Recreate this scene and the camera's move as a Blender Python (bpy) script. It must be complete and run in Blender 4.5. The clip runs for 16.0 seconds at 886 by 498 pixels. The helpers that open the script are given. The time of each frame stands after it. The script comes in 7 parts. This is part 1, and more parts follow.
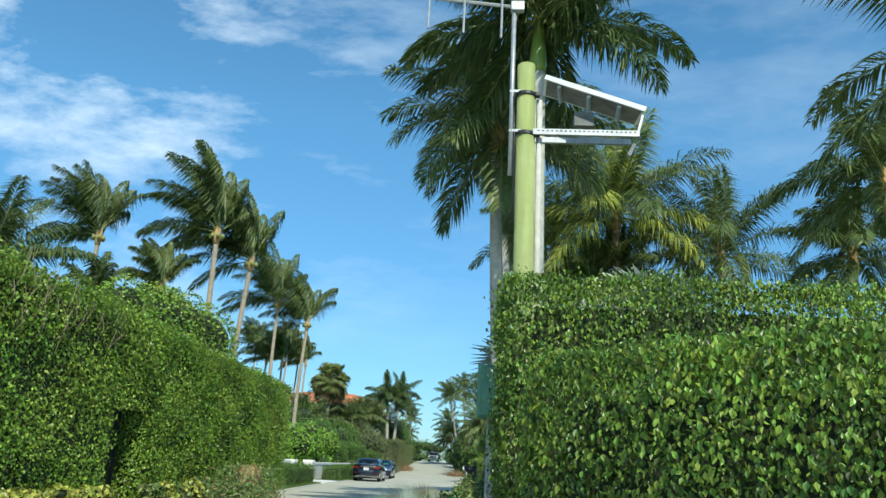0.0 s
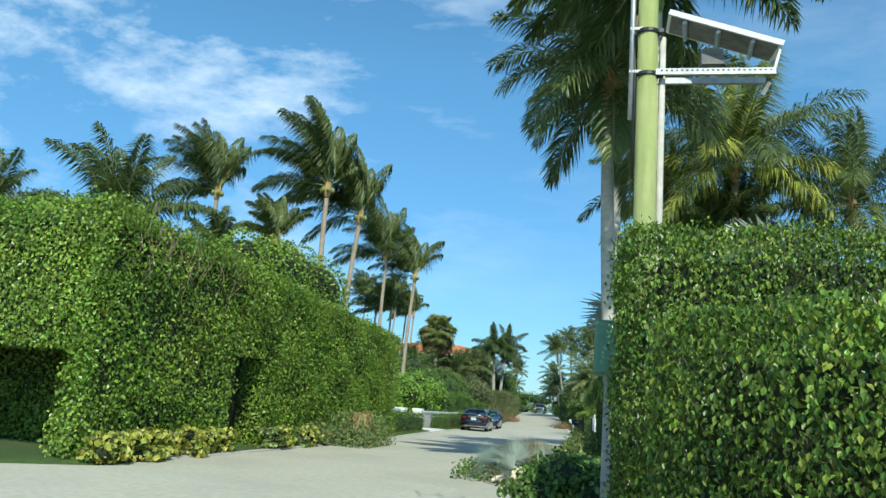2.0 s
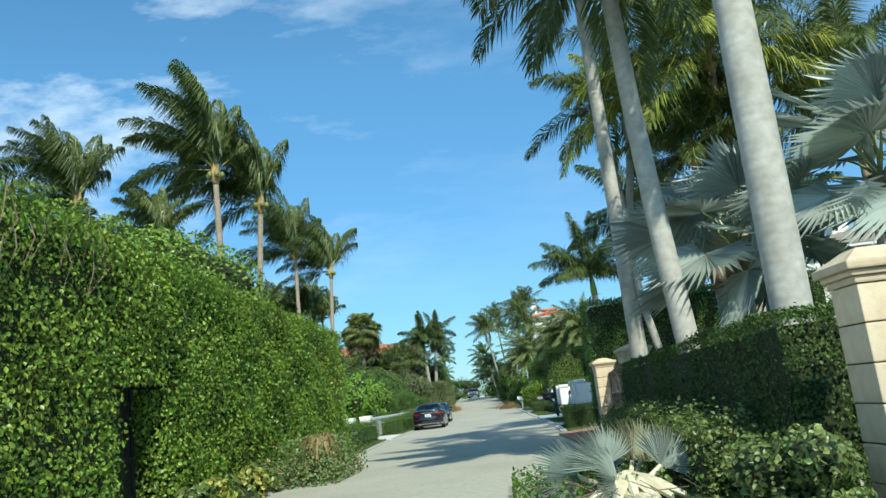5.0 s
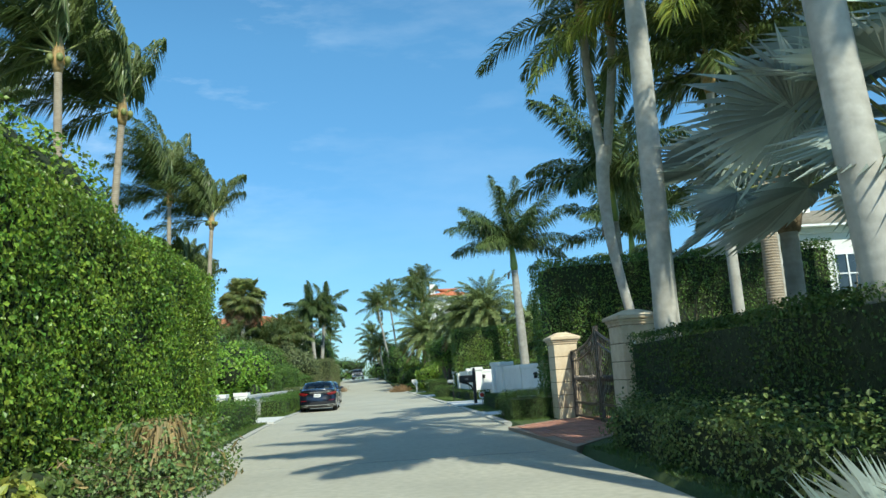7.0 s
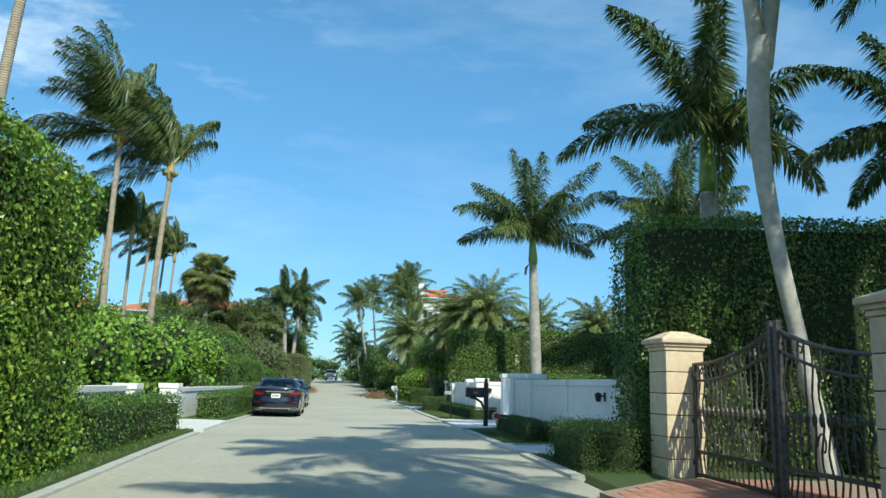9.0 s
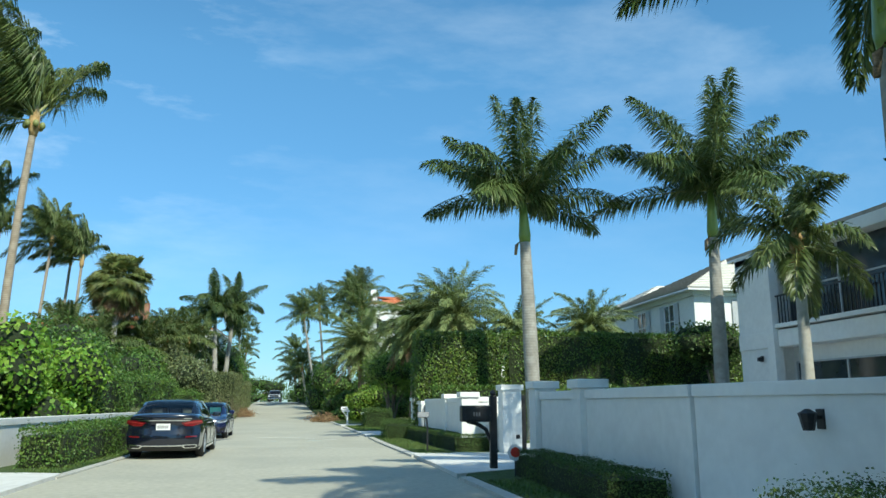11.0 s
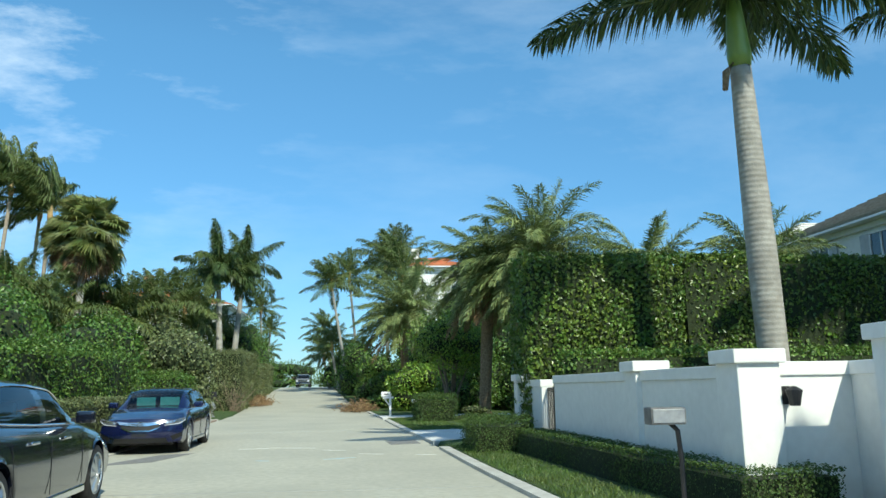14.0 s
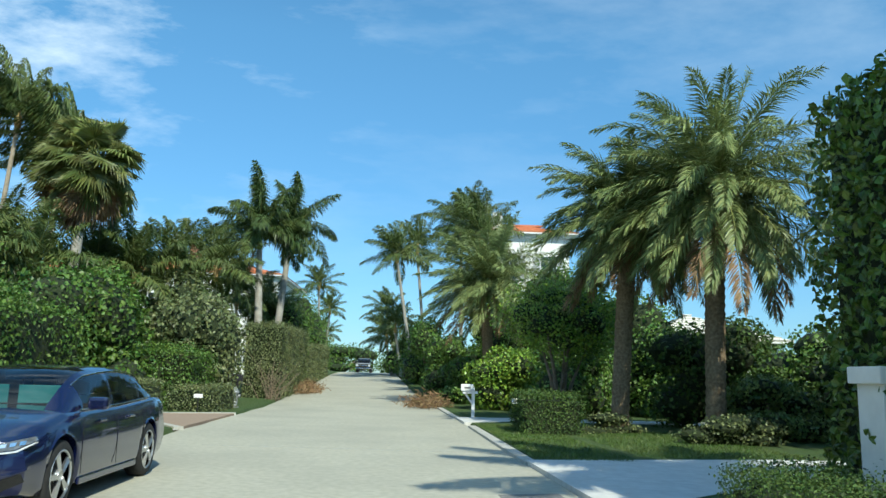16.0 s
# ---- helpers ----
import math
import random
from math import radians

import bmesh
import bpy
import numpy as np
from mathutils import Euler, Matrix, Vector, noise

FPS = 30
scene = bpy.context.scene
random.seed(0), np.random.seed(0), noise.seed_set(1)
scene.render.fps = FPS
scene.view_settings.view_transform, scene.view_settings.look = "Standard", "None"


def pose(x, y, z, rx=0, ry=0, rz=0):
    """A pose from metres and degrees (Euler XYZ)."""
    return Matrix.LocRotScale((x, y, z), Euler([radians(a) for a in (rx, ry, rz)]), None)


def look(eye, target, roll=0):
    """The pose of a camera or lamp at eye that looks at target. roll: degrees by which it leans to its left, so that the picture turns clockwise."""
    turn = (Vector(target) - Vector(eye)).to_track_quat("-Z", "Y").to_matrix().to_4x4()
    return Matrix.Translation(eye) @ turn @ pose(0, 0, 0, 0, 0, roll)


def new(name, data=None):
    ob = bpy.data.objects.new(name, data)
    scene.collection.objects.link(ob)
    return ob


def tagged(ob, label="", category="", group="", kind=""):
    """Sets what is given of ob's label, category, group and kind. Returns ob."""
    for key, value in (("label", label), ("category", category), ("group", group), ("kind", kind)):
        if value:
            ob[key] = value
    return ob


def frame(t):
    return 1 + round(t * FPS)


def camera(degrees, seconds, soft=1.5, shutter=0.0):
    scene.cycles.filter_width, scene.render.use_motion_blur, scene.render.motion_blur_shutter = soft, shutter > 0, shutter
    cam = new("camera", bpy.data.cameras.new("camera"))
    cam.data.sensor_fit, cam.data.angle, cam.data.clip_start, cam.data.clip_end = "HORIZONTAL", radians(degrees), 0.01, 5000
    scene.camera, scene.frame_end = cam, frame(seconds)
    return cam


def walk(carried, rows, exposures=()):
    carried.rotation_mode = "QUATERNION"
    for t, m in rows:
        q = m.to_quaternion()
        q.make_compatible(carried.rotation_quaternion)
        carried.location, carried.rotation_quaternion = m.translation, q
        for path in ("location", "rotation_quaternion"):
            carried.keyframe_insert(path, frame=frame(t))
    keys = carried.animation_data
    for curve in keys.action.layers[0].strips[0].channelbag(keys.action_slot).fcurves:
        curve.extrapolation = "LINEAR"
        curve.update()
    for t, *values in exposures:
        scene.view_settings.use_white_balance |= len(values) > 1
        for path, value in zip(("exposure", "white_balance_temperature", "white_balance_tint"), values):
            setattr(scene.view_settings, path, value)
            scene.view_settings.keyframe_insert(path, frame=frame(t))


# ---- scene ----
cam = camera(60.7, 16.0)
PATH = [
    (0, (1.365, 4.994, 1.282), (1.232, 6.913, 1.828), 3.00),
    (0.5, (1.306, 4.887, 1.279), (1.010, 6.802, 1.774), 10.17),
    (1, (1.311, 4.868, 1.295), (0.945, 6.788, 1.720), 7.93),
    (1.5, (1.310, 4.971, 1.304), (0.947, 6.890, 1.732), 5.92),
    (2, (1.277, 5.200, 1.316), (0.873, 7.116, 1.724), 4.71),
    (2.5, (1.163, 5.599, 1.313), (0.749, 7.503, 1.764), 4.53),
    (3, (0.948, 6.257, 1.316), (0.611, 8.168, 1.801), -1.23),
    (3.2, (0.835, 6.519, 1.319), (0.501, 8.434, 1.786), -1.28),
    (5.3, (-1.417, 11.805, 1.333), (-1.503, 13.764, 1.728), -8.04),
    (5.5, (-1.545, 12.401, 1.324), (-1.614, 14.360, 1.722), -8.96),
    (6, (-1.876, 13.828, 1.298), (-1.815, 15.792, 1.675), -4.84),
    (6.5, (-2.252, 15.530, 1.289), (-2.205, 17.497, 1.647), -7.78),
    (7, (-2.505, 17.343, 1.296), (-2.357, 19.310, 1.626), -3.64),
    (7.5, (-2.675, 19.327, 1.300), (-2.519, 21.293, 1.631), -2.95),
    (8, (-2.837, 21.347, 1.302), (-2.547, 23.295, 1.649), -2.95),
    (8.5, (-2.885, 23.267, 1.300), (-2.529, 25.201, 1.666), -1.80),
    (9, (-2.857, 25.379, 1.288), (-2.671, 27.339, 1.643), 1.62),
    (9.2, (-2.840, 26.249, 1.276), (-2.710, 28.206, 1.665), 4.77),
    (11.3, (-2.459, 35.635, 1.282), (-2.125, 37.565, 1.689), -0.14),
    (11.5, (-2.433, 36.488, 1.290), (-2.102, 38.416, 1.703), 0.38),
    (12, (-2.387, 38.718, 1.297), (-2.083, 40.649, 1.719), 2.23),
    (12.5, (-2.357, 40.953, 1.295), (-2.088, 42.894, 1.693), 2.23),
    (13, (-2.381, 43.392, 1.280), (-2.119, 45.339, 1.656), 1.99),
    (13.5, (-2.383, 45.548, 1.284), (-2.121, 47.499, 1.640), 0.08),
    (14, (-2.369, 47.928, 1.273), (-2.128, 49.880, 1.634), -0.87),
    (14.5, (-2.378, 50.285, 1.265), (-2.177, 52.238, 1.644), 0.60),
    (15, (-2.379, 52.734, 1.287), (-2.233, 54.697, 1.640), 2.02),
    (15.5, (-2.402, 55.385, 1.303), (-2.311, 57.354, 1.638), 1.12),
    (16, (-2.552, 57.972, 1.357), (-2.483, 59.943, 1.690), 1.53),
]
walk(cam, [(t, look(eye, target, roll)) for t, eye, target, roll in PATH])

# ---- sun, sky, exposure ----
SUN_DIR = Vector((0.23, -0.67, 0.66)).normalized()   # towards the sun
sun = new("sun", bpy.data.lights.new("sun", "SUN"))
sun.data.energy, sun.data.angle, sun.data.color = 4.8, radians(0.53), (1.0, 0.92, 0.76)
sun.matrix_world = look((0, 0, 60), Vector((0, 0, 60)) - SUN_DIR)
world = bpy.data.worlds.new("sky")
scene.world = world
world.use_nodes = True
wn, wl = world.node_tree.nodes, world.node_tree.links
sky = wn.new("ShaderNodeTexSky")
sky.sky_type, sky.sun_disc = "NISHITA", False
sky.sun_elevation = math.asin(SUN_DIR.z)
sky.sun_rotation = math.atan2(SUN_DIR.x, SUN_DIR.y)
sky.air_density, sky.dust_density, sky.ozone_density = 1.0, 0.15, 1.6
wtc = wn.new("ShaderNodeTexCoord")
wmap = wn.new("ShaderNodeMapping")
wmap.inputs["Rotation"].default_value = (0.5, 0.15, 0.6)
wmap.inputs["Scale"].default_value = (1.1, 3.0, 4.2)
wnoise = wn.new("ShaderNodeTexNoise")
wnoise.inputs["Scale"].default_value, wnoise.inputs["Detail"].default_value = 2.3, 9.0
wnoise.inputs["Roughness"].default_value = 0.62
wramp = wn.new("ShaderNodeValToRGB")
wramp.color_ramp.elements[0].position, wramp.color_ramp.elements[1].position = 0.47, 0.74
wtint = wn.new("ShaderNodeMixRGB")
wtint.blend_type = "MULTIPLY"
wtint.inputs[0].default_value, wtint.inputs[2].default_value = 1.0, (0.665, 1.0, 1.06, 1)
wcloud = wn.new("ShaderNodeMixRGB")
wcloud.inputs[2].default_value = (7.6, 8.0, 8.4, 1)
wl.new(wtc.outputs["Generated"], wmap.inputs["Vector"])
wl.new(wmap.outputs["Vector"], wnoise.inputs["Vector"])
wl.new(wnoise.outputs["Fac"], wramp.inputs["Fac"])
wl.new(sky.outputs["Color"], wtint.inputs[1])
wsep = wn.new("ShaderNodeSeparateXYZ")
whaze = wn.new("ShaderNodeValToRGB")
whaze.color_ramp.elements[0].position, whaze.color_ramp.elements[1].position = 0.0, 0.42
whaze.color_ramp.elements[0].color, whaze.color_ramp.elements[1].color = (0.545, 0.515, 0.67, 1), (1.02, 1.03, 1.05, 1)
wfall = wn.new("ShaderNodeMixRGB")
wfall.blend_type = "MULTIPLY"
wfall.inputs[0].default_value = 1.0
wl.new(wtc.outputs["Generated"], wsep.inputs[0])
wl.new(wsep.outputs["Z"], whaze.inputs["Fac"])
wl.new(wtint.outputs["Color"], wfall.inputs[1])
wl.new(whaze.outputs["Color"], wfall.inputs[2])
wl.new(wfall.outputs["Color"], wcloud.inputs[1])
wside = wn.new("ShaderNodeMapRange")          # clouds thicken towards the left and upwards
wside.inputs["From Min"].default_value, wside.inputs["From Max"].default_value = -0.02, -0.42
wside.inputs["To Min"].default_value = 0.16
whigh = wn.new("ShaderNodeMapRange")
whigh.inputs["From Min"].default_value, whigh.inputs["From Max"].default_value = 0.12, 0.40
whigh.inputs["To Min"].default_value = 0.12
wmul, wmul2 = wn.new("ShaderNodeMath"), wn.new("ShaderNodeMath")
wmul.operation = wmul2.operation = "MULTIPLY"
wl.new(wsep.outputs["X"], wside.inputs["Value"])
wl.new(wsep.outputs["Z"], whigh.inputs["Value"])
wl.new(wside.outputs[0], wmul.inputs[0])
wl.new(whigh.outputs[0], wmul.inputs[1])
wl.new(wmul.outputs[0], wmul2.inputs[0])
wl.new(wramp.outputs["Color"], wmul2.inputs[1])
wl.new(wmul2.outputs[0], wcloud.inputs[0])
wl.new(wcloud.outputs["Color"], wn["Background"].inputs["Color"])
wn["Background"].inputs["Strength"].default_value = 0.15
scene.view_settings.exposure = 0.12
scene.view_settings.use_white_balance = True
scene.view_settings.white_balance_temperature, scene.view_settings.white_balance_tint = 6050, 0

# ---- small tools ----
rng = np.random.default_rng(7)
WIND = Vector((-0.85, 0.25, 0.05))


def ground_z(y):
    """The ground is level up to 85 m and then climbs gently to the crest of the dune."""
    u = min(max((y - 85.0) / 62.0, 0.0), 1.0)
    return 1.6 * u * u * (3 - 2 * u)


class Soup:
    """Vertices and faces gathered for one mesh."""

    def __init__(self):
        self.v, self.f, self.n = [], [], 0

    def add(self, verts, faces):
        verts = np.asarray(verts, float).reshape(-1, 3)
        self.v.append(verts)
        self.f += [tuple(i + self.n for i in f) for f in faces]
        self.n += len(verts)

    def bulk(self, verts, faces):
        """verts (n, k, 3) of n alike pieces, faces as k-tuples of indices in a piece."""
        n, k = verts.shape[:2]
        self.v.append(verts.reshape(-1, 3))
        start = self.n + np.arange(n)[:, None] * k
        for f in faces:
            self.f += list(map(tuple, (start + np.array(f)[None]).tolist()))
        self.n += n * k

    def box(self, x0, y0, z0, x1, y1, z1):
        v = [(x, y, z) for z in (z0, z1) for y in (y0, y1) for x in (x0, x1)]
        self.add(v, [(0, 2, 3, 1), (4, 5, 7, 6), (0, 1, 5, 4), (2, 6, 7, 3), (0, 4, 6, 2), (1, 3, 7, 5)])

    def tube(self, pts, radii, sides=8, cap=True):
        pts = np.asarray(pts, float)
        rings = []
        for i, p in enumerate(pts):
            d = pts[min(i + 1, len(pts) - 1)] - pts[max(i - 1, 0)]
            d = d / (np.linalg.norm(d) + 1e-9)
            a = np.cross(d, (0.0, 0.0, 1.0) if abs(d[2]) < 0.9 else (1.0, 0.0, 0.0))
            a /= np.linalg.norm(a)
            b = np.cross(d, a)
            ang = np.arange(sides) / sides * 2 * np.pi
            rings.append(p + radii[i] * (np.cos(ang)[:, None] * a + np.sin(ang)[:, None] * b))
        faces = [(i * sides + j, i * sides + (j + 1) % sides, (i + 1) * sides + (j + 1) % sides, (i + 1) * sides + j)
                 for i in range(len(pts) - 1) for j in range(sides)]
        if cap:
            faces += [tuple(range(sides))[::-1], tuple(range((len(pts) - 1) * sides, len(pts) * sides))]
        self.add(np.concatenate(rings), faces)

    def mesh(self, name, smooth=False):
        me = bpy.data.meshes.new(name)
        me.from_pydata(np.concatenate(self.v).tolist() if self.v else [], [], self.f)
        if smooth:
            me.polygons.foreach_set("use_smooth", [True] * len(me.polygons))
        me.update()
        return me


def obj(name, soup, material, parent=None, label="", smooth=False, kind=""):
    me = soup.mesh(name, smooth) if isinstance(soup, Soup) else soup
    if material and not me.materials:
        me.materials.append(material)
    ob = new(name, me)
    if parent:
        ob.parent = parent
    return tagged(ob, label, "", "", kind)


def bev(name, size, at, material, parent=None, r=0.015, rz=0.0, label="", seg=2):
    """A block with rounded edges; at is the middle of its foot, in the parent's frame."""
    bm = bmesh.new()
    bmesh.ops.create_cube(bm, size=1.0)
    for v in bm.verts:
        v.co = Vector((v.co.x * size[0], v.co.y * size[1], (v.co.z + 0.5) * size[2]))
    if r > 0:
        bmesh.ops.bevel(bm, geom=bm.edges[:], offset=r, segments=seg, profile=0.6, affect="EDGES")
    me = bpy.data.meshes.new(name)
    bm.to_mesh(me)
    bm.free()
    if material:
        me.materials.append(material)
    ob = new(name, me)
    ob.matrix_basis = pose(*at, 0, 0, rz)
    if parent:
        ob.parent = parent
    return tagged(ob, label)


GROUPS = {"coconut_palm": "coconut palms along the lane", "royal_palm": "royal palms along the lane", "date_palm": "date palms by the lawn", "silver_fan_palm": "silver fan palms behind the hedge",
          "croton": "crotons at the foot of the hedge", "garden_shrub": "garden shrubs along the lane", "bright_shrub": "bright shrubs over the low wall", "corner_shrub": "shrubs at the corner",
          "wall_post": "white wall posts", "gate_post": "stone gate posts", "iron_gate_leaf": "leaves of the iron gate", "wall_lantern": "lanterns on the white walls", "mail_box": "mail boxes along the lane",
          "wall_hedge": "low hedges along the white wall", "front_hedge": "low hedges across the lane", "parked_car": "cars parked by the lane", "house": "houses along the lane", "frond_heap": "heaps of dry fronds",
          "garden_hedge": "hedges of the garden inside the gate", "side_pier": "short stone piers by the gate", "flower_bush": "flower bushes under the date palms", "bare_branch": "bare branches", "ficus_tree": "trees over the tall hedge", "lane_hedge": "hedges at the lane edge", "box_hedge": "clipped hedge blocks"}


def base(name, at, rz=0.0, label="", category="", group="", kind=""):
    ob = new(name)
    group = group or GROUPS.get(name, "")
    ob.empty_display_size = 0.2
    ob.matrix_basis = pose(*at, 0, 0, rz)
    return tagged(ob, label, category, group, kind)


# ---- materials ----
def mat(name, colors, scale=6.0, rough=0.7, bump=0.2, bump_scale=60.0, metal=0.0, spec=0.5, stain=None, stain_scale=0.7,
        stain_amount=0.4, island=0.0, translucent=0.0, coat=0.0, stretch=(1, 1, 1), per_object=0.0, wave=None):
    """A procedural material: two colours mixed by fine noise, a broad stain, bump, and change from piece to piece."""
    m = bpy.data.materials.new(name)
    m.use_nodes = True
    nt = m.node_tree
    ns, ls = nt.nodes, nt.links
    bs = ns["Principled BSDF"]
    tc = ns.new("ShaderNodeTexCoord")
    mp = ns.new("ShaderNodeMapping")
    mp.inputs["Scale"].default_value = stretch
    ls.new(tc.outputs["Object"], mp.inputs["Vector"])
    n1 = ns.new("ShaderNodeTexNoise")
    n1.inputs["Scale"].default_value, n1.inputs["Detail"].default_value = scale, 6.0
    ls.new(mp.outputs["Vector"], n1.inputs["Vector"])
    ramp = ns.new("ShaderNodeValToRGB")
    ramp.color_ramp.elements[0].position, ramp.color_ramp.elements[1].position = 0.32, 0.68
    ramp.color_ramp.elements[0].color, ramp.color_ramp.elements[1].color = (*colors[0], 1), (*colors[1], 1)
    ls.new(n1.outputs["Fac"], ramp.inputs["Fac"])
    out = ramp.outputs["Color"]
    if stain:
        n2 = ns.new("ShaderNodeTexNoise")
        n2.inputs["Scale"].default_value, n2.inputs["Detail"].default_value = stain_scale, 5.0
        n2.inputs["Roughness"].default_value = 0.65
        ls.new(tc.outputs["Object"], n2.inputs["Vector"])
        r2 = ns.new("ShaderNodeMapRange")
        r2.inputs["From Min"].default_value, r2.inputs["From Max"].default_value = 0.42, 0.72
        r2.inputs["To Max"].default_value = stain_amount
        ls.new(n2.outputs["Fac"], r2.inputs["Value"])
        mx = ns.new("ShaderNodeMixRGB")
        mx.inputs[2].default_value = (*stain, 1)
        ls.new(r2.outputs["Result"], mx.inputs[0])
        ls.new(out, mx.inputs[1])
        out = mx.outputs["Color"]
    if island or per_object:
        hsv = ns.new("ShaderNodeHueSaturation")
        amount = island or per_object
        if island:
            src = ns.new("ShaderNodeNewGeometry").outputs["Random Per Island"]
        else:
            src = ns.new("ShaderNodeObjectInfo").outputs["Random"]
        for key, lo, hi in (("Value", 1 - amount, 1 + amount * 1.1), ("Hue", 0.5 - amount * 0.06, 0.5 + amount * 0.035)):
            mr = ns.new("ShaderNodeMapRange")
            mr.inputs["To Min"].default_value, mr.inputs["To Max"].default_value = lo, hi
            if key == "Hue":
                w = ns.new("ShaderNodeMath")
                w.operation = "PINGPONG"
                w.inputs[1].default_value = 0.37
                ls.new(src, w.inputs[0])
                mr.inputs["From Max"].default_value = 0.37
                ls.new(w.outputs[0], mr.inputs["Value"])
            else:
                ls.new(src, mr.inputs["Value"])
            ls.new(mr.outputs["Result"], hsv.inputs[key])
        ls.new(out, hsv.inputs["Color"])
        out = hsv.outputs["Color"]
    ls.new(out, bs.inputs["Base Color"])
    bs.inputs["Roughness"].default_value = rough
    bs.inputs["Metallic"].default_value = metal
    bs.inputs["Specular IOR Level"].default_value = spec
    bs.inputs["Coat Weight"].default_value = coat
    if bump:
        nb = ns.new("ShaderNodeTexNoise")
        nb.inputs["Scale"].default_value, nb.inputs["Detail"].default_value = bump_scale, 5.0
        ls.new(mp.outputs["Vector"], nb.inputs["Vector"])
        height = nb.outputs["Fac"]
        if wave:
            wv = ns.new("ShaderNodeTexWave")
            wv.bands_direction = "Z"
            wv.inputs["Scale"].default_value, wv.inputs["Distortion"].default_value = wave, 1.2
            ls.new(tc.outputs["Object"], wv.inputs["Vector"])
            ad = ns.new("ShaderNodeMath")
            ls.new(height, ad.inputs[0])
            ls.new(wv.outputs["Fac"], ad.inputs[1])
            height = ad.outputs[0]
        bp = ns.new("ShaderNodeBump")
        bp.inputs["Strength"].default_value, bp.inputs["Distance"].default_value = bump, 0.02
        ls.new(height, bp.inputs["Height"])
        ls.new(bp.outputs["Normal"], bs.inputs["Normal"])
    if translucent:
        tr = ns.new("ShaderNodeBsdfTranslucent")
        ls.new(out, tr.inputs["Color"])
        ms = ns.new("ShaderNodeMixShader")
        ms.inputs[0].default_value = translucent
        ls.new(bs.outputs[0], ms.inputs[1])
        ls.new(tr.outputs[0], ms.inputs[2])
        ls.new(ms.outputs[0], ns["Material Output"].inputs["Surface"])
    return m


def leaf_mat(name, a, b, rough=0.38, island=0.45, translucent=0.28, scale=1.2, stain=None, stain_scale=0.5, stain_amount=0.5):
    return mat(name, (a, b), scale=scale, rough=rough, bump=0, island=island, translucent=translucent, stain=stain,
               stain_scale=stain_scale, stain_amount=stain_amount)


M_ROAD = mat("pale concrete paving", ((0.40, 0.385, 0.30), (0.50, 0.48, 0.385)), 9.0, 0.85, 0.12, 90, stain=(0.31, 0.30, 0.245), stain_scale=0.35, stain_amount=0.55)
M_PATCH = mat("dark drain patch and car shadow", ((0.16, 0.155, 0.145), (0.25, 0.245, 0.23)), 14.0, 0.9, 0.3, 120)
M_LINE = mat("dark crack filler", ((0.33, 0.32, 0.28), (0.42, 0.41, 0.37)), 8.0, 0.9, 0.1, 80)
M_WORNW = mat("worn white road paint", ((0.56, 0.56, 0.52), (0.68, 0.68, 0.64)), 20.0, 0.85, 0.1, 120, stain=(0.45, 0.44, 0.4), stain_scale=6.0, stain_amount=0.7)
M_WORNB = mat("worn blue road paint", ((0.34, 0.46, 0.48), (0.42, 0.5, 0.5)), 20.0, 0.85, 0.1, 120, stain=(0.45, 0.44, 0.4), stain_scale=6.0, stain_amount=0.7)
M_KERB = mat("cast concrete kerb", ((0.44, 0.43, 0.38), (0.56, 0.55, 0.49)), 8.0, 0.8, 0.15, 80, stain=(0.36, 0.34, 0.29), stain_scale=1.2, stain_amount=0.6)
M_SLAB = mat("white driveway concrete", ((0.62, 0.61, 0.57), (0.74, 0.73, 0.69)), 6.0, 0.8, 0.1, 80, stain=(0.5, 0.49, 0.46), stain_scale=0.8)
M_LAWN = mat("clipped lawn", ((0.035, 0.075, 0.014), (0.075, 0.13, 0.028)), 22.0, 0.9, 0.9, 160, stain=(0.11, 0.125, 0.04), stain_scale=0.6, stain_amount=0.5)
M_BLADE = leaf_mat("grass blades", (0.06, 0.13, 0.02), (0.11, 0.19, 0.035), 0.5, 0.4, 0.25, 2.0, (0.17, 0.17, 0.06), 0.8, 0.5)
M_SOIL = mat("sandy soil", ((0.09, 0.07, 0.045), (0.17, 0.14, 0.09)), 14.0, 0.95, 0.6, 90)
M_BRICK = mat("pink paver", ((0.36, 0.17, 0.11), (0.46, 0.24, 0.16)), 18.0, 0.85, 0.3, 140, per_object=0.22)
M_BRICKBED = mat("paver joint sand", ((0.3, 0.22, 0.16), (0.36, 0.27, 0.2)), 20.0, 0.95, 0.2, 120)
M_FICUS = leaf_mat("ficus leaves", (0.11, 0.225, 0.026), (0.225, 0.37, 0.046), 0.36, 0.55, 0.26, 0.9, (0.2, 0.25, 0.045), 0.5, 0.5)
M_FICUSR = leaf_mat("glossy ficus leaves", (0.048, 0.115, 0.02), (0.175, 0.29, 0.04), 0.36, 0.8, 0.26, 1.3, (0.16, 0.24, 0.03), 0.9, 0.5)
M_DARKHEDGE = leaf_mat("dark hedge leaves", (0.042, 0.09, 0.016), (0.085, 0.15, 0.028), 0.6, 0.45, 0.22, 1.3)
M_CLUSIA = leaf_mat("clusia leaves", (0.065, 0.14, 0.022), (0.13, 0.225, 0.036), 0.33, 0.5, 0.24, 1.0, (0.2, 0.2, 0.04), 0.7, 0.35)
M_BRIGHT = leaf_mat("bright shrub leaves", (0.15, 0.31, 0.03), (0.26, 0.43, 0.055), 0.42, 0.35, 0.36, 1.0)
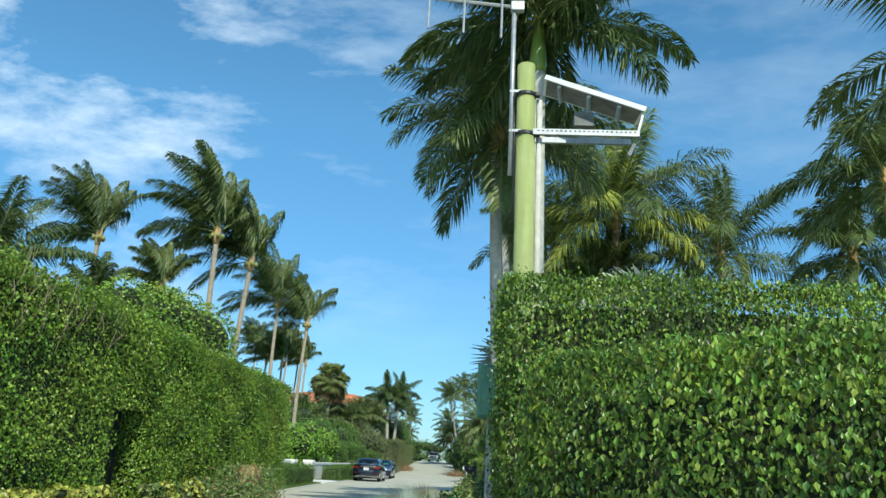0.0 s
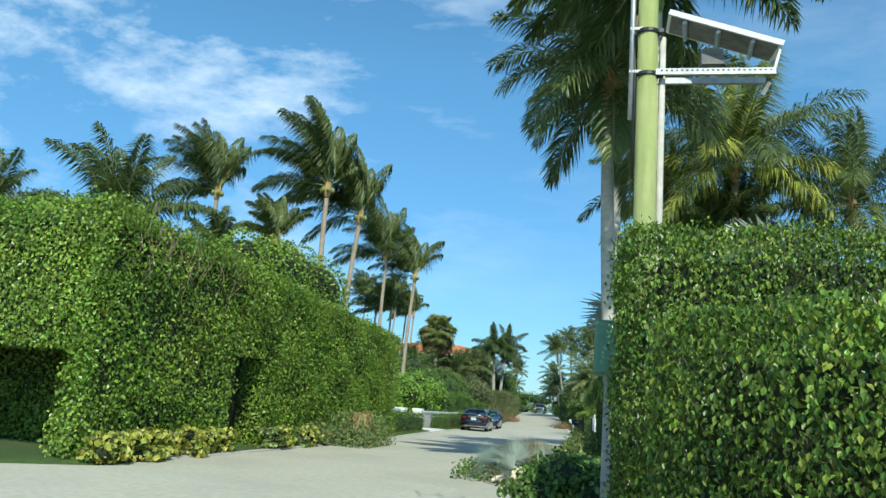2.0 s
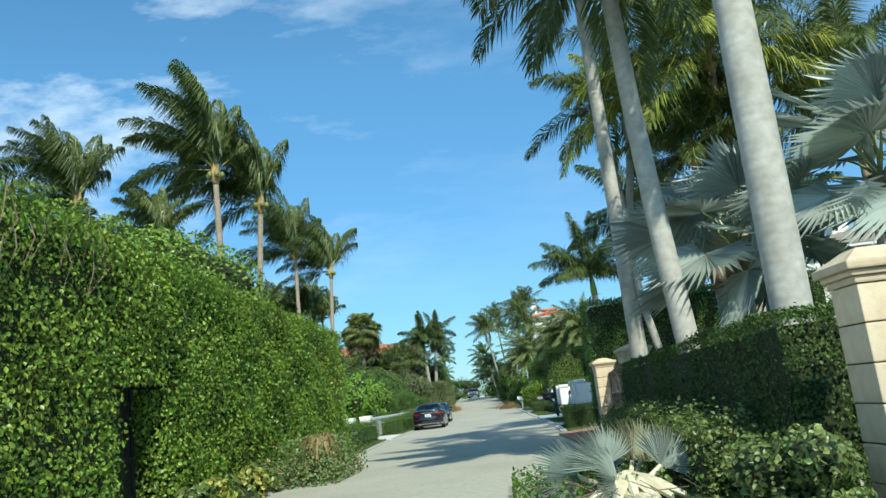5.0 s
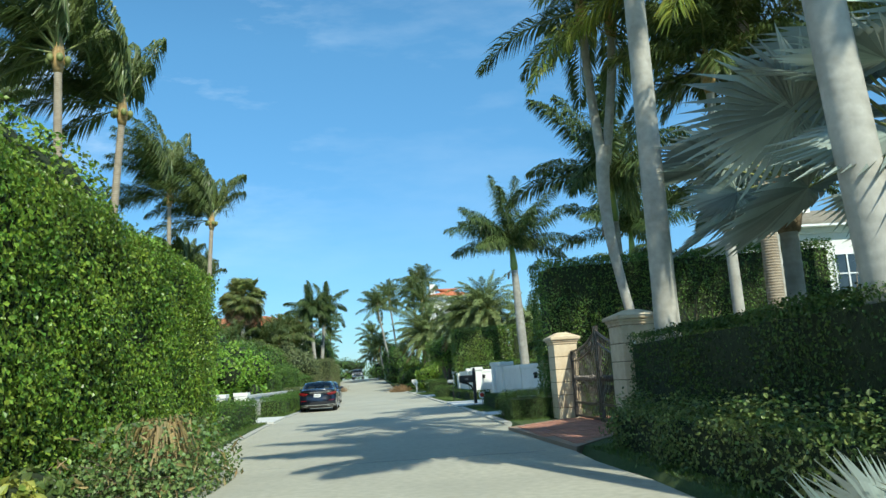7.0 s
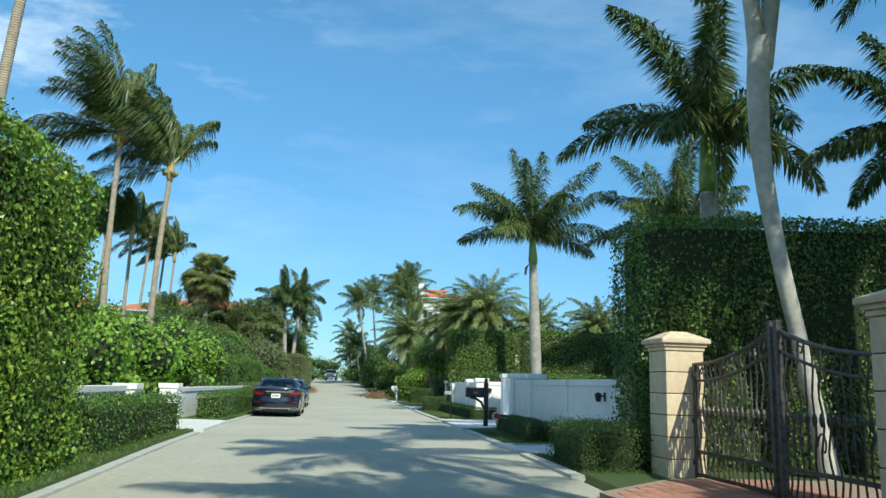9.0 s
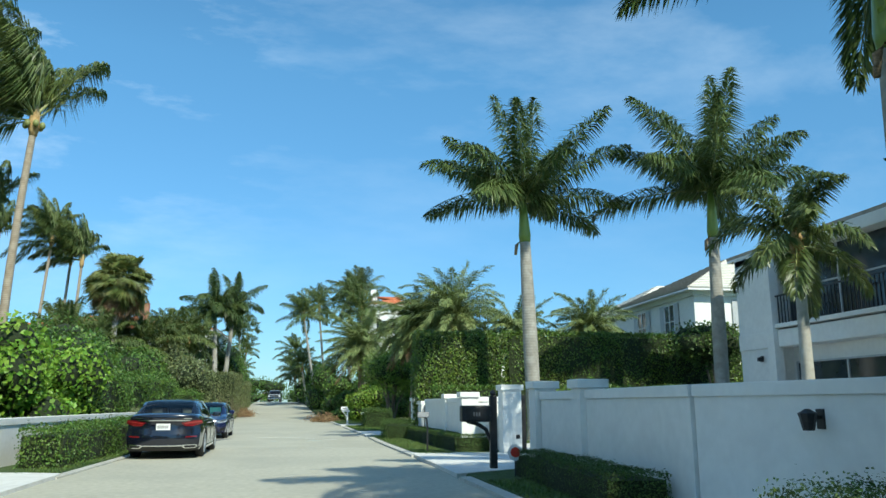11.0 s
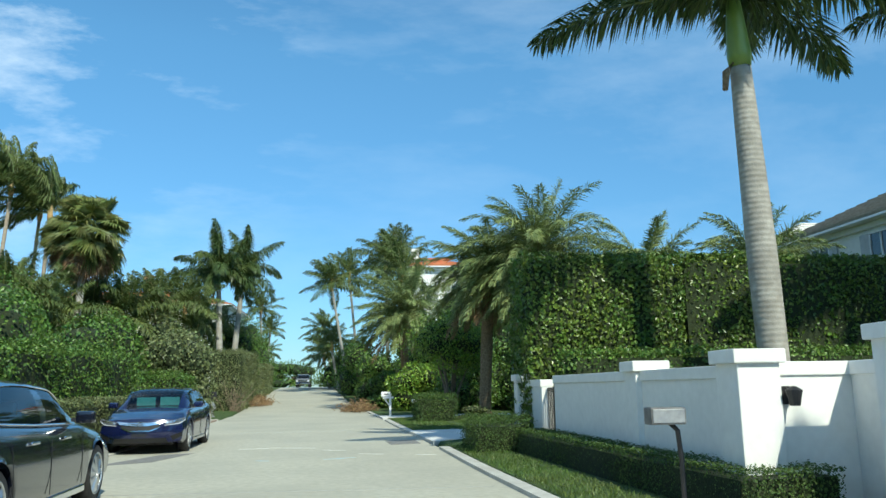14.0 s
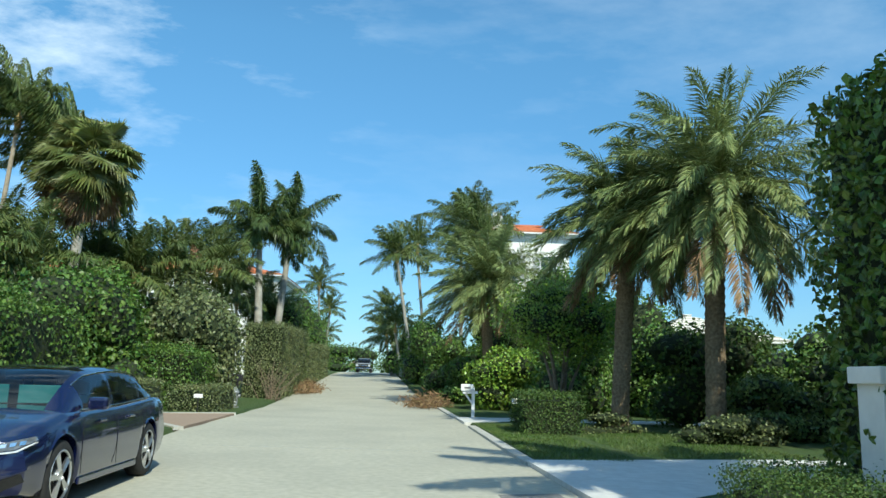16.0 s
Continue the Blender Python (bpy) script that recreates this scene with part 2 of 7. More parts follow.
M_CUTGREEN = leaf_mat("wilting cut leaves", (0.07, 0.14, 0.035), (0.15, 0.23, 0.07), 0.5, 0.6, 0.2, 2.0)
M_CREAMLEAF = leaf_mat("drying cream leaves", (0.36, 0.36, 0.22), (0.5, 0.5, 0.34), 0.55, 0.4, 0.25, 3.0)
M_CUTTAN = leaf_mat("dry tan fronds", (0.24, 0.19, 0.075), (0.36, 0.28, 0.12), 0.6, 0.4, 0.2, 3.0)
M_SHRUB = leaf_mat("garden shrub leaves", (0.066, 0.145, 0.024), (0.125, 0.225, 0.04), 0.45, 0.5, 0.26, 0.7)
M_OLIVE = leaf_mat("grey-green shrub leaves", (0.11, 0.15, 0.055), (0.19, 0.22, 0.09), 0.45, 0.5, 0.22, 1.0)
M_CROTON = leaf_mat("variegated yellow leaves", (0.2, 0.29, 0.04), (0.5, 0.49, 0.11), 0.4, 0.5, 0.3, 5.0)
M_VARIEG = leaf_mat("variegated green leaves", (0.08, 0.15, 0.036), (0.23, 0.29, 0.09), 0.4, 0.5, 0.25, 4.0)
# near-black, so that gaps between leaves look shaded
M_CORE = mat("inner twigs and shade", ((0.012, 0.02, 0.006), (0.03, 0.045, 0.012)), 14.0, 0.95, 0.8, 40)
M_TWIG = mat("bare twigs", ((0.16, 0.12, 0.08), (0.28, 0.22, 0.15)), 20.0, 0.9, 0.3, 90)
M_COCO = leaf_mat("coconut fronds", (0.08, 0.125, 0.034), (0.165, 0.21, 0.062), 0.4, 0.3, 0.28, 0.8)
M_COCOY = leaf_mat("yellowing coconut fronds", (0.23, 0.3, 0.05), (0.44, 0.47, 0.09), 0.42, 0.4, 0.32, 0.8)
M_ROYAL = leaf_mat("royal palm fronds", (0.06, 0.105, 0.03), (0.125, 0.18, 0.052), 0.42, 0.4, 0.25, 0.8)
M_DATE = leaf_mat("date palm fronds", (0.165, 0.225, 0.075), (0.29, 0.35, 0.135), 0.45, 0.4, 0.22, 0.8)
M_SABAL = leaf_mat("sabal fan leaves", (0.12, 0.17, 0.045), (0.22, 0.27, 0.08), 0.45, 0.4, 0.25, 0.8, (0.26, 0.2, 0.1), 0.9, 0.45)
M_SILVER = leaf_mat("silver fan leaves", (0.27, 0.33, 0.29), (0.45, 0.5, 0.45), 0.42, 0.3, 0.2, 1.2)
M_DEAD = leaf_mat("dry brown fronds", (0.2, 0.13, 0.06), (0.38, 0.27, 0.14), 0.7, 0.4, 0.2, 2.0)
M_STEM = mat("green leaf stalk", ((0.17, 0.2, 0.05), (0.28, 0.29, 0.1)), 6.0, 0.45, 0.1, 40)
M_PALESTEM = mat("pale split leaf stalk", ((0.55, 0.5, 0.33), (0.75, 0.7, 0.52)), 5.0, 0.5, 0.15, 40)
M_TRUNK = mat("grey palm trunk", ((0.30, 0.28, 0.24), (0.43, 0.41, 0.36)), 5.0, 0.9, 0.25, 30, stain=(0.2, 0.19, 0.16), stain_scale=1.3, stain_amount=0.6, wave=3.2)
M_TRUNKP = mat("pale palm trunk with lichen", ((0.40, 0.38, 0.33), (0.56, 0.54, 0.48)), 7.0, 0.9, 0.08, 30, stain=(0.3, 0.28, 0.24), stain_scale=1.6, stain_amount=0.6, wave=2.8)
M_TRUNKB = mat("brown coconut trunk", ((0.30, 0.24, 0.17), (0.42, 0.35, 0.26)), 6.0, 0.9, 0.5, 30, wave=5.0)
M_BOOT = mat("old leaf bases", ((0.16, 0.11, 0.065), (0.32, 0.24, 0.15)), 14.0, 0.95, 0.9, 30)
M_FIBRE = mat("orange-brown leaf sheath", ((0.42, 0.25, 0.09), (0.58, 0.4, 0.18)), 10.0, 0.9, 0.6, 60)
M_SHAFT = mat("green crownshaft", ((0.13, 0.22, 0.04), (0.26, 0.34, 0.07)), 3.0, 0.35, 0.05, 20, stretch=(1, 1, 0.3))
M_BARK = mat("branch bark", ((0.14, 0.11, 0.08), (0.25, 0.2, 0.15)), 12.0, 0.9, 0.6, 40)
M_POLE = mat("green-stained treated wood pole", ((0.21, 0.255, 0.075), (0.33, 0.37, 0.13)), 3.0, 0.85, 0.35, 50, stretch=(4, 4, 0.5), stain=(0.5, 0.5, 0.28), stain_scale=1.5)
M_GALV = mat("galvanised steel", ((0.3, 0.31, 0.32), (0.42, 0.43, 0.44)), 16.0, 0.5, 0.05, 80, metal=0.5)
M_PANELBACK = mat("grey panel backing", ((0.1, 0.1, 0.1), (0.2, 0.2, 0.19)), 8.0, 0.6, 0.05, 60)
M_SOLAR = mat("dark solar cells", ((0.01, 0.014, 0.04), (0.016, 0.02, 0.06)), 10.0, 0.12, 0, 60, coat=0.6)
M_ALU = mat("white aluminium frame", ((0.74, 0.75, 0.76), (0.84, 0.85, 0.86)), 9.0, 0.35, 0.02, 60)
M_CABINET = mat("green painted steel", ((0.09, 0.22, 0.14), (0.13, 0.28, 0.19)), 5.0, 0.5, 0.05, 50)
M_BLACK = mat("black painted metal", ((0.012, 0.012, 0.013), (0.028, 0.028, 0.03)), 10.0, 0.45, 0.05, 60)
M_IRON = mat("bronze wrought iron", ((0.05, 0.043, 0.038), (0.13, 0.112, 0.098)), 18.0, 0.38, 0.2, 90, metal=0.5)
M_STONE = mat("cream limestone", ((0.62, 0.49, 0.32), (0.74, 0.62, 0.44)), 7.0, 0.85, 0.2, 60, stain=(0.45, 0.34, 0.22), stain_scale=1.3, stain_amount=0.5, per_object=0.08)
M_STUCCO = mat("white painted stucco", ((0.8, 0.795, 0.755), (0.86, 0.855, 0.815)), 9.0, 0.8, 0.15, 120, stain=(0.66, 0.66, 0.63), stain_scale=0.9, stain_amount=0.35)
# greyer copy of the white stucco: shade put into the colour of dim walls
M_STUCCOD = mat("white stucco greyed for shade", ((0.77, 0.765, 0.725), (0.83, 0.825, 0.785)), 6.0, 0.85, 0.15, 120, stain=(0.62, 0.62, 0.6), stain_scale=0.8, stain_amount=0.4)
M_WHITE = mat("white gloss paint", ((0.78, 0.78, 0.78), (0.85, 0.85, 0.85)), 6.0, 0.35, 0.03, 50)
M_ROOFW = mat("pale roof tile", ((0.58, 0.55, 0.48), (0.7, 0.67, 0.6)), 5.0, 0.8, 0.2, 40, per_object=0.07)
M_ROOFG = mat("weathered grey tile and shaded slope", ((0.3, 0.27, 0.22), (0.42, 0.38, 0.32)), 5.0, 0.85, 0.2, 40, per_object=0.1)
M_ROOFO = mat("orange clay roof tile", ((0.46, 0.17, 0.07), (0.6, 0.27, 0.13)), 4.0, 0.8, 0.3, 40, per_object=0.15)
M_GLASSD = mat("dark window glass", ((0.02, 0.028, 0.035), (0.04, 0.05, 0.06)), 2.0, 0.08, 0, 10, spec=0.8)
M_GREYFR = mat("grey shutter paint", ((0.42, 0.43, 0.43), (0.52, 0.53, 0.53)), 5.0, 0.5, 0.05, 40)
M_INK = mat("grey lettering bars", ((0.14, 0.14, 0.14), (0.2, 0.2, 0.2)), 5.0, 0.5, 0, 40)
M_RED = mat("red sign paint", ((0.5, 0.03, 0.02), (0.6, 0.05, 0.03)), 5.0, 0.4, 0, 40)


# ---- ground, road, kerbs, drives ----
R_EDGE = [(-60, 60), (8.0, 60), (8.4, 0.9), (14, 0.55), (18, 0.35), (31, 0.27), (38, 0.22), (43, 0.15), (50, -0.02), (54, -0.1), (60, -0.35), (65, -0.45), (70, -0.65),
          (80, -0.95), (90, -1.4), (100, -2.2), (113, -3.0), (150, -5.0), (200, -7.0), (900, -36)]
L_EDGE = [(-60, -60), (14.6, -60), (15.2, -7.2), (16.2, -6.25), (21, -6.05), (27, -6.05), (34, -6.2), (41, -6.65), (48, -6.95), (54, -7.0), (62, -7.1), (72, -7.6),
          (80, -8.0), (90, -8.4), (97, -8.9), (110, -9.4), (131, -10.2), (150, -11.0), (200, -13), (900, -42)]


def right_edge(y):
    return float(np.interp(y, *zip(*R_EDGE)))


def left_edge(y):
    return float(np.interp(y, *zip(*L_EDGE)))


ROWS_Y = sorted({-60, -30, -12, -4, 0, 2, 5, 8.0, 8.4, 10, 12, 14, 14.6, 15.2, 16.2, 17, 200, 260, 400, 900} | set(range(18, 112, 2)) | set(range(112, 200, 6)))
soup = Soup()
verts, cols = [], 0
for y in ROWS_Y:
    l, r, g = left_edge(y), right_edge(y), ground_z(y)
    row = [(-900, g + .04), (-120, g + .04), (-40 + min(0, l + 36), g + .04), (l - 1.5, g + .06), (l - .22, g + .05), (l - .1, g - .1), (r + .1, g - .1), (r + .22, g + .05),
           (r + 1.5, g + .06), (40 + max(0, r - 36), g + .04), (120, g + .04), (900, g + .04)]
    cols = len(row)
    verts += [(x, y, z) for x, z in row]
soup.add(verts, [(i * cols + j, i * cols + j + 1, (i + 1) * cols + j + 1, (i + 1) * cols + j) for i in range(len(ROWS_Y) - 1) for j in range(cols - 1)])
ground = obj("ground", soup, M_LAWN, kind="structure", label="green clipped lawn and garden ground beside the lane")
soup = Soup()
verts = []
for y in ROWS_Y:
    l, r, g = left_edge(y), right_edge(y), ground_z(y)
    verts += [(l + (r - l) * k / 6 + (0.05 * math.sin(y * 1.3 + k) if k in (0, 6) and 16 < y < 150 else 0), y, g) for k in range(7)]
soup.add(verts, [(i * 7 + j, i * 7 + j + 1, (i + 1) * 7 + j + 1, (i + 1) * 7 + j) for i in range(len(ROWS_Y) - 1) for j in range(6)])
road = obj("road", soup, M_ROAD, kind="structure", label="pale worn concrete lane with faint stains and cracks")


def strip(name, pts, w, z0, z1, material, gap=0.012, label="", piece=1.8):
    """A row of kerb stones along a line on the ground."""
    s = Soup()
    pts = [Vector(p) for p in pts]
    for a, b in zip(pts, pts[1:]):
        n = max(1, round((b - a).length / piece))
        d = (b - a).normalized()
        side = Vector((-d.y, d.x)) * w / 2
        for k in range(n):
            p, q = a.lerp(b, k / n) + d * gap / 2, a.lerp(b, (k + 1) / n) - d * gap / 2
            gp, gq = ground_z(p.y), ground_z(q.y)
            v = [(*(p - side), gp + z0), (*(p + side), gp + z0), (*(q + side), gq + z0), (*(q - side), gq + z0)]
            v += [(*(p - side * .86), gp + z1), (*(p + side * .86), gp + z1), (*(q + side * .86), gq + z1), (*(q - side * .86), gq + z1)]
            s.add(v, [(4, 5, 6, 7), (0, 1, 5, 4), (1, 2, 6, 5), (2, 3, 7, 6), (3, 0, 4, 7)])
    return obj(name, s, material, kind="structure", label=label)


def edge_line(f, y0, y1, off, step=1.8):
    return [(f(y) + off, y) for y in np.arange(y0, y1 + 0.01, step)]


strip("kerb_1", edge_line(right_edge, 36.6, 40.4, 0.06), 0.24, -0.1, 0.05, M_KERB, label="low concrete kerb along the lane")
strip("kerb_2", edge_line(right_edge, 42.4, 48.0, 0.06), 0.24, -0.1, 0.05, M_KERB, label="low concrete kerb along the lane")
strip("kerb_3", edge_line(right_edge, 53.6, 64.6, 0.06), 0.24, -0.1, 0.05, M_KERB, label="low concrete kerb along the lane")
strip("kerb_4", edge_line(right_edge, 70.4, 80.2, 0.06), 0.24, -0.1, 0.05, M_KERB, label="low concrete kerb along the lane")
strip("kerb_5", edge_line(right_edge, 83.6, 92, 0.06), 0.24, -0.1, 0.05, M_KERB, label="low concrete kerb along the lane")
strip("kerb_6", edge_line(left_edge, 17.5, 45.1, -0.06), 0.2, -0.1, 0.035, M_KERB, label="low concrete kerb along the lane")
strip("kerb_7", edge_line(left_edge, 49.0, 75.5, -0.06), 0.2, -0.1, 0.035, M_KERB, label="low concrete kerb along the lane")


def flat(name, pts, z, material, label="", kind="structure", thick=0.12):
    s = Soup()
    n = len(pts)
    s.add([(x, y, ground_z(y) + z) for x, y in pts] + [(x, y, ground_z(y) + z - thick) for x, y in pts],
          [tuple(range(n))] + [(i, n + i, n + (i + 1) % n, (i + 1) % n) for i in range(n)])
    return obj(name, s, material, kind=kind, label=label)


flat("driveway_1", [(-0.08, 54.3), (2.3, 54.0), (14, 53.9), (14, 48.6), (1.7, 49.3), (0.02, 48.2)], 0.066, M_SLAB, "white concrete driveway between gate posts")
flat("driveway_8", [(2.9, 53.9), (14, 53.9), (14, 60.8), (5.6, 60.8), (2.9, 56.2)], 0.064, M_SLAB, "white concrete forecourt behind garden walls")
flat("driveway_2", [(0.1, 42.6), (1.75, 42.6), (1.75, 39.9), (0.9, 39.2), (0.2, 40.9)], 0.066, M_SLAB, "white concrete crossing at the verge")
flat("driveway_3", [(-0.68, 70.6), (1.35, 71.0), (4.2, 71.6), (9, 71.3), (9, 67.8), (1.2, 67.3), (-0.46, 65.8)], 0.066, M_SLAB, "smooth pale concrete driveway")
flat("driveway_4", [(-1.1, 83.4), (0.9, 83.6), (8, 83.8), (8, 81.9), (0.9, 81.8), (-1.0, 80.6)], 0.066, M_SLAB, "narrow pale concrete driveway")
flat("driveway_5", [(-6.98, 49.4), (-6.8, 45.0), (-7.4, 44.9), (-9.5, 45.2), (-9.5, 49.8), (-7.7, 49.7)], 0.066, M_SLAB, "white concrete crossing beside the clipped hedge")
drive = flat("driveway_6", [(-8.08, 82.4), (-7.85, 75.9), (-8.9, 77.4), (-14, 77.7), (-14, 81.6), (-9.9, 81.6)], 0.062, M_BRICKBED, "brick driveway with pale edging")
strip("trim_1", [(-8.9, 77.4), (-7.85, 75.9)], 0.25, 0.0, 0.078, M_KERB, label="pale concrete edging of a brick drive")
strip("trim_2", [(-14, 81.7), (-9.9, 81.7), (-8.08, 82.5)], 0.25, 0.0, 0.078, M_KERB, label="pale concrete edging of a brick drive")
gate_drive = flat("driveway_7", [(0.02, 34.7), (0.3, 29.4), (1.15, 30.7), (2.0, 31.6), (9.0, 31.9), (9.0, 36.2), (1.6, 36.3)], 0.068, M_BRICKBED, "pink brick paver apron in front of an iron gate")
# manhole, drain patch, a painted car shadow and cracks in the lane
flat("drain_cover", [(-1.5, 67.2), (-0.75, 67.4), (-0.72, 66.1), (-1.42, 65.9)], 0.006, M_PATCH, "dark square drain patch in the lane", thick=0.02)
# shadow beside the blue car, laid on the lane as a dark shape
flat("car_shadow", [(-6.9, 62.3), (-6.2, 64.6), (-5.6, 64.8), (-6.0, 62.9)], 0.005, M_PATCH, "dark patch painted as a parked car's shadow", thick=0.02)
for k, pts in enumerate([[(-6.2, 58.3), (-0.5, 58.0), (-0.5, 58.05), (-6.2, 58.36)], [(-3.2, 49.0), (-2.4, 49.4), (-2.42, 49.46), (-3.22, 49.07)], [(-6.4, 72.5), (-0.9, 72.2), (-0.9, 72.25), (-6.4, 72.56)],
                         [(-2.6, 50.3), (-2.1, 49.9), (-2.08, 49.96), (-2.58, 50.37)], [(-6.2, 44.0), (-0.2, 43.7), (-0.2, 43.75), (-6.2, 44.05)], 
                         [(-6.0, 30.0), (-0.1, 29.8), (-0.1, 29.84), (-6.0, 30.05)]]):
    flat("road_joint", pts, 0.004, M_LINE, "dark joint line in the concrete lane", thick=0.02)
# worn streaks of white and blue paint
for x0, y0, x1, y1, w, m in ((-4.8, 65.6, -3.9, 65.75, .05, M_WORNW), (-3.85, 65.7, -3.1, 65.45, .09, M_WORNW), (-2.95, 64.8, -2.45, 64.62, .06, M_WORNW), (-2.2, 63.7, -1.7, 63.43, .05, M_WORNW),
                             (-1.1, 63.13, -.7, 63.04, .06, M_WORNW), (-2.85, 62.58, -2.25, 62.85, .12, M_WORNB), (-4.1, 62.66, -3.82, 62.55, .1, M_WORNB)):
    u_ = np.linspace(0, 1, 7)
    wid = w * np.sin(np.pi * (.06 + .88 * u_)) * rng.uniform(.5, 1.1, 7)
    flat("road_marking", [(x0 + (x1 - x0) * a, y0 + (y1 - y0) * a - b) for a, b in zip(u_, wid)] + [(x0 + (x1 - x0) * a, y0 + (y1 - y0) * a + b) for a, b in zip(u_[::-1], wid[::-1])], 0.005, m,
         "worn white paint streak on the lane" if m is M_WORNW else "faint blue paint mark on the lane", thick=0.02)


# ---- grass blades along the verges ----
def blades(name, regions, density, h=0.07, label=""):
    s = Soup()
    for x0, x1, y0, y1, follow in regions:
        n = int(abs(x1 - x0) * (y1 - y0) * density)
        y = rng.uniform(y0, y1, n)
        e = np.interp(y, *zip(*(R_EDGE if follow == "r" else L_EDGE))) if follow else 0
        x = rng.uniform(x0, x1, n) + e
        z = np.array([ground_z(v) for v in y]) + 0.045
        a = rng.uniform(0, 2 * np.pi, n)
        hh = h * rng.uniform(0.5, 1.3, n)
        p = np.stack([x, y, z], -1)
        w = np.stack([np.cos(a), np.sin(a), 0 * a], -1) * 0.008
        t = p + np.stack([rng.normal(0, 0.03, n), rng.normal(0, 0.03, n), hh], -1)
        s.bulk(np.stack([p - w, p + w, t], 1), [(0, 1, 2)])
    return obj(name, s, M_BLADE, kind="stuff", label=label)


blades("verge_grass", [(0.22, 1.2, 41.9, 47, "r"), (0.22, 1.1, 53.8, 64.5, "r"), (0.22, 1.9, 70.6, 80, "r"), (2.2, 5.5, 71.4, 78, "r"), (0.2, 1.2, 36.8, 40, "r"), (0.2, 0.6, 21, 29.4, "r"),
                       (-0.8, -0.2, 22, 45, "l"), (-0.9, -0.2, 49.5, 75, "l")], 700, 0.06, "short green grass of the lane verges")
tagged(bpy.data.objects["verge_grass"], category="grass")


# ---- hedges ----
def inside(poly, x, y):
    hit = np.zeros(len(x), bool)
    for (x0, y0), (x1, y1) in zip(poly, poly[1:] + poly[:1]):
        if y0 != y1:
            hit ^= ((y0 > y) != (y1 > y)) & (x < (x1 - x0) * (y - y0) / (y1 - y0) + x0)
    return hit


def lumps(p, size, seed):
    """Smooth uneven swelling of a clipped surface."""
    q = p / size
    return (np.sin(q[:, 0] * 2.1 + seed) * np.sin(q[:, 1] * 1.7 + seed * 1.3) + np.sin(q[:, 2] * 2.6 + seed * .7) * np.sin((q[:, 0] + q[:, 1]) * 1.2 + seed * 2.1)) * 0.5


def leaves(p, nrm, size, hang=0.7, spread=0.6, four=False, soup=None, slim=0.42):
    """Folded leaves at the points p of a surface with normals nrm; hang: how far the tips point down."""
    n = len(p)
    L = size * rng.uniform(0.65, 1.3, n)[:, None]
    face = nrm + rng.normal(0, spread, (n, 3))
    face /= np.linalg.norm(face, axis=1)[:, None] + 1e-9
    tip = rng.normal(0, 0.6, (n, 3)) + np.array([0, 0, -hang]) + nrm * 0.25
    tip -= (tip * face).sum(1)[:, None] * face
    tip /= np.linalg.norm(tip, axis=1)[:, None] + 1e-9
    side = np.cross(face, tip)
    W = L * slim
    if four:
        v = np.stack([p - tip * L * .5, p - tip * L * .12 + side * W + face * L * .1, p + tip * L * .2 + side * W * .72 + face * L * .07, p + tip * L * .56 - face * L * .12,
                      p + tip * L * .2 - side * W * .72 + face * L * .07, p - tip * L * .12 - side * W + face * L * .1], 1)
        soup.bulk(v, [(0, 3, 2, 1), (0, 5, 4, 3)])
    else:
        v = np.stack([p - tip * L * .5, p + side * W + face * L * .1, p + tip * L * .55, p - side * W + face * L * .1], 1)
        soup.bulk(v, [(0, 2, 1), (0, 3, 2)])


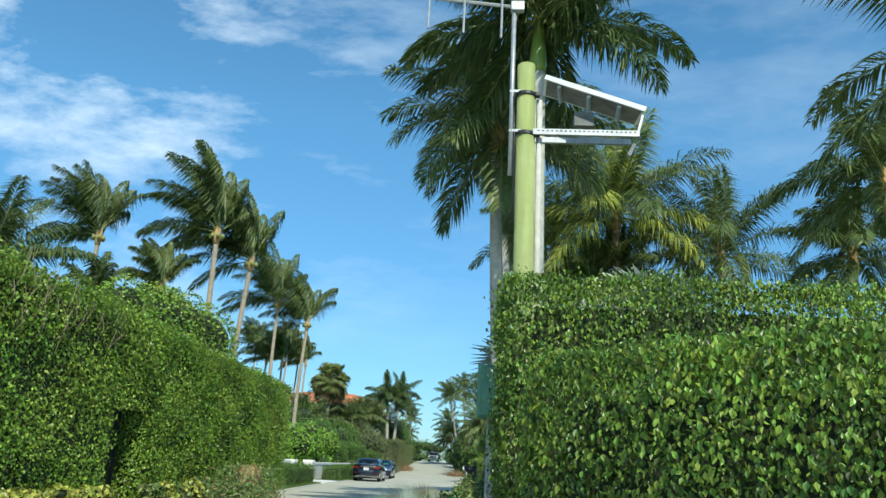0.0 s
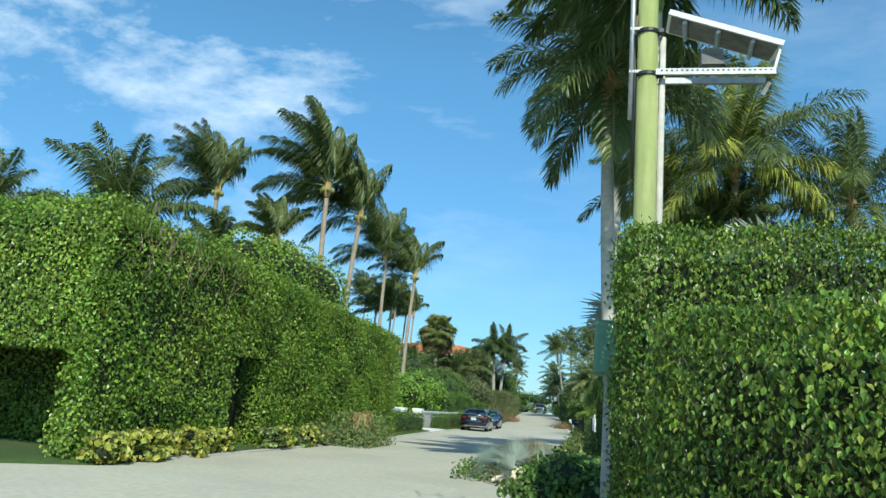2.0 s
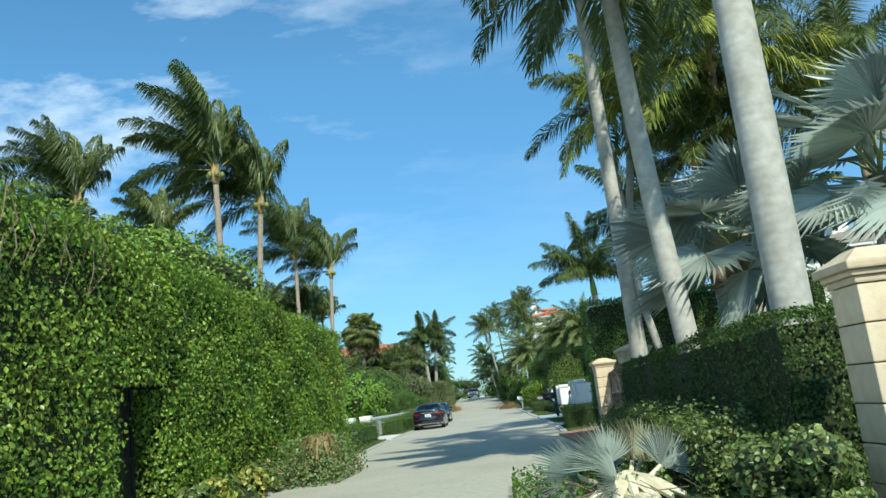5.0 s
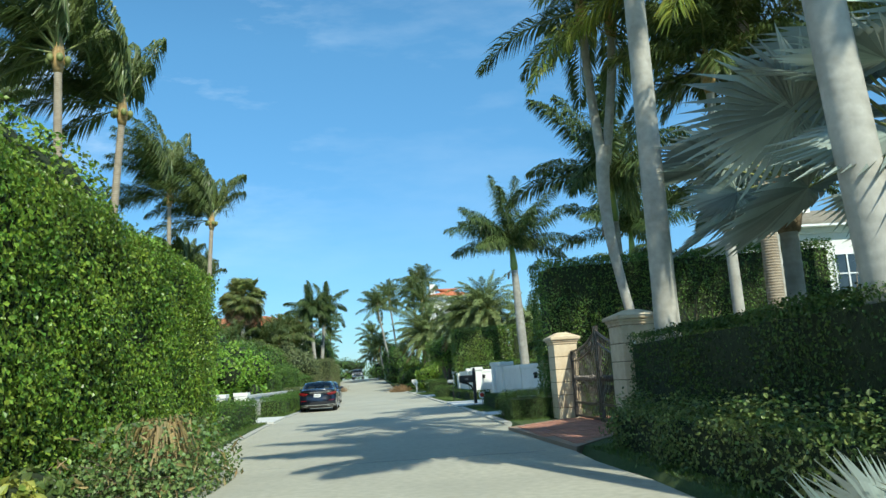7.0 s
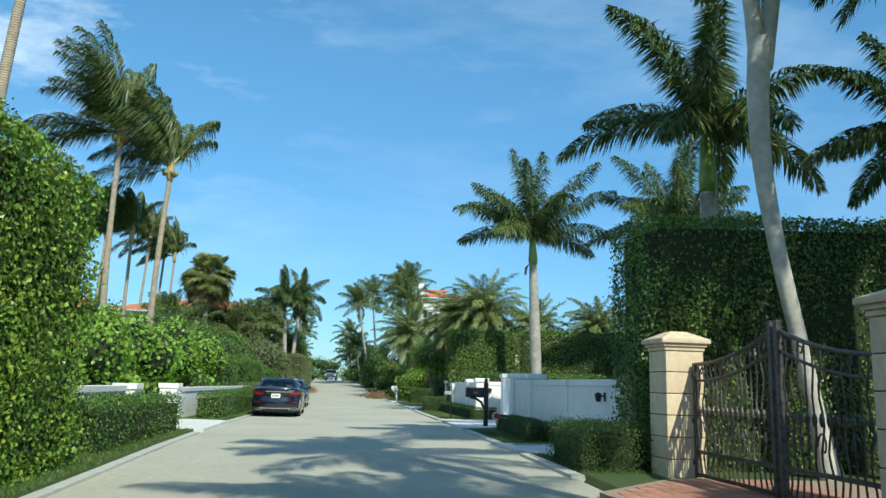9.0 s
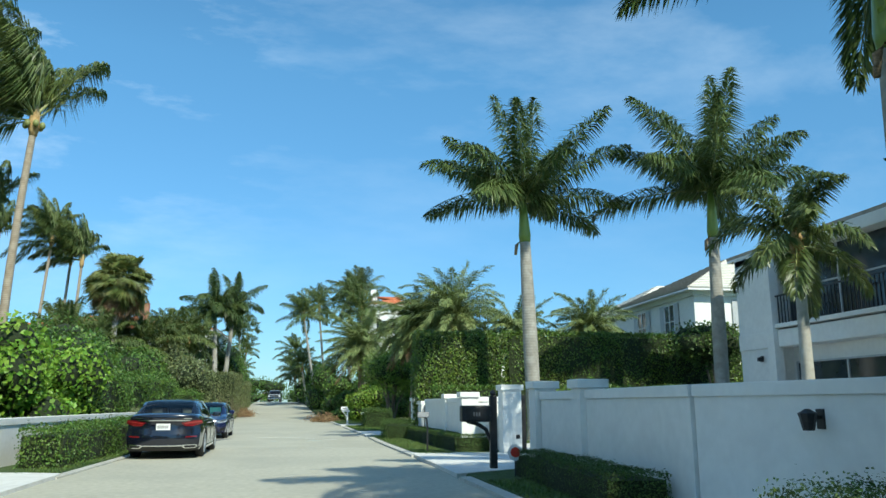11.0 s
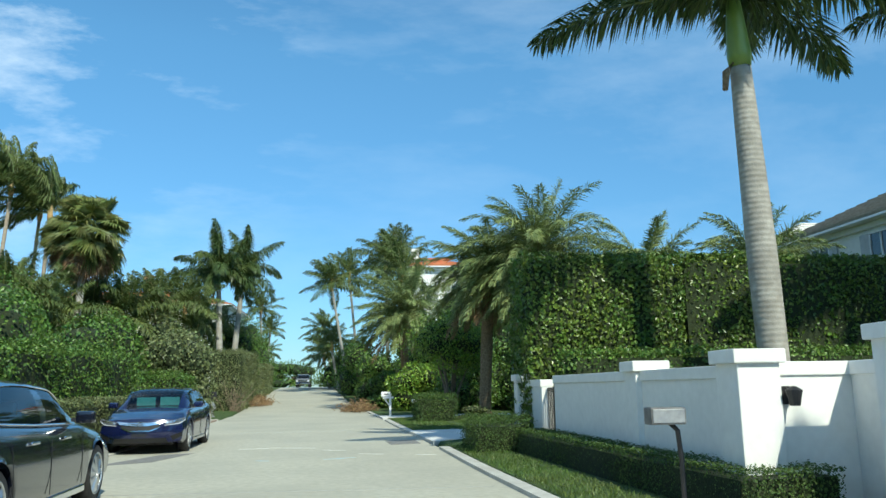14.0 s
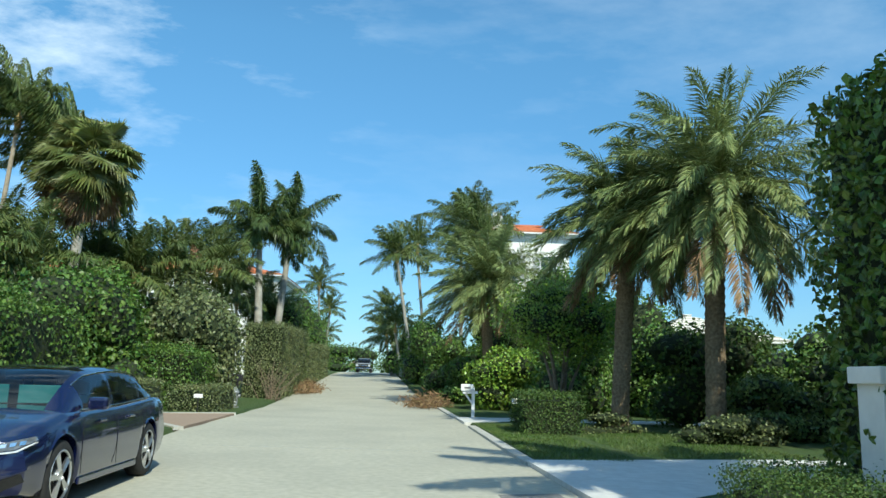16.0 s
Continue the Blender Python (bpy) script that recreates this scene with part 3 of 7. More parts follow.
def hedge(name, pieces, density, size, material, label, hang=0.7, four=False, wob=0.08, wobsize=0.7, top=1.0, back=(), spread=0.6, inset=0.16, group="", z_off=0.0, ragged=0.05, core=None, slim=0.36):
    """A clipped hedge of blocks (plan polygon, foot, heights at the corners): a twiggy core, darkened for the shade
    between leaves, under a skin of leaves.
    """
    thing = base(name, (0, 0, 0), 0, label, "hedge", group)
    cs, lf = Soup(), Soup()
    seed = rng.uniform(0, 6)
    for k, (poly, zb, zt) in enumerate(pieces):
        zt = list(zt) if isinstance(zt, (list, tuple)) else [zt] * len(poly)
        c = np.mean(poly, 0)
        n = len(poly)
        area = sum(a[0] * b[1] - b[0] * a[1] for a, b in zip(poly, poly[1:] + poly[:1])) / 2
        inner = [tuple(c + (np.array(p) - c) * (1 - inset / max(np.linalg.norm(np.array(p) - c), .2))) for p in poly]
        gb = [ground_z(p[1]) for p in poly]
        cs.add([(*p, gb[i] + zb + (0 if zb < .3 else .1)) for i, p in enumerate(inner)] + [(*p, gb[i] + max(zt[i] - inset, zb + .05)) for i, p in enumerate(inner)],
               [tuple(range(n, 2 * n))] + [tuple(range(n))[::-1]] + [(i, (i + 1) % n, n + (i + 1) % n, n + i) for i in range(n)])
        P, N = [], []
        for i in range(n):
            a, b = np.array(poly[i]), np.array(poly[(i + 1) % n])
            la = np.linalg.norm(b - a)
            h = max(zt[i], zt[(i + 1) % n]) - zb
            d = (b - a) / la * (1 if area > 0 else -1)
            away = -d[0] > .8 or d[1] * (1 if c[0] > -2 else -1) > .7     # sides turned from the lane
            m = int(la * h * density * (0.3 if away or (k, i) in back else 1.0))
            u, w = rng.uniform(0, 1, m), rng.uniform(0, 1, m)
            ztop = zt[i] + (zt[(i + 1) % n] - zt[i]) * u
            xy = a + (b - a) * u[:, None]
            z = zb + (ztop - zb) * w + np.array([ground_z(v) for v in xy[:, 1]])
            d = (b - a) / la * (1 if area > 0 else -1)
            P.append(np.column_stack([xy, z]))
            N.append(np.tile((d[1], -d[0], 0.0), (m, 1)))
        m = int(abs(area) * density * top)
        lo, hi = np.min(poly, 0), np.max(poly, 0)
        m2 = int(m * np.prod(hi - lo) / max(abs(area), 1e-6))
        q = rng.uniform(lo, hi, (m2, 2))
        q = q[inside(list(map(tuple, poly)), q[:, 0], q[:, 1])]
        wts = 1 / (((q[:, None] - np.array(poly)[None]) ** 2).sum(-1) + 1e-3)
        zq = (wts * np.array(zt)).sum(1) / wts.sum(1) + np.array([ground_z(v) for v in q[:, 1]])
        P.append(np.column_stack([q, zq]))
        N.append(np.tile((0.0, 0.0, 1.0), (len(q), 1)))
        P, N = np.concatenate(P), np.concatenate(N)
        hid = np.zeros(len(P), bool)
        for k2, (poly2, zb2, zt2) in enumerate(pieces):
            if k2 != k:
                c2 = np.mean(poly2, 0)
                shr = [tuple(c2 + (np.array(p) - c2) * 1.02) for p in poly2]
                hid |= inside(shr, P[:, 0], P[:, 1]) & (P[:, 2] > zb2 - .02) & (P[:, 2] < np.min(zt2) - .05)
        P, N = P[~hid], N[~hid]
        P = P + N * (wob * lumps(P, wobsize, seed) + rng.normal(-0.02, ragged, len(P)))[:, None]
        leaves(P, N, size, hang, spread, four, lf, slim)
    obj("hedge_core", cs, core or M_CORE, thing, "core darkened as shade between leaves")
    obj("hedge_leaves", lf, material, thing, kind="stuff")
    return thing


# tall ficus hedge with a doorway, beside the lane
f0, f1, f2, f3 = (-6.65, 16.1), (-6.62, 21.1), (-6.62, 22.85), (-6.92, 36.9)
back_w = 1.5
tall_hedge = hedge("tall_hedge", [
    ([f0, f1, (f1[0] - .55, 21.15), (f0[0] - .55, 16.2)], 0, (4.28, 4.28, 4.3, 4.3)),
    ([(-7.1, 17.6), (-7.1, 21.15), (-8.1, 21.15), (-8.1, 17.7)], 0, 4.28),
    ([f1, f2, (f2[0] - back_w, 22.75), (f1[0] - back_w, 21.1)], 2.1, (4.28, 4.22, 4.25, 4.3)),
    ([f2, (-6.7, 29.0), (-8.2, 29.0), (f2[0] - back_w, 22.75)], 0, (4.22, 4.08, 4.1, 4.25)),
    ([(-6.7, 29.0), f3, (f3[0] - back_w, 36.9), (-8.2, 29.0)], 0, (4.08, 4.06, 4.08, 4.1)),
    ([(-7.21, 16.2), (-7.21, 17.6), (-11.6, 17.9), (-11.6, 16.5)], 1.75, 4.3),
    ([(-7.4, 18.3), (-12.4, 18.6), (-12.4, 20.3), (-7.4, 20.1)], 0, 3.9),
    ([(-11.6, 16.6), (-11.6, 18.0), (-17, 18.3), (-17, 16.8)], 0, 4.3),
], 1050, 0.068, M_FICUS, "very tall clipped ficus hedge with an arched doorway cut through it", wob=0.13, wobsize=0.8, top=0.7, ragged=0.08, inset=.36)

for k in range(26):                      # bare stems where the top has been cut back
    y, z = rng.uniform(16.3, 20.6), rng.uniform(2.8, 3.75)
    x = -6.65 + .12
    stem = Soup()
    stem.tube([(x - .1, y, z), (x + rng.uniform(.02, .1), y + rng.normal(0, .05), z + .35), (x + rng.uniform(0, .08), y + rng.normal(0, .1), z + rng.uniform(.5, .85))], [.011, .009, .005], 5)
    obj("bare_stem", stem, M_TWIG, tall_hedge, "pale bare stem")

# stepped glossy hedge at the corner
hedge("stepped_hedge", [
    ([(1.6, 9.0), (2.12, 8.3), (3.0, 7.65), (3.8, 7.2), (4.5, 8.3), (4.0, 9.75), (1.66, 9.75)], 0, 1.86),
    ([(1.46, 10.4), (6.8, 10.4), (6.8, 11.25), (1.46, 11.25)], 0, 2.66),
], 3900, 0.032, M_FICUSR, "glossy green clipped hedge with a lower front tier", hang=2.3, four=True, wob=0.05, wobsize=0.35, spread=0.7, ragged=0.04, slim=0.32, inset=.24, top=.6, back={(0, 3), (0, 4), (0, 5), (1, 1), (1, 2)})

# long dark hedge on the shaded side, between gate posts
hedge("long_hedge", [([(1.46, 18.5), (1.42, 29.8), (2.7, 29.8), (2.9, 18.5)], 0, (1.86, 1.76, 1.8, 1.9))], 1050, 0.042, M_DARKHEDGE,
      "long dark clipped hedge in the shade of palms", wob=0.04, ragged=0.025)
hedge("low_border", [([(0.75, 19.4), (0.85, 29.2), (1.4, 29.4), (1.4, 19.4)], 0, (0.74, 0.66, 0.68, 0.76))], 1100, 0.05, M_VARIEG,
      "loose low variegated shrub border in front of a hedge", wob=0.16, wobsize=0.5, ragged=0.1, hang=0.1, four=True)
# tall hedge behind the gate
hedge("gate_hedge", [([(1.56, 37.4), (9.8, 37.2), (9.8, 38.7), (1.6, 38.9)], 0, (4.22, 4.36, 4.36, 4.22))], 640, 0.06, M_SHRUB,
      "tall dark clipped hedge behind an iron gate", wob=0.1, wobsize=1.0, ragged=0.05, inset=.22)
# garden inside the gate
hedge("garden_hedge", [([(6.4, 31.2), (6.4, 36.8), (7.2, 36.8), (7.2, 31.2)], 0, 0.85)], 900, 0.05, M_SHRUB, "low clipped hedge inside the gate", wob=0.06)
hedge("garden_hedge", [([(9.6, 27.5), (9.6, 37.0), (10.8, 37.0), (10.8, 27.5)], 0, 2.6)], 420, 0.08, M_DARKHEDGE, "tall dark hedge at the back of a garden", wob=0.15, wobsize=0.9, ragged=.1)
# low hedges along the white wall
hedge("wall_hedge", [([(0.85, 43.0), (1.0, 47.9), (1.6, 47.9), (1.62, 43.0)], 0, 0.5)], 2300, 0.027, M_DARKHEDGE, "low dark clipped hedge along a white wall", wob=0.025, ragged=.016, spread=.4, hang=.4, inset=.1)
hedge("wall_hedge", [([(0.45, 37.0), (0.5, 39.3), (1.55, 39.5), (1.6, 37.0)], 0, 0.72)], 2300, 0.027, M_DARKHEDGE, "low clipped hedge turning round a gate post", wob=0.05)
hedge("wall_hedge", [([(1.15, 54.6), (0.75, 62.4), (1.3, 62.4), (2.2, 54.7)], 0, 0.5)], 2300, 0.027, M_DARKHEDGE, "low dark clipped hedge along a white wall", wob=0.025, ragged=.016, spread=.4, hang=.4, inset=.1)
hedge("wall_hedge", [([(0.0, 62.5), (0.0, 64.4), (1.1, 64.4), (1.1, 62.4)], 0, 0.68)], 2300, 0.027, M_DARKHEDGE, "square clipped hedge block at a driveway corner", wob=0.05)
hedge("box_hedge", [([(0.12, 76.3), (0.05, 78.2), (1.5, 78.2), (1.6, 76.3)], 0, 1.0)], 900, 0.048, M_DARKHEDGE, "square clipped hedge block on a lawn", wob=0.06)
hedge("box_hedge", [([(1.3, 66.0), (4.0, 66.6), (4.0, 67.3), (1.2, 66.9)], 0, 0.45)], 900, 0.042, M_VARIEG, "low sunlit clipped hedge by a driveway", wob=0.05)
# tall clusia hedge behind the wall
hedge("clusia_hedge", [([(1.25, 63.2), (4.8, 63.5), (4.9, 65.0), (1.25, 65.0)], 0, 4.05), ([(4.8, 63.8), (19.0, 64.6), (19.0, 65.9), (4.9, 65.0)], 0, 4.16)], 420, 0.085, M_CLUSIA,
      "tall clipped clusia hedge with round leathery leaves", wob=0.07, wobsize=0.9, four=True, hang=0.2, ragged=0.045, inset=.2)
hedge("clusia_hedge", [([(1.75, 62.1), (13.0, 62.4), (13.0, 63.0), (1.75, 62.9)], 0, (1.95, 1.95, 1.95, 1.95))], 380, 0.075, M_SHRUB, "clipped hedge in front of a taller hedge", wob=0.06)
# left side, past the tall hedge
hedge("front_hedge", [([(-7.3, 44.6), (-7.1, 38.2), (-8.0, 38.2), (-8.3, 44.6)], 0, 0.86)], 700, 0.05, M_SHRUB, "clipped green hedge along a low white wall", wob=0.06)
hedge("front_hedge", [([(-7.6, 63.0), (-7.4, 50.6), (-8.2, 50.6), (-8.4, 63.0)], 0, (0.88, 0.82, 0.82, 0.88))], 700, 0.05, M_SHRUB,
      "clipped green hedge along a low white wall", wob=0.06)
hedge("front_hedge", [([(-8.5, 76.6), (-7.95, 63.2), (-9.0, 63.2), (-9.5, 76.6)], 0, 1.12)], 900, 0.05, M_OLIVE, "pale grey-green clipped hedge behind a parked car", wob=0.04, ragged=.03)
hedge("front_hedge", [([(-8.75, 82.8), (-8.85, 85.8), (-9.8, 85.8), (-10.4, 82.8)], 0, 0.85)], 380, 0.065, M_OLIVE, "small grey-green clipped hedge by a hydrant", wob=0.06)
hedge("back_hedge", [([(-9.4, 74.0), (-9.6, 60.5), (-11.2, 60.5), (-11.0, 74.0)], 0, (2.5, 2.2, 2.2, 2.5))], 480, 0.08, M_SHRUB, "tall loose green hedge behind parked cars", wob=0.2, wobsize=0.9, ragged=0.12)
hedge("back_hedge", [([(-10.0, 88.0), (-9.8, 83.6), (-13.0, 83.6), (-13.0, 88.0)], 0, 2.0)], 400, 0.08, M_SHRUB, "dense dark hedge behind a hydrant", wob=0.2, ragged=0.1)
hedge("lane_hedge", [([(-9.2, 106.0), (-8.75, 94.2), (-10.5, 94.2), (-11.0, 106.0)], 0, 3.5)], 420, 0.075, M_OLIVE, "sunlit clipped hedge at the lane edge with bare twigs showing", wob=0.12, ragged=0.08)
hedge("lane_hedge", [([(-10.1, 126.0), (-9.3, 107.0), (-11.0, 107.0), (-12.1, 126.0)], 0, 2.6)], 240, 0.1, M_OLIVE, "sunlit clipped hedge at the lane edge", wob=0.12, ragged=0.08)


# ---- palms ----
def two_tone(name, leaf, stem, m_leaf, m_stem, parent, label=""):
    """One mesh with a leaf and a stalk material."""
    nl = len(leaf.f)
    both = Soup()
    both.v, both.f, both.n = list(leaf.v), list(leaf.f), leaf.n
    off = both.n
    both.v += stem.v
    both.f += [tuple(i + off for i in f) for f in stem.f]
    me = both.mesh(name)
    me.materials.append(m_leaf)
    me.materials.append(m_stem)
    me.polygons.foreach_set("material_index", [0] * nl + [1] * (len(both.f) - nl))
    ob = new(name, me)
    ob.parent = parent
    return tagged(ob, label)


def spine(start, az, el, length, sag, wind, steps=12):
    d = np.array([math.cos(az) * math.cos(el), math.sin(az) * math.cos(el), math.sin(el)]) + np.array(WIND) * max(0, wind - .8) * 1.4
    d /= np.linalg.norm(d)
    pts = [np.array(start, float)]
    for k in range(steps):
        u = (k + 1) / steps
        d = d + np.array([0, 0, -sag * 1.6 * u / steps]) + np.array(WIND) * wind * 1.8 * u / steps
        d /= np.linalg.norm(d)
        pts.append(pts[-1] + d * length / steps)
    return np.array(pts)


def pinnate(pts, leaflet, n, width, plume, hang, wind, leaf, stem, r0=0.035, first=0.14, fwd=0.55):
    """A feather frond along the spine pts."""
    stem.tube(pts, np.linspace(r0, 0.006, len(pts)), 5, False)
    t = np.repeat(np.linspace(first, 0.985, n), 2) + rng.uniform(-.006, .006, 2 * n)
    t = t.clip(0.02, 0.995)
    sgn = np.tile((-1.0, 1.0), n)
    x = t * (len(pts) - 1)
    i = np.minimum(x.astype(int), len(pts) - 2)
    fr = (x - i)[:, None]
    p = pts[i] * (1 - fr) + pts[i + 1] * fr
    d = pts[i + 1] - pts[i]
    d /= np.linalg.norm(d, axis=1)[:, None]
    side = np.cross(d, (0.0, 0.0, 1.0))
    side /= np.linalg.norm(side, axis=1)[:, None] + 1e-6
    up = np.cross(side, d)
    roll = rng.normal(0.15, plume, 2 * n)[:, None]
    way = side * sgn[:, None] * np.cos(roll) + up * np.sin(roll) + d * (fwd + 0.5 * t[:, None] ** 2)
    way += np.array(WIND) * wind
    way /= np.linalg.norm(way, axis=1)[:, None]
    ln = leaflet * (np.sin(np.pi * (0.2 + 0.76 * t)) ** 0.6 * rng.uniform(.82, 1.1, 2 * n))[:, None]
    tipway = way + np.array([0, 0, -hang]) + np.array(WIND) * wind * 0.8
    tipway /= np.linalg.norm(tipway, axis=1)[:, None]
    twist = rng.uniform(-.9, .9, 2 * n)[:, None]
    w = np.cross(way, up + side * twist)
    w /= np.linalg.norm(w, axis=1)[:, None] + 1e-6
    w = w * width * 0.5
    mid = p + way * ln * 0.42
    v = np.stack([p, mid + w, mid + tipway * ln * .6, mid - w], 1)
    leaf.bulk(v, [(0, 1, 3), (1, 2, 3)])


def fan(hub, out, normal, radius, segs, leaf, spreadang=2.5, droop=0.25, cup=0.12):
    """A fan leaf about hub: out is the way of its middle finger."""
    out = np.array(out, float) / np.linalg.norm(out)
    normal = np.array(normal, float)
    normal -= normal @ out * out
    normal /= np.linalg.norm(normal)
    side = np.cross(normal, out)
    a = np.linspace(-spreadang, spreadang, segs)
    h = (a[1] - a[0]) * 0.5
    R = (radius * (0.78 + 0.22 * np.cos(a * 0.6)) * rng.uniform(.93, 1.06, segs))[:, None]

    def ray(ang):
        return np.cos(ang)[:, None] * out + np.sin(ang)[:, None] * side

    lift = normal * cup
    down = np.array([0, 0, -1.0])
    hubs = np.repeat(np.array(hub)[None], segs, 0)
    l6, r6, m6 = (hubs + (ray(a + s * h) + lift * (1 if s else 0.2)) * R * .62 + down * droop * .2 * R for s in (-1, 1, 0))
    tip = hubs + (ray(a) + lift) * R + (down * droop + np.array(WIND) * 0.12) * R * rng.uniform(.5, 1.4, segs)[:, None]
    leaf.bulk(np.stack([hubs, l6, m6, r6, tip], 1), [(0, 1, 2), (0, 2, 3), (1, 4, 2), (2, 4, 3)])


def trunk_line(foot, head, bow=(0, 0), n=16):
    foot, head = np.array(foot, float), np.array(head, float)
    u = np.linspace(0, 1, n)[:, None]
    p = foot + (head - foot) * u
    p[:, 0] += bow[0] * np.sin(np.pi * u[:, 0])
    p[:, 1] += bow[1] * np.sin(np.pi * u[:, 0])
    return p


def palm_base(name, foot, label, group=""):
    return base(name, (0, 0, 0), 0, label, "palm tree", group)


def make_trunk(thing, pts, radii, material, label="", sides=12, rings=0.0):
    s = Soup()
    if rings:
        u = np.linspace(0, 1, len(pts) * 5)
        p2 = np.stack([np.interp(u, np.linspace(0, 1, len(pts)), pts[:, k]) for k in range(3)], -1)
        r2 = np.interp(u, np.linspace(0, 1, len(pts)), radii) * (1 + rings * np.where(np.arange(len(u)) % 2, 1, -1) * rng.uniform(.4, 1, len(u)))
        pts, radii = p2, r2
    s.tube(pts, radii, sides)
    return obj("trunk", s, material, thing, label, smooth=True)


def coconut_crown(thing, hp, n, length, wind, r, detail, sag, yellow, nuts, low):
    s = Soup()
    s.tube([hp - (0, 0, .25), hp + (0, 0, .1), hp + (0, 0, .5), hp + (0, 0, .9)], [r * .8, r * 1.25, r * 1.05, r * .45], 10)
    obj("leaf_sheath", s, M_FIBRE, thing, "fibrous orange-brown leaf sheath", True)
    n = int(n * (1.55 if wind > .6 else 1.35))
    gale = wind > .7
    lee = math.atan2(WIND.y, WIND.x)
    for k in range(n):
        u = k / (n - 1)
        az, el = k * 2.39996 + rng.normal(0, .2), 1.4 - (1.4 - low) * u ** 1.1 + rng.normal(0, .08)
        if gale:                          # the wind gathers the fronds to lee and presses those to windward upright
            off = (az - lee + math.pi) % (2 * math.pi) - math.pi
            down = max(0.0, math.cos(off)) * u
            az, el = lee + off * .72, 1.35 - .4 * u - 1.05 * down + rng.normal(0, .12)
        q = spine(hp + (0, 0, .62 - .3 * u), az, el, length * rng.uniform(.82, 1.08) * (0.75 + .25 * min(1, u * 3)), sag * rng.uniform(.8, 1.3) * (1.25 if gale else 1), wind * (.5 if gale else 1.0) * rng.uniform(.8, 1.2))
        lf, st = Soup(), Soup()
        pinnate(q, length * .27, int(detail * 3.0), (.055 if gale else .05) * (34 / detail) ** .7, 0.42, 1.6 if gale else 1.0, wind * .6, lf, st, fwd=.55 + .3 * min(1, wind))
        isy = k < yellow or k >= n - max(0, yellow - 2) and yellow
        two_tone("frond", lf, st, M_COCOY if isy else M_COCO, M_STEM, thing, "yellowing feather frond" if isy else "")
    if nuts:
        for k in range(6):
            a = k * 1.05
            c = hp + np.array([math.cos(a) * .28, math.sin(a) * .28, .15])
            lat = np.linspace(-1.4, 1.4, 5)
            s = Soup()
            s.tube([c + (0, 0, .14 * math.sin(v)) for v in lat], [.11 * math.cos(v) for v in lat], 7)
            obj("coconut", s, M_STEM, thing, "", True)


def coconut_palm(foot, head, label, n=19, length=4.0, wind=0.9, bow=(0, 0), r=0.15, detail=34, sag=0.9, yellow=0, nuts=True, low=-0.35, trunk=None):
    thing = palm_base("coconut_palm", foot, label, "")
    pts = trunk_line(foot, head, bow)
    rad = np.interp(np.linspace(0, 1, len(pts)), (0, .06, .2, 1), (r * 1.7, r * 1.25, r * 1.02, r * .72))
    make_trunk(thing, pts, rad, trunk or M_TRUNKB, rings=0.008)
    coconut_crown(thing, pts[-1], n, length, wind, r, detail, sag, yellow, nuts, low)
    return thing


def smooth_line(pts, n=24):
    """Points along a gentle curve through pts."""
    pts = np.array(pts, float)
    u, v = np.linspace(0, 1, len(pts)), np.linspace(0, 1, n)
    p = np.stack([np.interp(v, u, pts[:, k]) for k in range(3)], -1)
    for _ in range(4):
        p[1:-1] = .25 * p[:-2] + .5 * p[1:-1] + .25 * p[2:]
    return p


def twin_palm(label):
    """A curved trunk that parts into two stems, each with a crown."""
    thing = palm_base("coconut_palm", (4.0, 36.5, 0), label)
    lower = smooth_line([(4.15, 36.5, 0), (3.85, 36.55, 1.8), (3.55, 36.6, 3.4), (3.34, 36.6, 4.8), (3.31, 36.6, 6.1), (3.42, 36.6, 7.1)])
    make_trunk(thing, lower, np.interp(np.linspace(0, 1, 24), (0, .1, .45, .8, 1), (.2, .125, .13, .17, .2)), M_TRUNKP, rings=.006)
    for pts in ([(3.36, 36.6, 6.6), (3.3, 36.6, 7.6), (3.2, 36.6, 9.0), (3.18, 36.6, 10.6)], [(3.46, 36.6, 6.6), (3.62, 36.6, 7.6), (3.86, 36.6, 9.0), (3.98, 36.6, 10.4)]):
        stem = smooth_line(pts, 14)
        make_trunk(thing, stem, np.linspace(.14, .11, 14), M_TRUNKP, rings=.006)
        coconut_crown(thing, stem[-1], 11, 3.2, .2, .14, 34, 1.25, 4, False, -.75)
    return thing


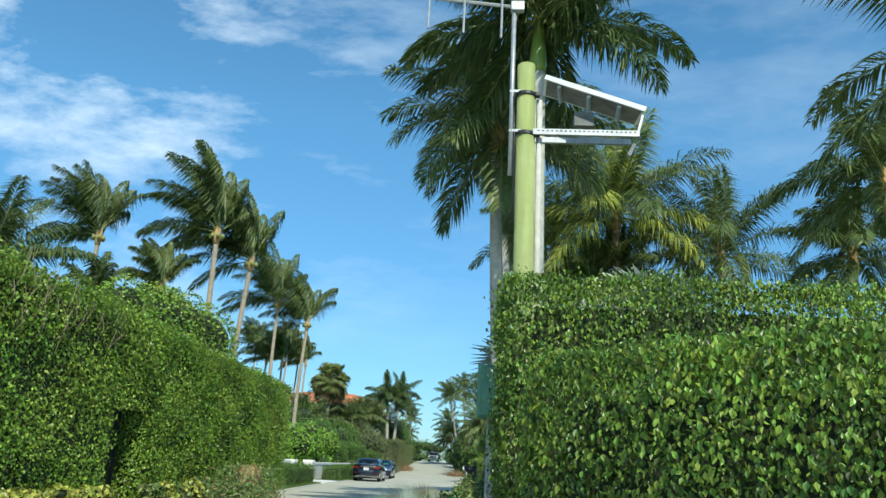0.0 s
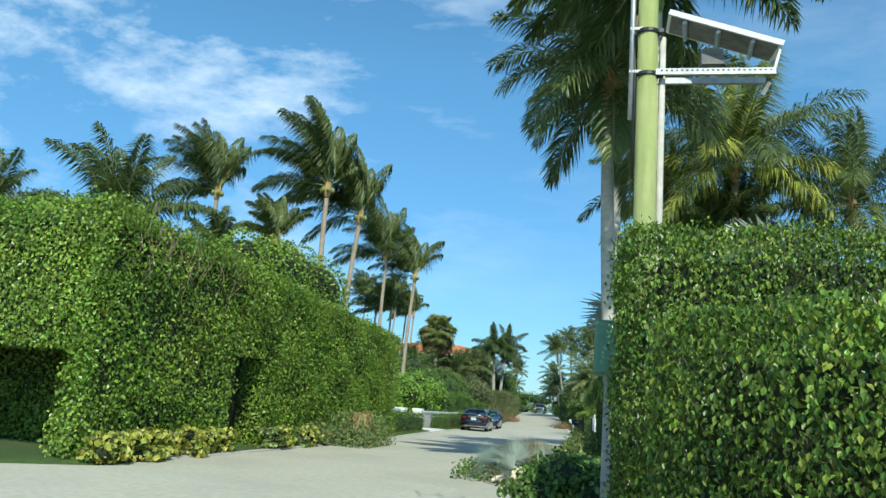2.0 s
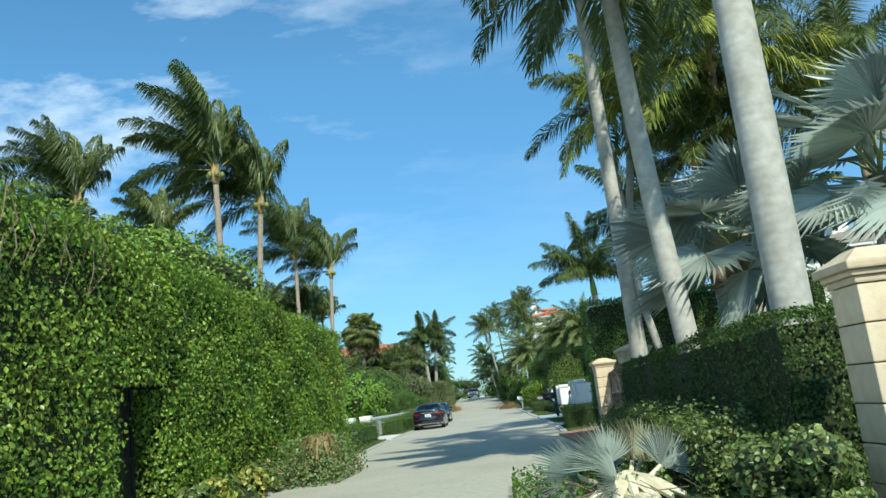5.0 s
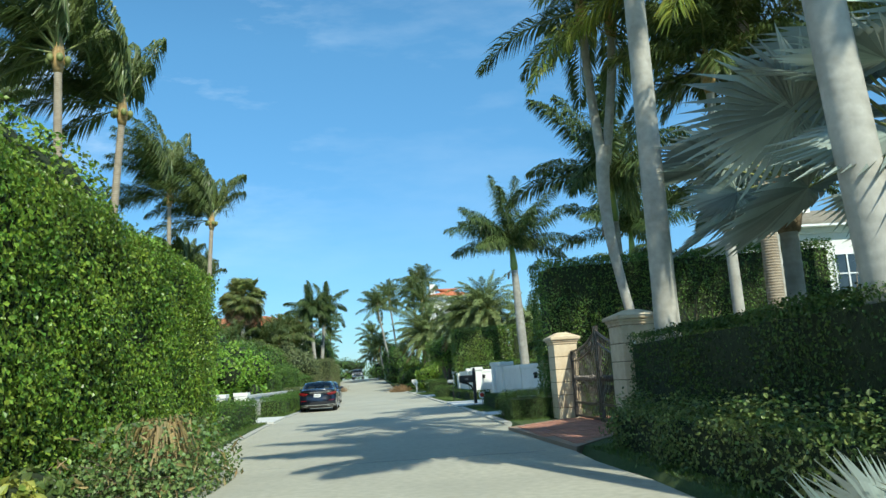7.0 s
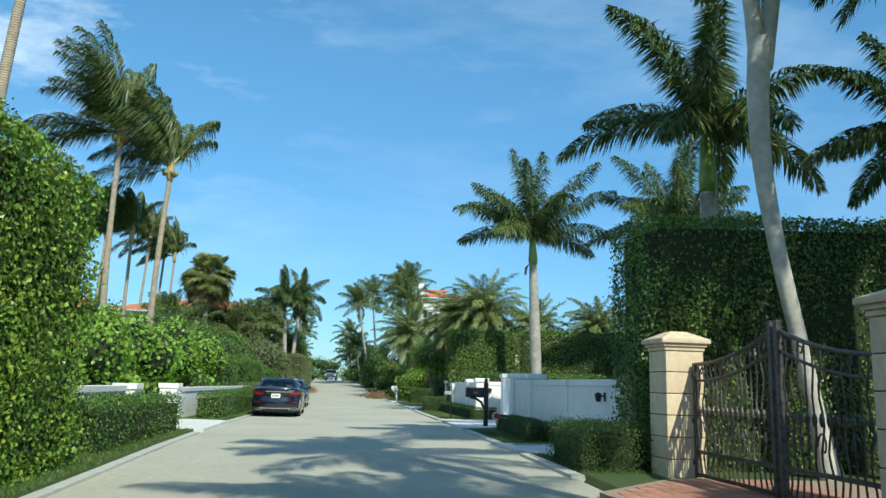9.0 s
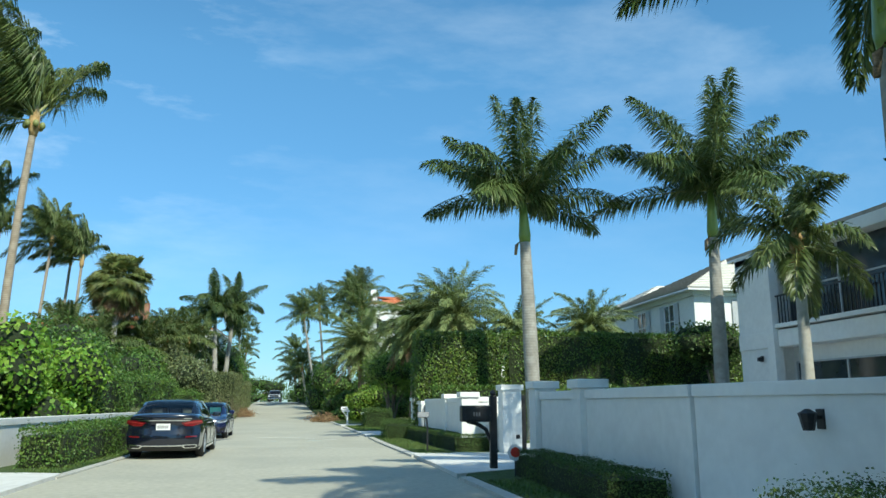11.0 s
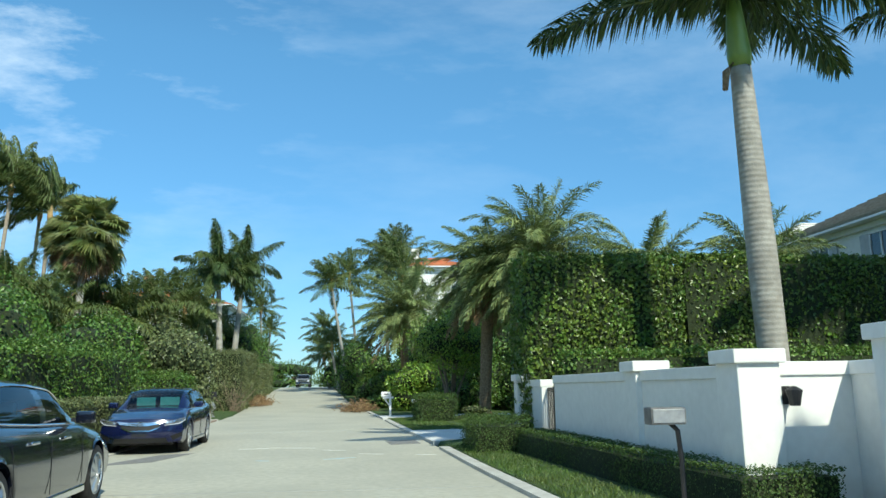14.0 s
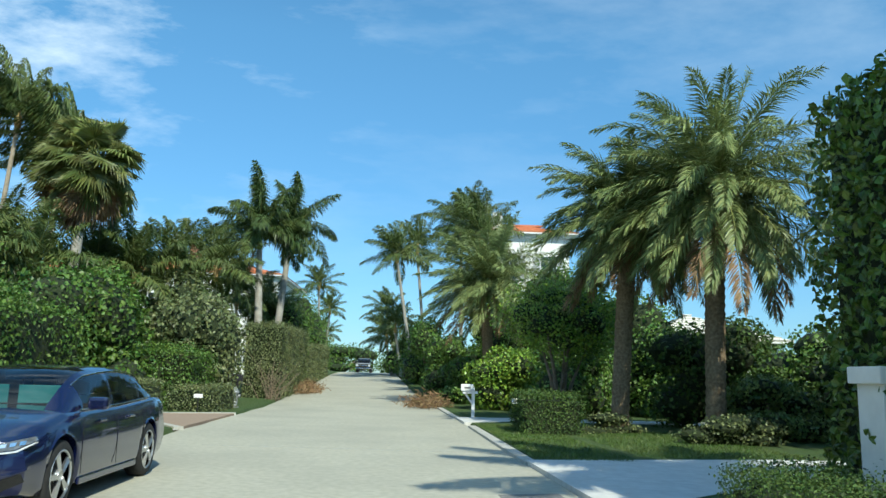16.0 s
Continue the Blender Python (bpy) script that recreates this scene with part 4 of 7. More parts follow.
def royal_palm(foot, head, label, n=15, length=3.1, wind=0.45, r=0.2, detail=40, sag=1.1, bow=(0, 0), shaft=1.3, trunk=None, low=-0.45, dead=0):
    thing = palm_base("royal_palm", foot, label)
    pts = trunk_line(foot, head, bow)
    rad = np.interp(np.linspace(0, 1, len(pts)), (0, .08, .5, .85, 1), (r * 1.45, r * 1.1, r * 1.12, r * .92, r * .8))
    make_trunk(thing, pts, rad, trunk or M_TRUNK, rings=0.004, sides=16)
    hp = pts[-1]
    s = Soup()
    d = (pts[-1] - pts[-3]) / np.linalg.norm(pts[-1] - pts[-3])
    s.tube([hp, hp + d * shaft * .15, hp + d * shaft * .6, hp + d * shaft], [r * .82, r * .95, r * .68, r * .4], 14)
    obj("crownshaft", s, M_SHAFT, thing, "smooth green crownshaft", True)
    top = hp + d * shaft * .93
    flap = Soup()
    flap.tube([hp + (-r * .8, -r * .4, .05), hp + (-r * 1.5, -r * .5, -.15), hp + (-r * 1.7, -r * .5, -.5)], [.02, .07, .05], 6)
    obj("old_leaf_base", flap, M_BOOT, thing, "loose brown old leaf base", True)
    for k in range(n):
        u = k / (n - 1)
        az, el = k * 2.39996 + rng.normal(0, .22), (1.45 if k < 2 else 1.15) - (1.15 - low) * u + rng.normal(0, .08)
        q = spine(top, az, el, length * rng.uniform(.85, 1.1), sag * rng.uniform(.8, 1.2) * (0.6 + .6 * u), wind * rng.uniform(.7, 1.3))
        lf, st = Soup(), Soup()
        pinnate(q, length * .22, int(detail * 5.2), 0.062 * (40 / detail) ** .7, 0.95, 1.0, wind * .5, lf, st, r0=.04, first=.06, fwd=.5)
        isd = k >= n - dead
        two_tone("frond", lf, st, M_DEAD if isd else M_ROYAL, M_STEM, thing, "dry brown hanging frond" if isd else "")
    return thing


def date_palm(foot, head, label, n=44, length=2.7, wind=0.3, r=0.24, detail=30, sag=1.15, low=-.8, material=None):
    thing = palm_base("date_palm", foot, label)
    pts = trunk_line(foot, head, (0, 0), 12)
    make_trunk(thing, pts, np.interp(np.linspace(0, 1, 12), (0, .1, .8, 1), (r * 1.25, r, r, r * 1.35)), M_BOOT, "trunk rough with old leaf bases", rings=.07)
    hp = pts[-1]
    n = int(n * 1.9)
    for k in range(n):
        u = k / (n - 1)
        az, el = k * 2.39996 + rng.normal(0, .15), 1.2 - (1.2 - low) * u ** .8 + rng.normal(0, .06)
        q = spine(hp + (0, 0, .15 - .3 * u), az, el, length * rng.uniform(.85, 1.1), sag * rng.uniform(.7, 1.3), wind * rng.uniform(.6, 1.3), 9)
        lf, st = Soup(), Soup()
        pinnate(q, length * .19, int(detail * 3.5), 0.038 * (30 / detail) ** .7, 0.5, 0.6, wind * .6, lf, st, r0=.028, first=.12, fwd=.95)
        isd = u > .93
        two_tone("frond", lf, st, M_DEAD if isd else (material or M_DATE), M_STEM, thing, "dry tan hanging frond" if isd else "")
    return thing


def fan_palm(name, foot, head, label, n=22, radius=0.75, petiole=0.8, r=0.17, segs=30, material=None, low=-0.7, dead=0.2, trunk=None, droop=.3, category="palm tree", spreadang=2.5, boots=True):
    thing = base(name, (0, 0, 0), 0, label, category)
    pts = trunk_line(foot, head, (0, 0), 10)
    make_trunk(thing, pts, np.interp(np.linspace(0, 1, 10), (0, .1, 1), (r * 1.3, r, r * .9)), trunk or M_TRUNK, rings=.03)
    hp = pts[-1]
    if boots:
        s = Soup()
        s.tube([hp - (0, 0, .8), hp - (0, 0, .4), hp + (0, 0, .1)], [r * 1.1, r * 1.7, r * 1.2], 12)
        obj("trunk_collar", s, M_BOOT, thing, "rough brown leaf bases", True)
    for k in range(n):
        u = k / (n - 1)
        az, el = k * 2.39996 + rng.normal(0, .15), 1.35 - (1.35 - low) * u + rng.normal(0, .1)
        q = spine(hp + (0, 0, .1 - .2 * u), az, el, petiole * rng.uniform(.8, 1.15), .5, .2, 5)
        st, lf = Soup(), Soup()
        st.tube(q, np.linspace(.03, .014, len(q)), 5, False)
        out = q[-1] - q[-2]
        out = out / np.linalg.norm(out) + (0, 0, -.25)
        nrm = np.cross(np.cross(out, (0, 0, 1.0)), out) + rng.normal(0, .35, 3)
        fan(q[-1], out, nrm, radius * rng.uniform(.85, 1.12), segs, lf, spreadang, droop * rng.uniform(.6, 1.5))
        isd = u > 1 - dead
        two_tone("fan_leaf", lf, st, M_DEAD if isd else (material or M_SABAL), M_STEM, thing, "dry brown fan leaf" if isd else "")
    return thing


# coconut palms swept by the wind, behind the tall hedge
for foot, head, n, L, w in (((-18.9, 41.9, 0), (-19.3, 41.9, 11.6), 19, 4.2, 1.15), ((-11.55, 39.5, 0), (-12.05, 39.5, 11.2), 20, 4.5, 1.15),
                            ((-11.8, 42.9, 0), (-11.35, 42.9, 10.7), 18, 4.2, 1.1), ((-14.65, 60.8, 0), (-14.85, 60.8, 12.1), 18, 5.0, 1.15),
                            ((-12.95, 61.7, 0), (-12.68, 61.7, 10.8), 17, 4.6, 1.1)):
    coconut_palm(foot, head, "tall slender coconut palm bent by the wind behind a hedge", n, L, w, r=.155, bow=(-.12, 0), low=.4, sag=.8)
# smaller palms just behind the hedge
coconut_palm((-12.4, 24.2, 0), (-12.4, 24.2, 5.4), "low coconut palm rising behind a tall hedge", 15, 3.0, .2, sag=.9, nuts=False, low=-.1)
coconut_palm((-12.4, 30.0, 0), (-12.3, 30.0, 5.9), "small palm behind a tall hedge", 11, 1.9, .2, nuts=False, sag=1.1)
coconut_palm((-12.9, 36.0, 0), (-12.8, 36.0, 7.6), "small windblown palm behind a tall hedge", 13, 2.4, .9, nuts=False, low=.3, sag=1.0)
coconut_palm((-20.5, 28.0, 0), (-20.4, 28.0, 6.6), "coconut palm rising behind a tall hedge", 13, 2.8, .4, nuts=False)
coconut_palm((-15.6, 66.0, 0), (-15.5, 66.0, 8.4), "small windblown palm with a slim trunk", 14, 2.8, .8, nuts=False, r=.11)
coconut_palm((-18.5, 70.0, 0), (-18.0, 70.0, 9.0), "windblown palm among shrubs", 14, 3.0, .8, nuts=False, r=.12)

# right side: the tall palms at the corner and by the gate
royal_palm((2.12, 19.95, 0), (2.2, 19.95, 9.6), "tall royal palm with a pale smooth trunk", 15, 3.8, .4, r=.21, trunk=M_TRUNKP, shaft=1.4, bow=(0, 0))
coconut_palm((1.88, 23.5, 0), (1.35, 23.4, 9.4), "tall grey-trunked palm with hanging old fronds", 20, 3.7, .2, r=.19, sag=1.35, low=-.9, trunk=M_TRUNKP, nuts=False, bow=(-.1, 0))
coconut_palm((1.88, 29.2, 0), (1.65, 28.3, 11.6), "tall pale-trunked palm beside an iron gate", 18, 3.6, .35, r=.19, sag=1.2, trunk=M_TRUNKP, nuts=False)
coconut_palm((6.2, 33.9, 0), (6.1, 33.5, 10.6), "broad coconut palm with yellowing fronds", 26, 4.8, .15, yellow=13, sag=1.1, r=.19, low=-.4)
twin_palm("pale curved palm trunk parting into two yellowing crowns")
coconut_palm((10.2, 34.0, 0), (10.2, 34.0, 9.3), "coconut palm in a garden behind hedges", 18, 4.0, .2, sag=1.1, nuts=False)
coconut_palm((13.4, 30.0, 0), (13.3, 30.0, 8.2), "coconut palm in a garden behind hedges", 16, 2.9, .2, sag=1.2, nuts=False)
coconut_palm((10.6, 22.0, 0), (10.4, 22.0, 7.6), "coconut palm in a garden behind hedges", 14, 2.9, .2, sag=1.3, nuts=False)
coconut_palm((9.6, 17.0, 0), (9.5, 17.0, 8.3), "tall coconut palm with arching fronds", 8, 3.1, .2, sag=1.2, nuts=False)
royal_palm((5.57, 43.3, 0), (5.57, 43.3, 6.3), "dark royal palm with wide drooping fronds", 14, 3.7, .25, r=.25, shaft=2.0, sag=.85, low=-.3)
royal_palm((9.72, 40.7, 0), (9.68, 40.7, 5.6), "royal palm in the garden behind a gate", 13, 3.0, .3, r=.23, shaft=1.9, sag=.85)
coconut_palm((5.2, 33.6, 0), (5.15, 33.6, 7.6), "slim palm behind a dark hedge", 14, 2.6, .3, r=.13, trunk=M_TRUNKP, nuts=False, sag=1.2)
coconut_palm((6.4, 33.9, 0), (6.3, 33.9, 8.2), "slim palm behind a dark hedge", 14, 2.6, .3, r=.13, trunk=M_TRUNKP, nuts=False, sag=1.2)
coconut_palm((8.5, 50.2, 0), (8.4, 50.0, 4.5), "low arching palm in front of a white house", 13, 2.2, .1, nuts=False, sag=1.7, trunk=M_TRUNKP)
# silver fan palms
for foot, head, n, rad in (((3.2, 24.8, 0), (3.1, 24.7, 3.4), 17, 1.1), ((3.9, 28.9, 0), (3.9, 28.8, 4.0), 15, 1.0), ((4.9, 22.6, 0), (4.8, 22.6, 3.9), 16, 1.15)):
    fan_palm("silver_fan_palm", foot, head, "silver-blue fan palm with stiff pleated leaves", n, rad, 1.15, .15, 40, M_SILVER, -.1, -1, M_TRUNK, .12, spreadang=2.3)
# royal palms behind the white wall
royal_palm((5.07, 60.57, 0), (4.8, 60.4, 7.05), "royal palm with ringed grey trunk and green crownshaft", 17, 4.2, .15, r=.235, shaft=1.65, sag=.62, low=.0)
royal_palm((11.36, 59.06, 0), (11.4, 59.0, 7.15), "royal palm with smooth pale grey trunk", 17, 4.3, .2, r=.22, shaft=1.9, sag=.62, low=.1)
# date palms on the lawn and beyond
date_palm((2.95, 78.3, 0), (3.2, 78.0, 5.8), "date palm with a thick rough trunk on a lawn", 46, 2.85)
date_palm((4.75, 76.3, 0), (4.85, 76.2, 6.2), "date palm with a thick rough trunk on a lawn", 50, 3.4, wind=.3)
date_palm((0.9, 92.5, .1), (0.65, 92.0, 5.7), "pale date palm leaning in the wind beside the lane", 48, 3.3, wind=.45, sag=.7)
date_palm((7.6, 72.5, 0), (7.6, 72.5, 4.9), "date palm behind a tall hedge", 34, 2.5)
date_palm((11.2, 71.5, 0), (11.2, 71.5, 5.1), "date palm behind a tall hedge", 34, 2.5)
# far palms at the end of the lane
for foot, head, L in (((-2.4, 118.0, .8), (-4.1, 118.0, 10.4), 3.1), ((-1.4, 122.0, 1.0), (-2.5, 122.0, 11.8), 3.1), ((0.6, 108.0, .6), (0.4, 108.0, 10.9), 3.0), ((2.6, 116.0, .8), (1.9, 116.0, 12.9), 3.2),
                      ((-4.2, 140.0, 1.5), (-5.6, 140.0, 8.0), 2.6), ((-12.6, 140.0, 1.5), (-13.0, 140.0, 10.4), 2.6), ((-13.8, 155.0, 1.6), (-13.4, 155.0, 9.0), 2.4), ((-15.0, 165.0, 1.6), (-14.8, 165.0, 6.5), 2.4), ((-4.6, 134.0, 1.3), (-5.3, 134.0, 4.6), 2.8), ((-3.6, 128.0, 1.2), (-4.3, 128.0, 5.4), 2.8), ((1.6, 99.0, .1), (1.0, 99.0, 8.6), 2.6)):
    coconut_palm(foot, head, "tall coconut palm far along the lane", 16, L * 1.12, .4, r=.14, detail=20, nuts=False, trunk=M_TRUNK)
# left side, beyond the parked cars
fan_palm("sabal_palm", (-16.4, 88.2, .1), (-15.9, 88.2, 9.4), "sabal palm with a round crown and brown skirt", 110, 1.0, 1.35, .2, 34, M_SABAL, -1.25, .2)
royal_palm((-10.3, 96.8, .2), (-10.7, 97.0, 7.6), "royal palm with broad green fronds", 17, 3.4, .3, r=.18, shaft=1.3, detail=34)
royal_palm((-10.2, 99.2, .3), (-9.6, 99.4, 8.1), "royal palm with broad green fronds", 15, 3.2, .3, r=.17, shaft=1.3, detail=34)
for foot, head in (((-24.0, 96.0, 0), (-23.2, 96.0, 13.4)), ((-23.2, 99.0, .1), (-22.6, 99.0, 12.6)), ((-21.4, 96.5, 0), (-21.0, 96.5, 12.0)), ((-28.0, 97.0, 0), (-27.5, 97.0, 14.0))):
    coconut_palm(foot, head, "windblown coconut palm above garden shrubs", 17, 3.8, .8, r=.14, detail=24, nuts=False, low=.2, sag=1.1)
for x, y, z in ((-14.6, 90.5, 5.0), (-13.4, 92.5, 5.4), (-12.3, 95.0, 5.8), (-12.6, 101.0, 5.0), (-16.4, 91.0, 5.2), (-18.4, 97.0, 5.0), (-16.4, 85.5, 4.4), (-17.6, 83.0, 4.6), (-19.2, 88.0, 5.4), (-11.6, 104.0, 4.4)):
    coconut_palm((x, y, .1), (x, y, z), "bushy palm among garden shrubs", 17, 3.0, .3, r=.1, detail=22, nuts=False)


# ---- shrubs and trees ----
def shrub(name, at, radii, label, material, n=2600, size=0.1, lobes=9, trunk=0.0, hang=.3, four=False, category="shrub", gap=.0, fill=.72, tight=0.0):
    """A shrub or tree: limbs and a crown of many leaves on uneven lobes."""
    thing = base(name, (at[0], at[1], ground_z(at[1]) + (at[2] if len(at) > 2 else 0)), 0, label, category)
    R = np.array(radii, float)
    cen = []
    for k in range(lobes):
        d = rng.normal(0, 1, 3)
        d /= np.linalg.norm(d)
        d[2] = abs(d[2]) * .9 if k % 3 else d[2] * .5
        cen.append(d * R * rng.uniform(.35, .62))
    cen = np.array(cen) + (0, 0, trunk + R[2])
    if trunk < .5:                    # a bush is leafy down to the ground
        for k in range(0, lobes, 2):
            cen[k, 2] = R[2] * rng.uniform(.3, .6)
            cen[k, :2] *= 1.25
    st = Soup()
    for c in cen[: min(lobes, 7)]:
        mid = np.array([c[0] * .35, c[1] * .35, c[2] * .45])
        st.tube([(c[0] * .08, c[1] * .08, 0), mid, c], [.035 + .03 * R.max(), .02 + .018 * R.max(), .012], 6)
    obj("branching_stem", st, M_BARK, thing, "brown branching stem", kind="stuff" if R.max() < .6 else "")
    lf, cs = Soup(), Soup()
    per = n // lobes
    ico = bmesh.new()
    bmesh.ops.create_icosphere(ico, subdivisions=2, radius=1)
    iv, if_ = np.array([v.co[:] for v in ico.verts]), [tuple(v.index for v in f.verts) for f in ico.faces]
    ico.free()
    for c in cen:
        rr = R * rng.uniform(.42, .62, 3)
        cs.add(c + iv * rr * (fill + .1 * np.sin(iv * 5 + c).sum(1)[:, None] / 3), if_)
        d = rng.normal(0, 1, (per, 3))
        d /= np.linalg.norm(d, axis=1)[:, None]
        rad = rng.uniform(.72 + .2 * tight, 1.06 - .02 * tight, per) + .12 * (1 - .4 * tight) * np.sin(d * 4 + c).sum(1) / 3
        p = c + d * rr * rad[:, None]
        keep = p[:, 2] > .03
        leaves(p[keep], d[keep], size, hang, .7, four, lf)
    obj("inner_mass", cs, M_CORE, thing, "core darkened as shade between leaves", kind="stuff")
    obj("leaves", lf, material, thing, kind="stuff")
    return thing


# rounded dense trees over the tall hedge
shrub("ficus_tree", (-9.9, 31.8), (1.9, 4.2, 2.5), "dense rounded green tree behind a tall hedge", M_FICUS, 26000, .1, 18, 2.3, category="tree", tight=1, fill=.76)
shrub("ficus_tree", (-9.9, 27.4), (1.7, 2.4, 2.1), "dense rounded green tree behind a tall hedge", M_FICUS, 13000, .1, 11, 1.9, category="tree", tight=1, fill=.76)
# shrubs by the corner
shrub("corner_shrub", (1.05, 12.6), (.6, .8, .56), "dark leafy shrub beside a stepped hedge", M_SHRUB, 4600, .055, 8, 0, four=True)
shrub("corner_shrub", (1.1, 14.5), (.55, 1.0, .5), "dark leafy shrub beside a stepped hedge", M_SHRUB, 4200, .055, 8, 0, four=True)
shrub("corner_shrub", (1.0, 17.4), (.5, 1.0, .45), "leafy shrub under palms", M_VARIEG, 4200, .055, 8, 0, four=True)
shrub("corner_shrub", (2.6, 18.4), (.4, .5, .9), "climbing shrub beside a stone post", M_SHRUB, 2000, .09, 8, .1)
# bright shrubs over the low white wall, on the other side
for y, r, h in ((41.8, 1.5, 1.35), (46.5, 1.8, 1.55), (51.0, 1.9, 1.65), (55.6, 1.9, 1.7), (60.0, 1.7, 1.7)):
    shrub("bright_shrub", (-10.3 - .1 * (y - 50) / 10, y), (1.4, r * 1.25, h), "bright yellow-green shrub behind a low white wall", M_BRIGHT, 5200, .14, 12, .25, hang=-.4)
# backdrop of garden shrubs and trees, both sides
for x, y, rx, ry, rz, m, n in ((-12.5, 66, 2, 4, 2.1, M_SHRUB, 5000), (-13.5, 74, 2.2, 4, 2.4, M_SHRUB, 5000), (-12.8, 82, 2.2, 3.5, 2.3, M_SHRUB, 4500), (-11.0, 87.6, 1.9, 2.4, 2.3, M_OLIVE, 5600),
                               (-12.4, 91.5, 2.2, 2.4, 2.75, M_OLIVE, 7000), (-10.6, 105.0, 1.9, 2.4, 3.0, M_SHRUB, 5600), (-15.0, 95.0, 2.6, 3.0, 2.9, M_SHRUB, 5600), (-17.5, 80, 3, 5, 3.2, M_SHRUB, 5000), (-19, 70, 3, 6, 2.9, M_SHRUB, 5000), (-15.0, 57, 2.4, 5, 2.0, M_SHRUB, 4500),
                               (-15.5, 88, 2.5, 4, 3.0, M_SHRUB, 4500), (-11.4, 108, 1.6, 4, 2.8, M_SHRUB, 3600), (-12.0, 117, 2.2, 5, 3.4, M_SHRUB, 4200), (-14.0, 46, 2.2, 5, 1.9, M_SHRUB, 4000),
                               (-23, 60, 3.5, 7, 3.4, M_SHRUB, 4500), (-25, 100, 4, 8, 3.6, M_SHRUB, 4000), (-12.4, 133, 2.2, 8, 3.3, M_SHRUB, 3600)):
    shrub("garden_shrub", (x, y), (rx, ry, rz), "dense green garden shrub" if m is M_SHRUB else "grey-green sea grape shrub with pale leaves", m, int(n * 2.1), .14, 13, .2, fill=.62)
for x, y, rx, ry, rz, m, n, s in ((1.2, 89.5, 1.8, 2.0, 1.4, M_FICUS, 6500, .12), (-0.2, 95.5, 1.2, 2.5, 1.1, M_SHRUB, 3500, .13), (-0.4, 103, 1.5, 4, 2.0, M_SHRUB, 4200, .15), (4.6, 97.0, 2.2, 2.0, 4.2, M_SHRUB, 5200, .14),
                                  (3.6, 86.0, 2.0, 2.4, 2.0, M_SHRUB, 5200, .13), (6.5, 80.5, 2.4, 2.4, 1.7, M_DARKHEDGE, 5200, .12), (9.5, 77.0, 2.2, 2.2, 1.6, M_DARKHEDGE, 4500, .12), (6.2, 76.4, 1.4, 1.2, .8, M_VARIEG, 3000, .1),
                                  (8.6, 73.2, 1.6, 1.5, 1.5, M_DARKHEDGE, 4000, .11), (3.2, 100, 2.4, 4, 2.5, M_SHRUB, 4200, .15), (7.0, 93, 3, 4, 2.9, M_SHRUB, 4200, .15), (-1.5, 115, 1.8, 6, 2.7, M_SHRUB, 4200, .17),
                                  (4.5, 112, 3, 6, 3.2, M_SHRUB, 3800, .18), (-3.2, 133, 2.0, 8, 2.7, M_SHRUB, 3400, .2), (-3.0, 186, 5, 4, 2.6, M_SHRUB, 2600, .3), (-15, 190, 7, 4, 2.6, M_SHRUB, 2600, .3), (-26, 184, 8, 6, 2.2, M_SHRUB, 2600, .3), (8, 180, 7, 6, 2.4, M_SHRUB, 2600, .3), (3.0, 96.5, 1.8, 2, 2.6, M_SHRUB, 4200, .14), (5.0, 90.5, 2, 2, 2.9, M_SHRUB, 4600, .14), (7.4, 87.0, 2.2, 2, 1.9, M_SHRUB, 4600, .14), (2.4, 103, 2, 2.4, 3.6, M_SHRUB, 4200, .16), (6.5, 98.5, 2.4, 2.2, 3.9, M_SHRUB, 4600, .16), (10, 90, 2.4, 2, 1.9, M_SHRUB, 4200, .15), (12.0, 84, 3, 4, 1.7, M_SHRUB, 3800, .16), (13.0, 97, 4, 6, 2.0, M_SHRUB, 3800, .18)):
    shrub("garden_shrub", (x, y), (rx, ry, rz), "sunlit green shrub at the lane edge" if m is M_FICUS else "dense green garden shrub", m, int(n * 1.5), s, 12, .1, fill=.62)
# small trees
shrub("garden_tree", (2.1, 82.0), (2.3, 1.9, 1.8), "small feathery tree with a slim bent trunk on a lawn", M_FICUS, 15000, .085, 18, 1.2, category="tree", fill=.42)
shrub("garden_tree", (13.2, 62.6), (1.7, 1.5, 1.3), "dark rounded tree beside a white house", M_DARKHEDGE, 5200, .12, 12, 2.2, category="tree")
shrub("topiary", (3.4, 38.0), (.8, .8, .55), "rounded clipped shrub behind a gate post", M_FICUS, 2400, .08, 9, 1.9)
shrub("flower_bush", (4.6, 74.6), (1.2, .6, .4), "low flowering bush with small white blooms", M_OLIVE, 1600, .07, 8)
shrub("flower_bush", (2.4, 77.4), (.9, .5, .3), "low flowering bush with small white blooms", M_OLIVE, 1200, .07, 8)
# yellow crotons at the foot of the tall hedge
for k in range(13):
    y = 16.5 + k * .78
    if 20.9 < y < 22.6:
        continue
    shrub("croton", (-6.35 + rng.uniform(-.08, .08), y), (.42, .48, .3), "low yellow variegated croton at the foot of a hedge", M_CROTON if k < 6 or k % 2 else M_VARIEG, 520, .1, 6, hang=-.3, four=True)


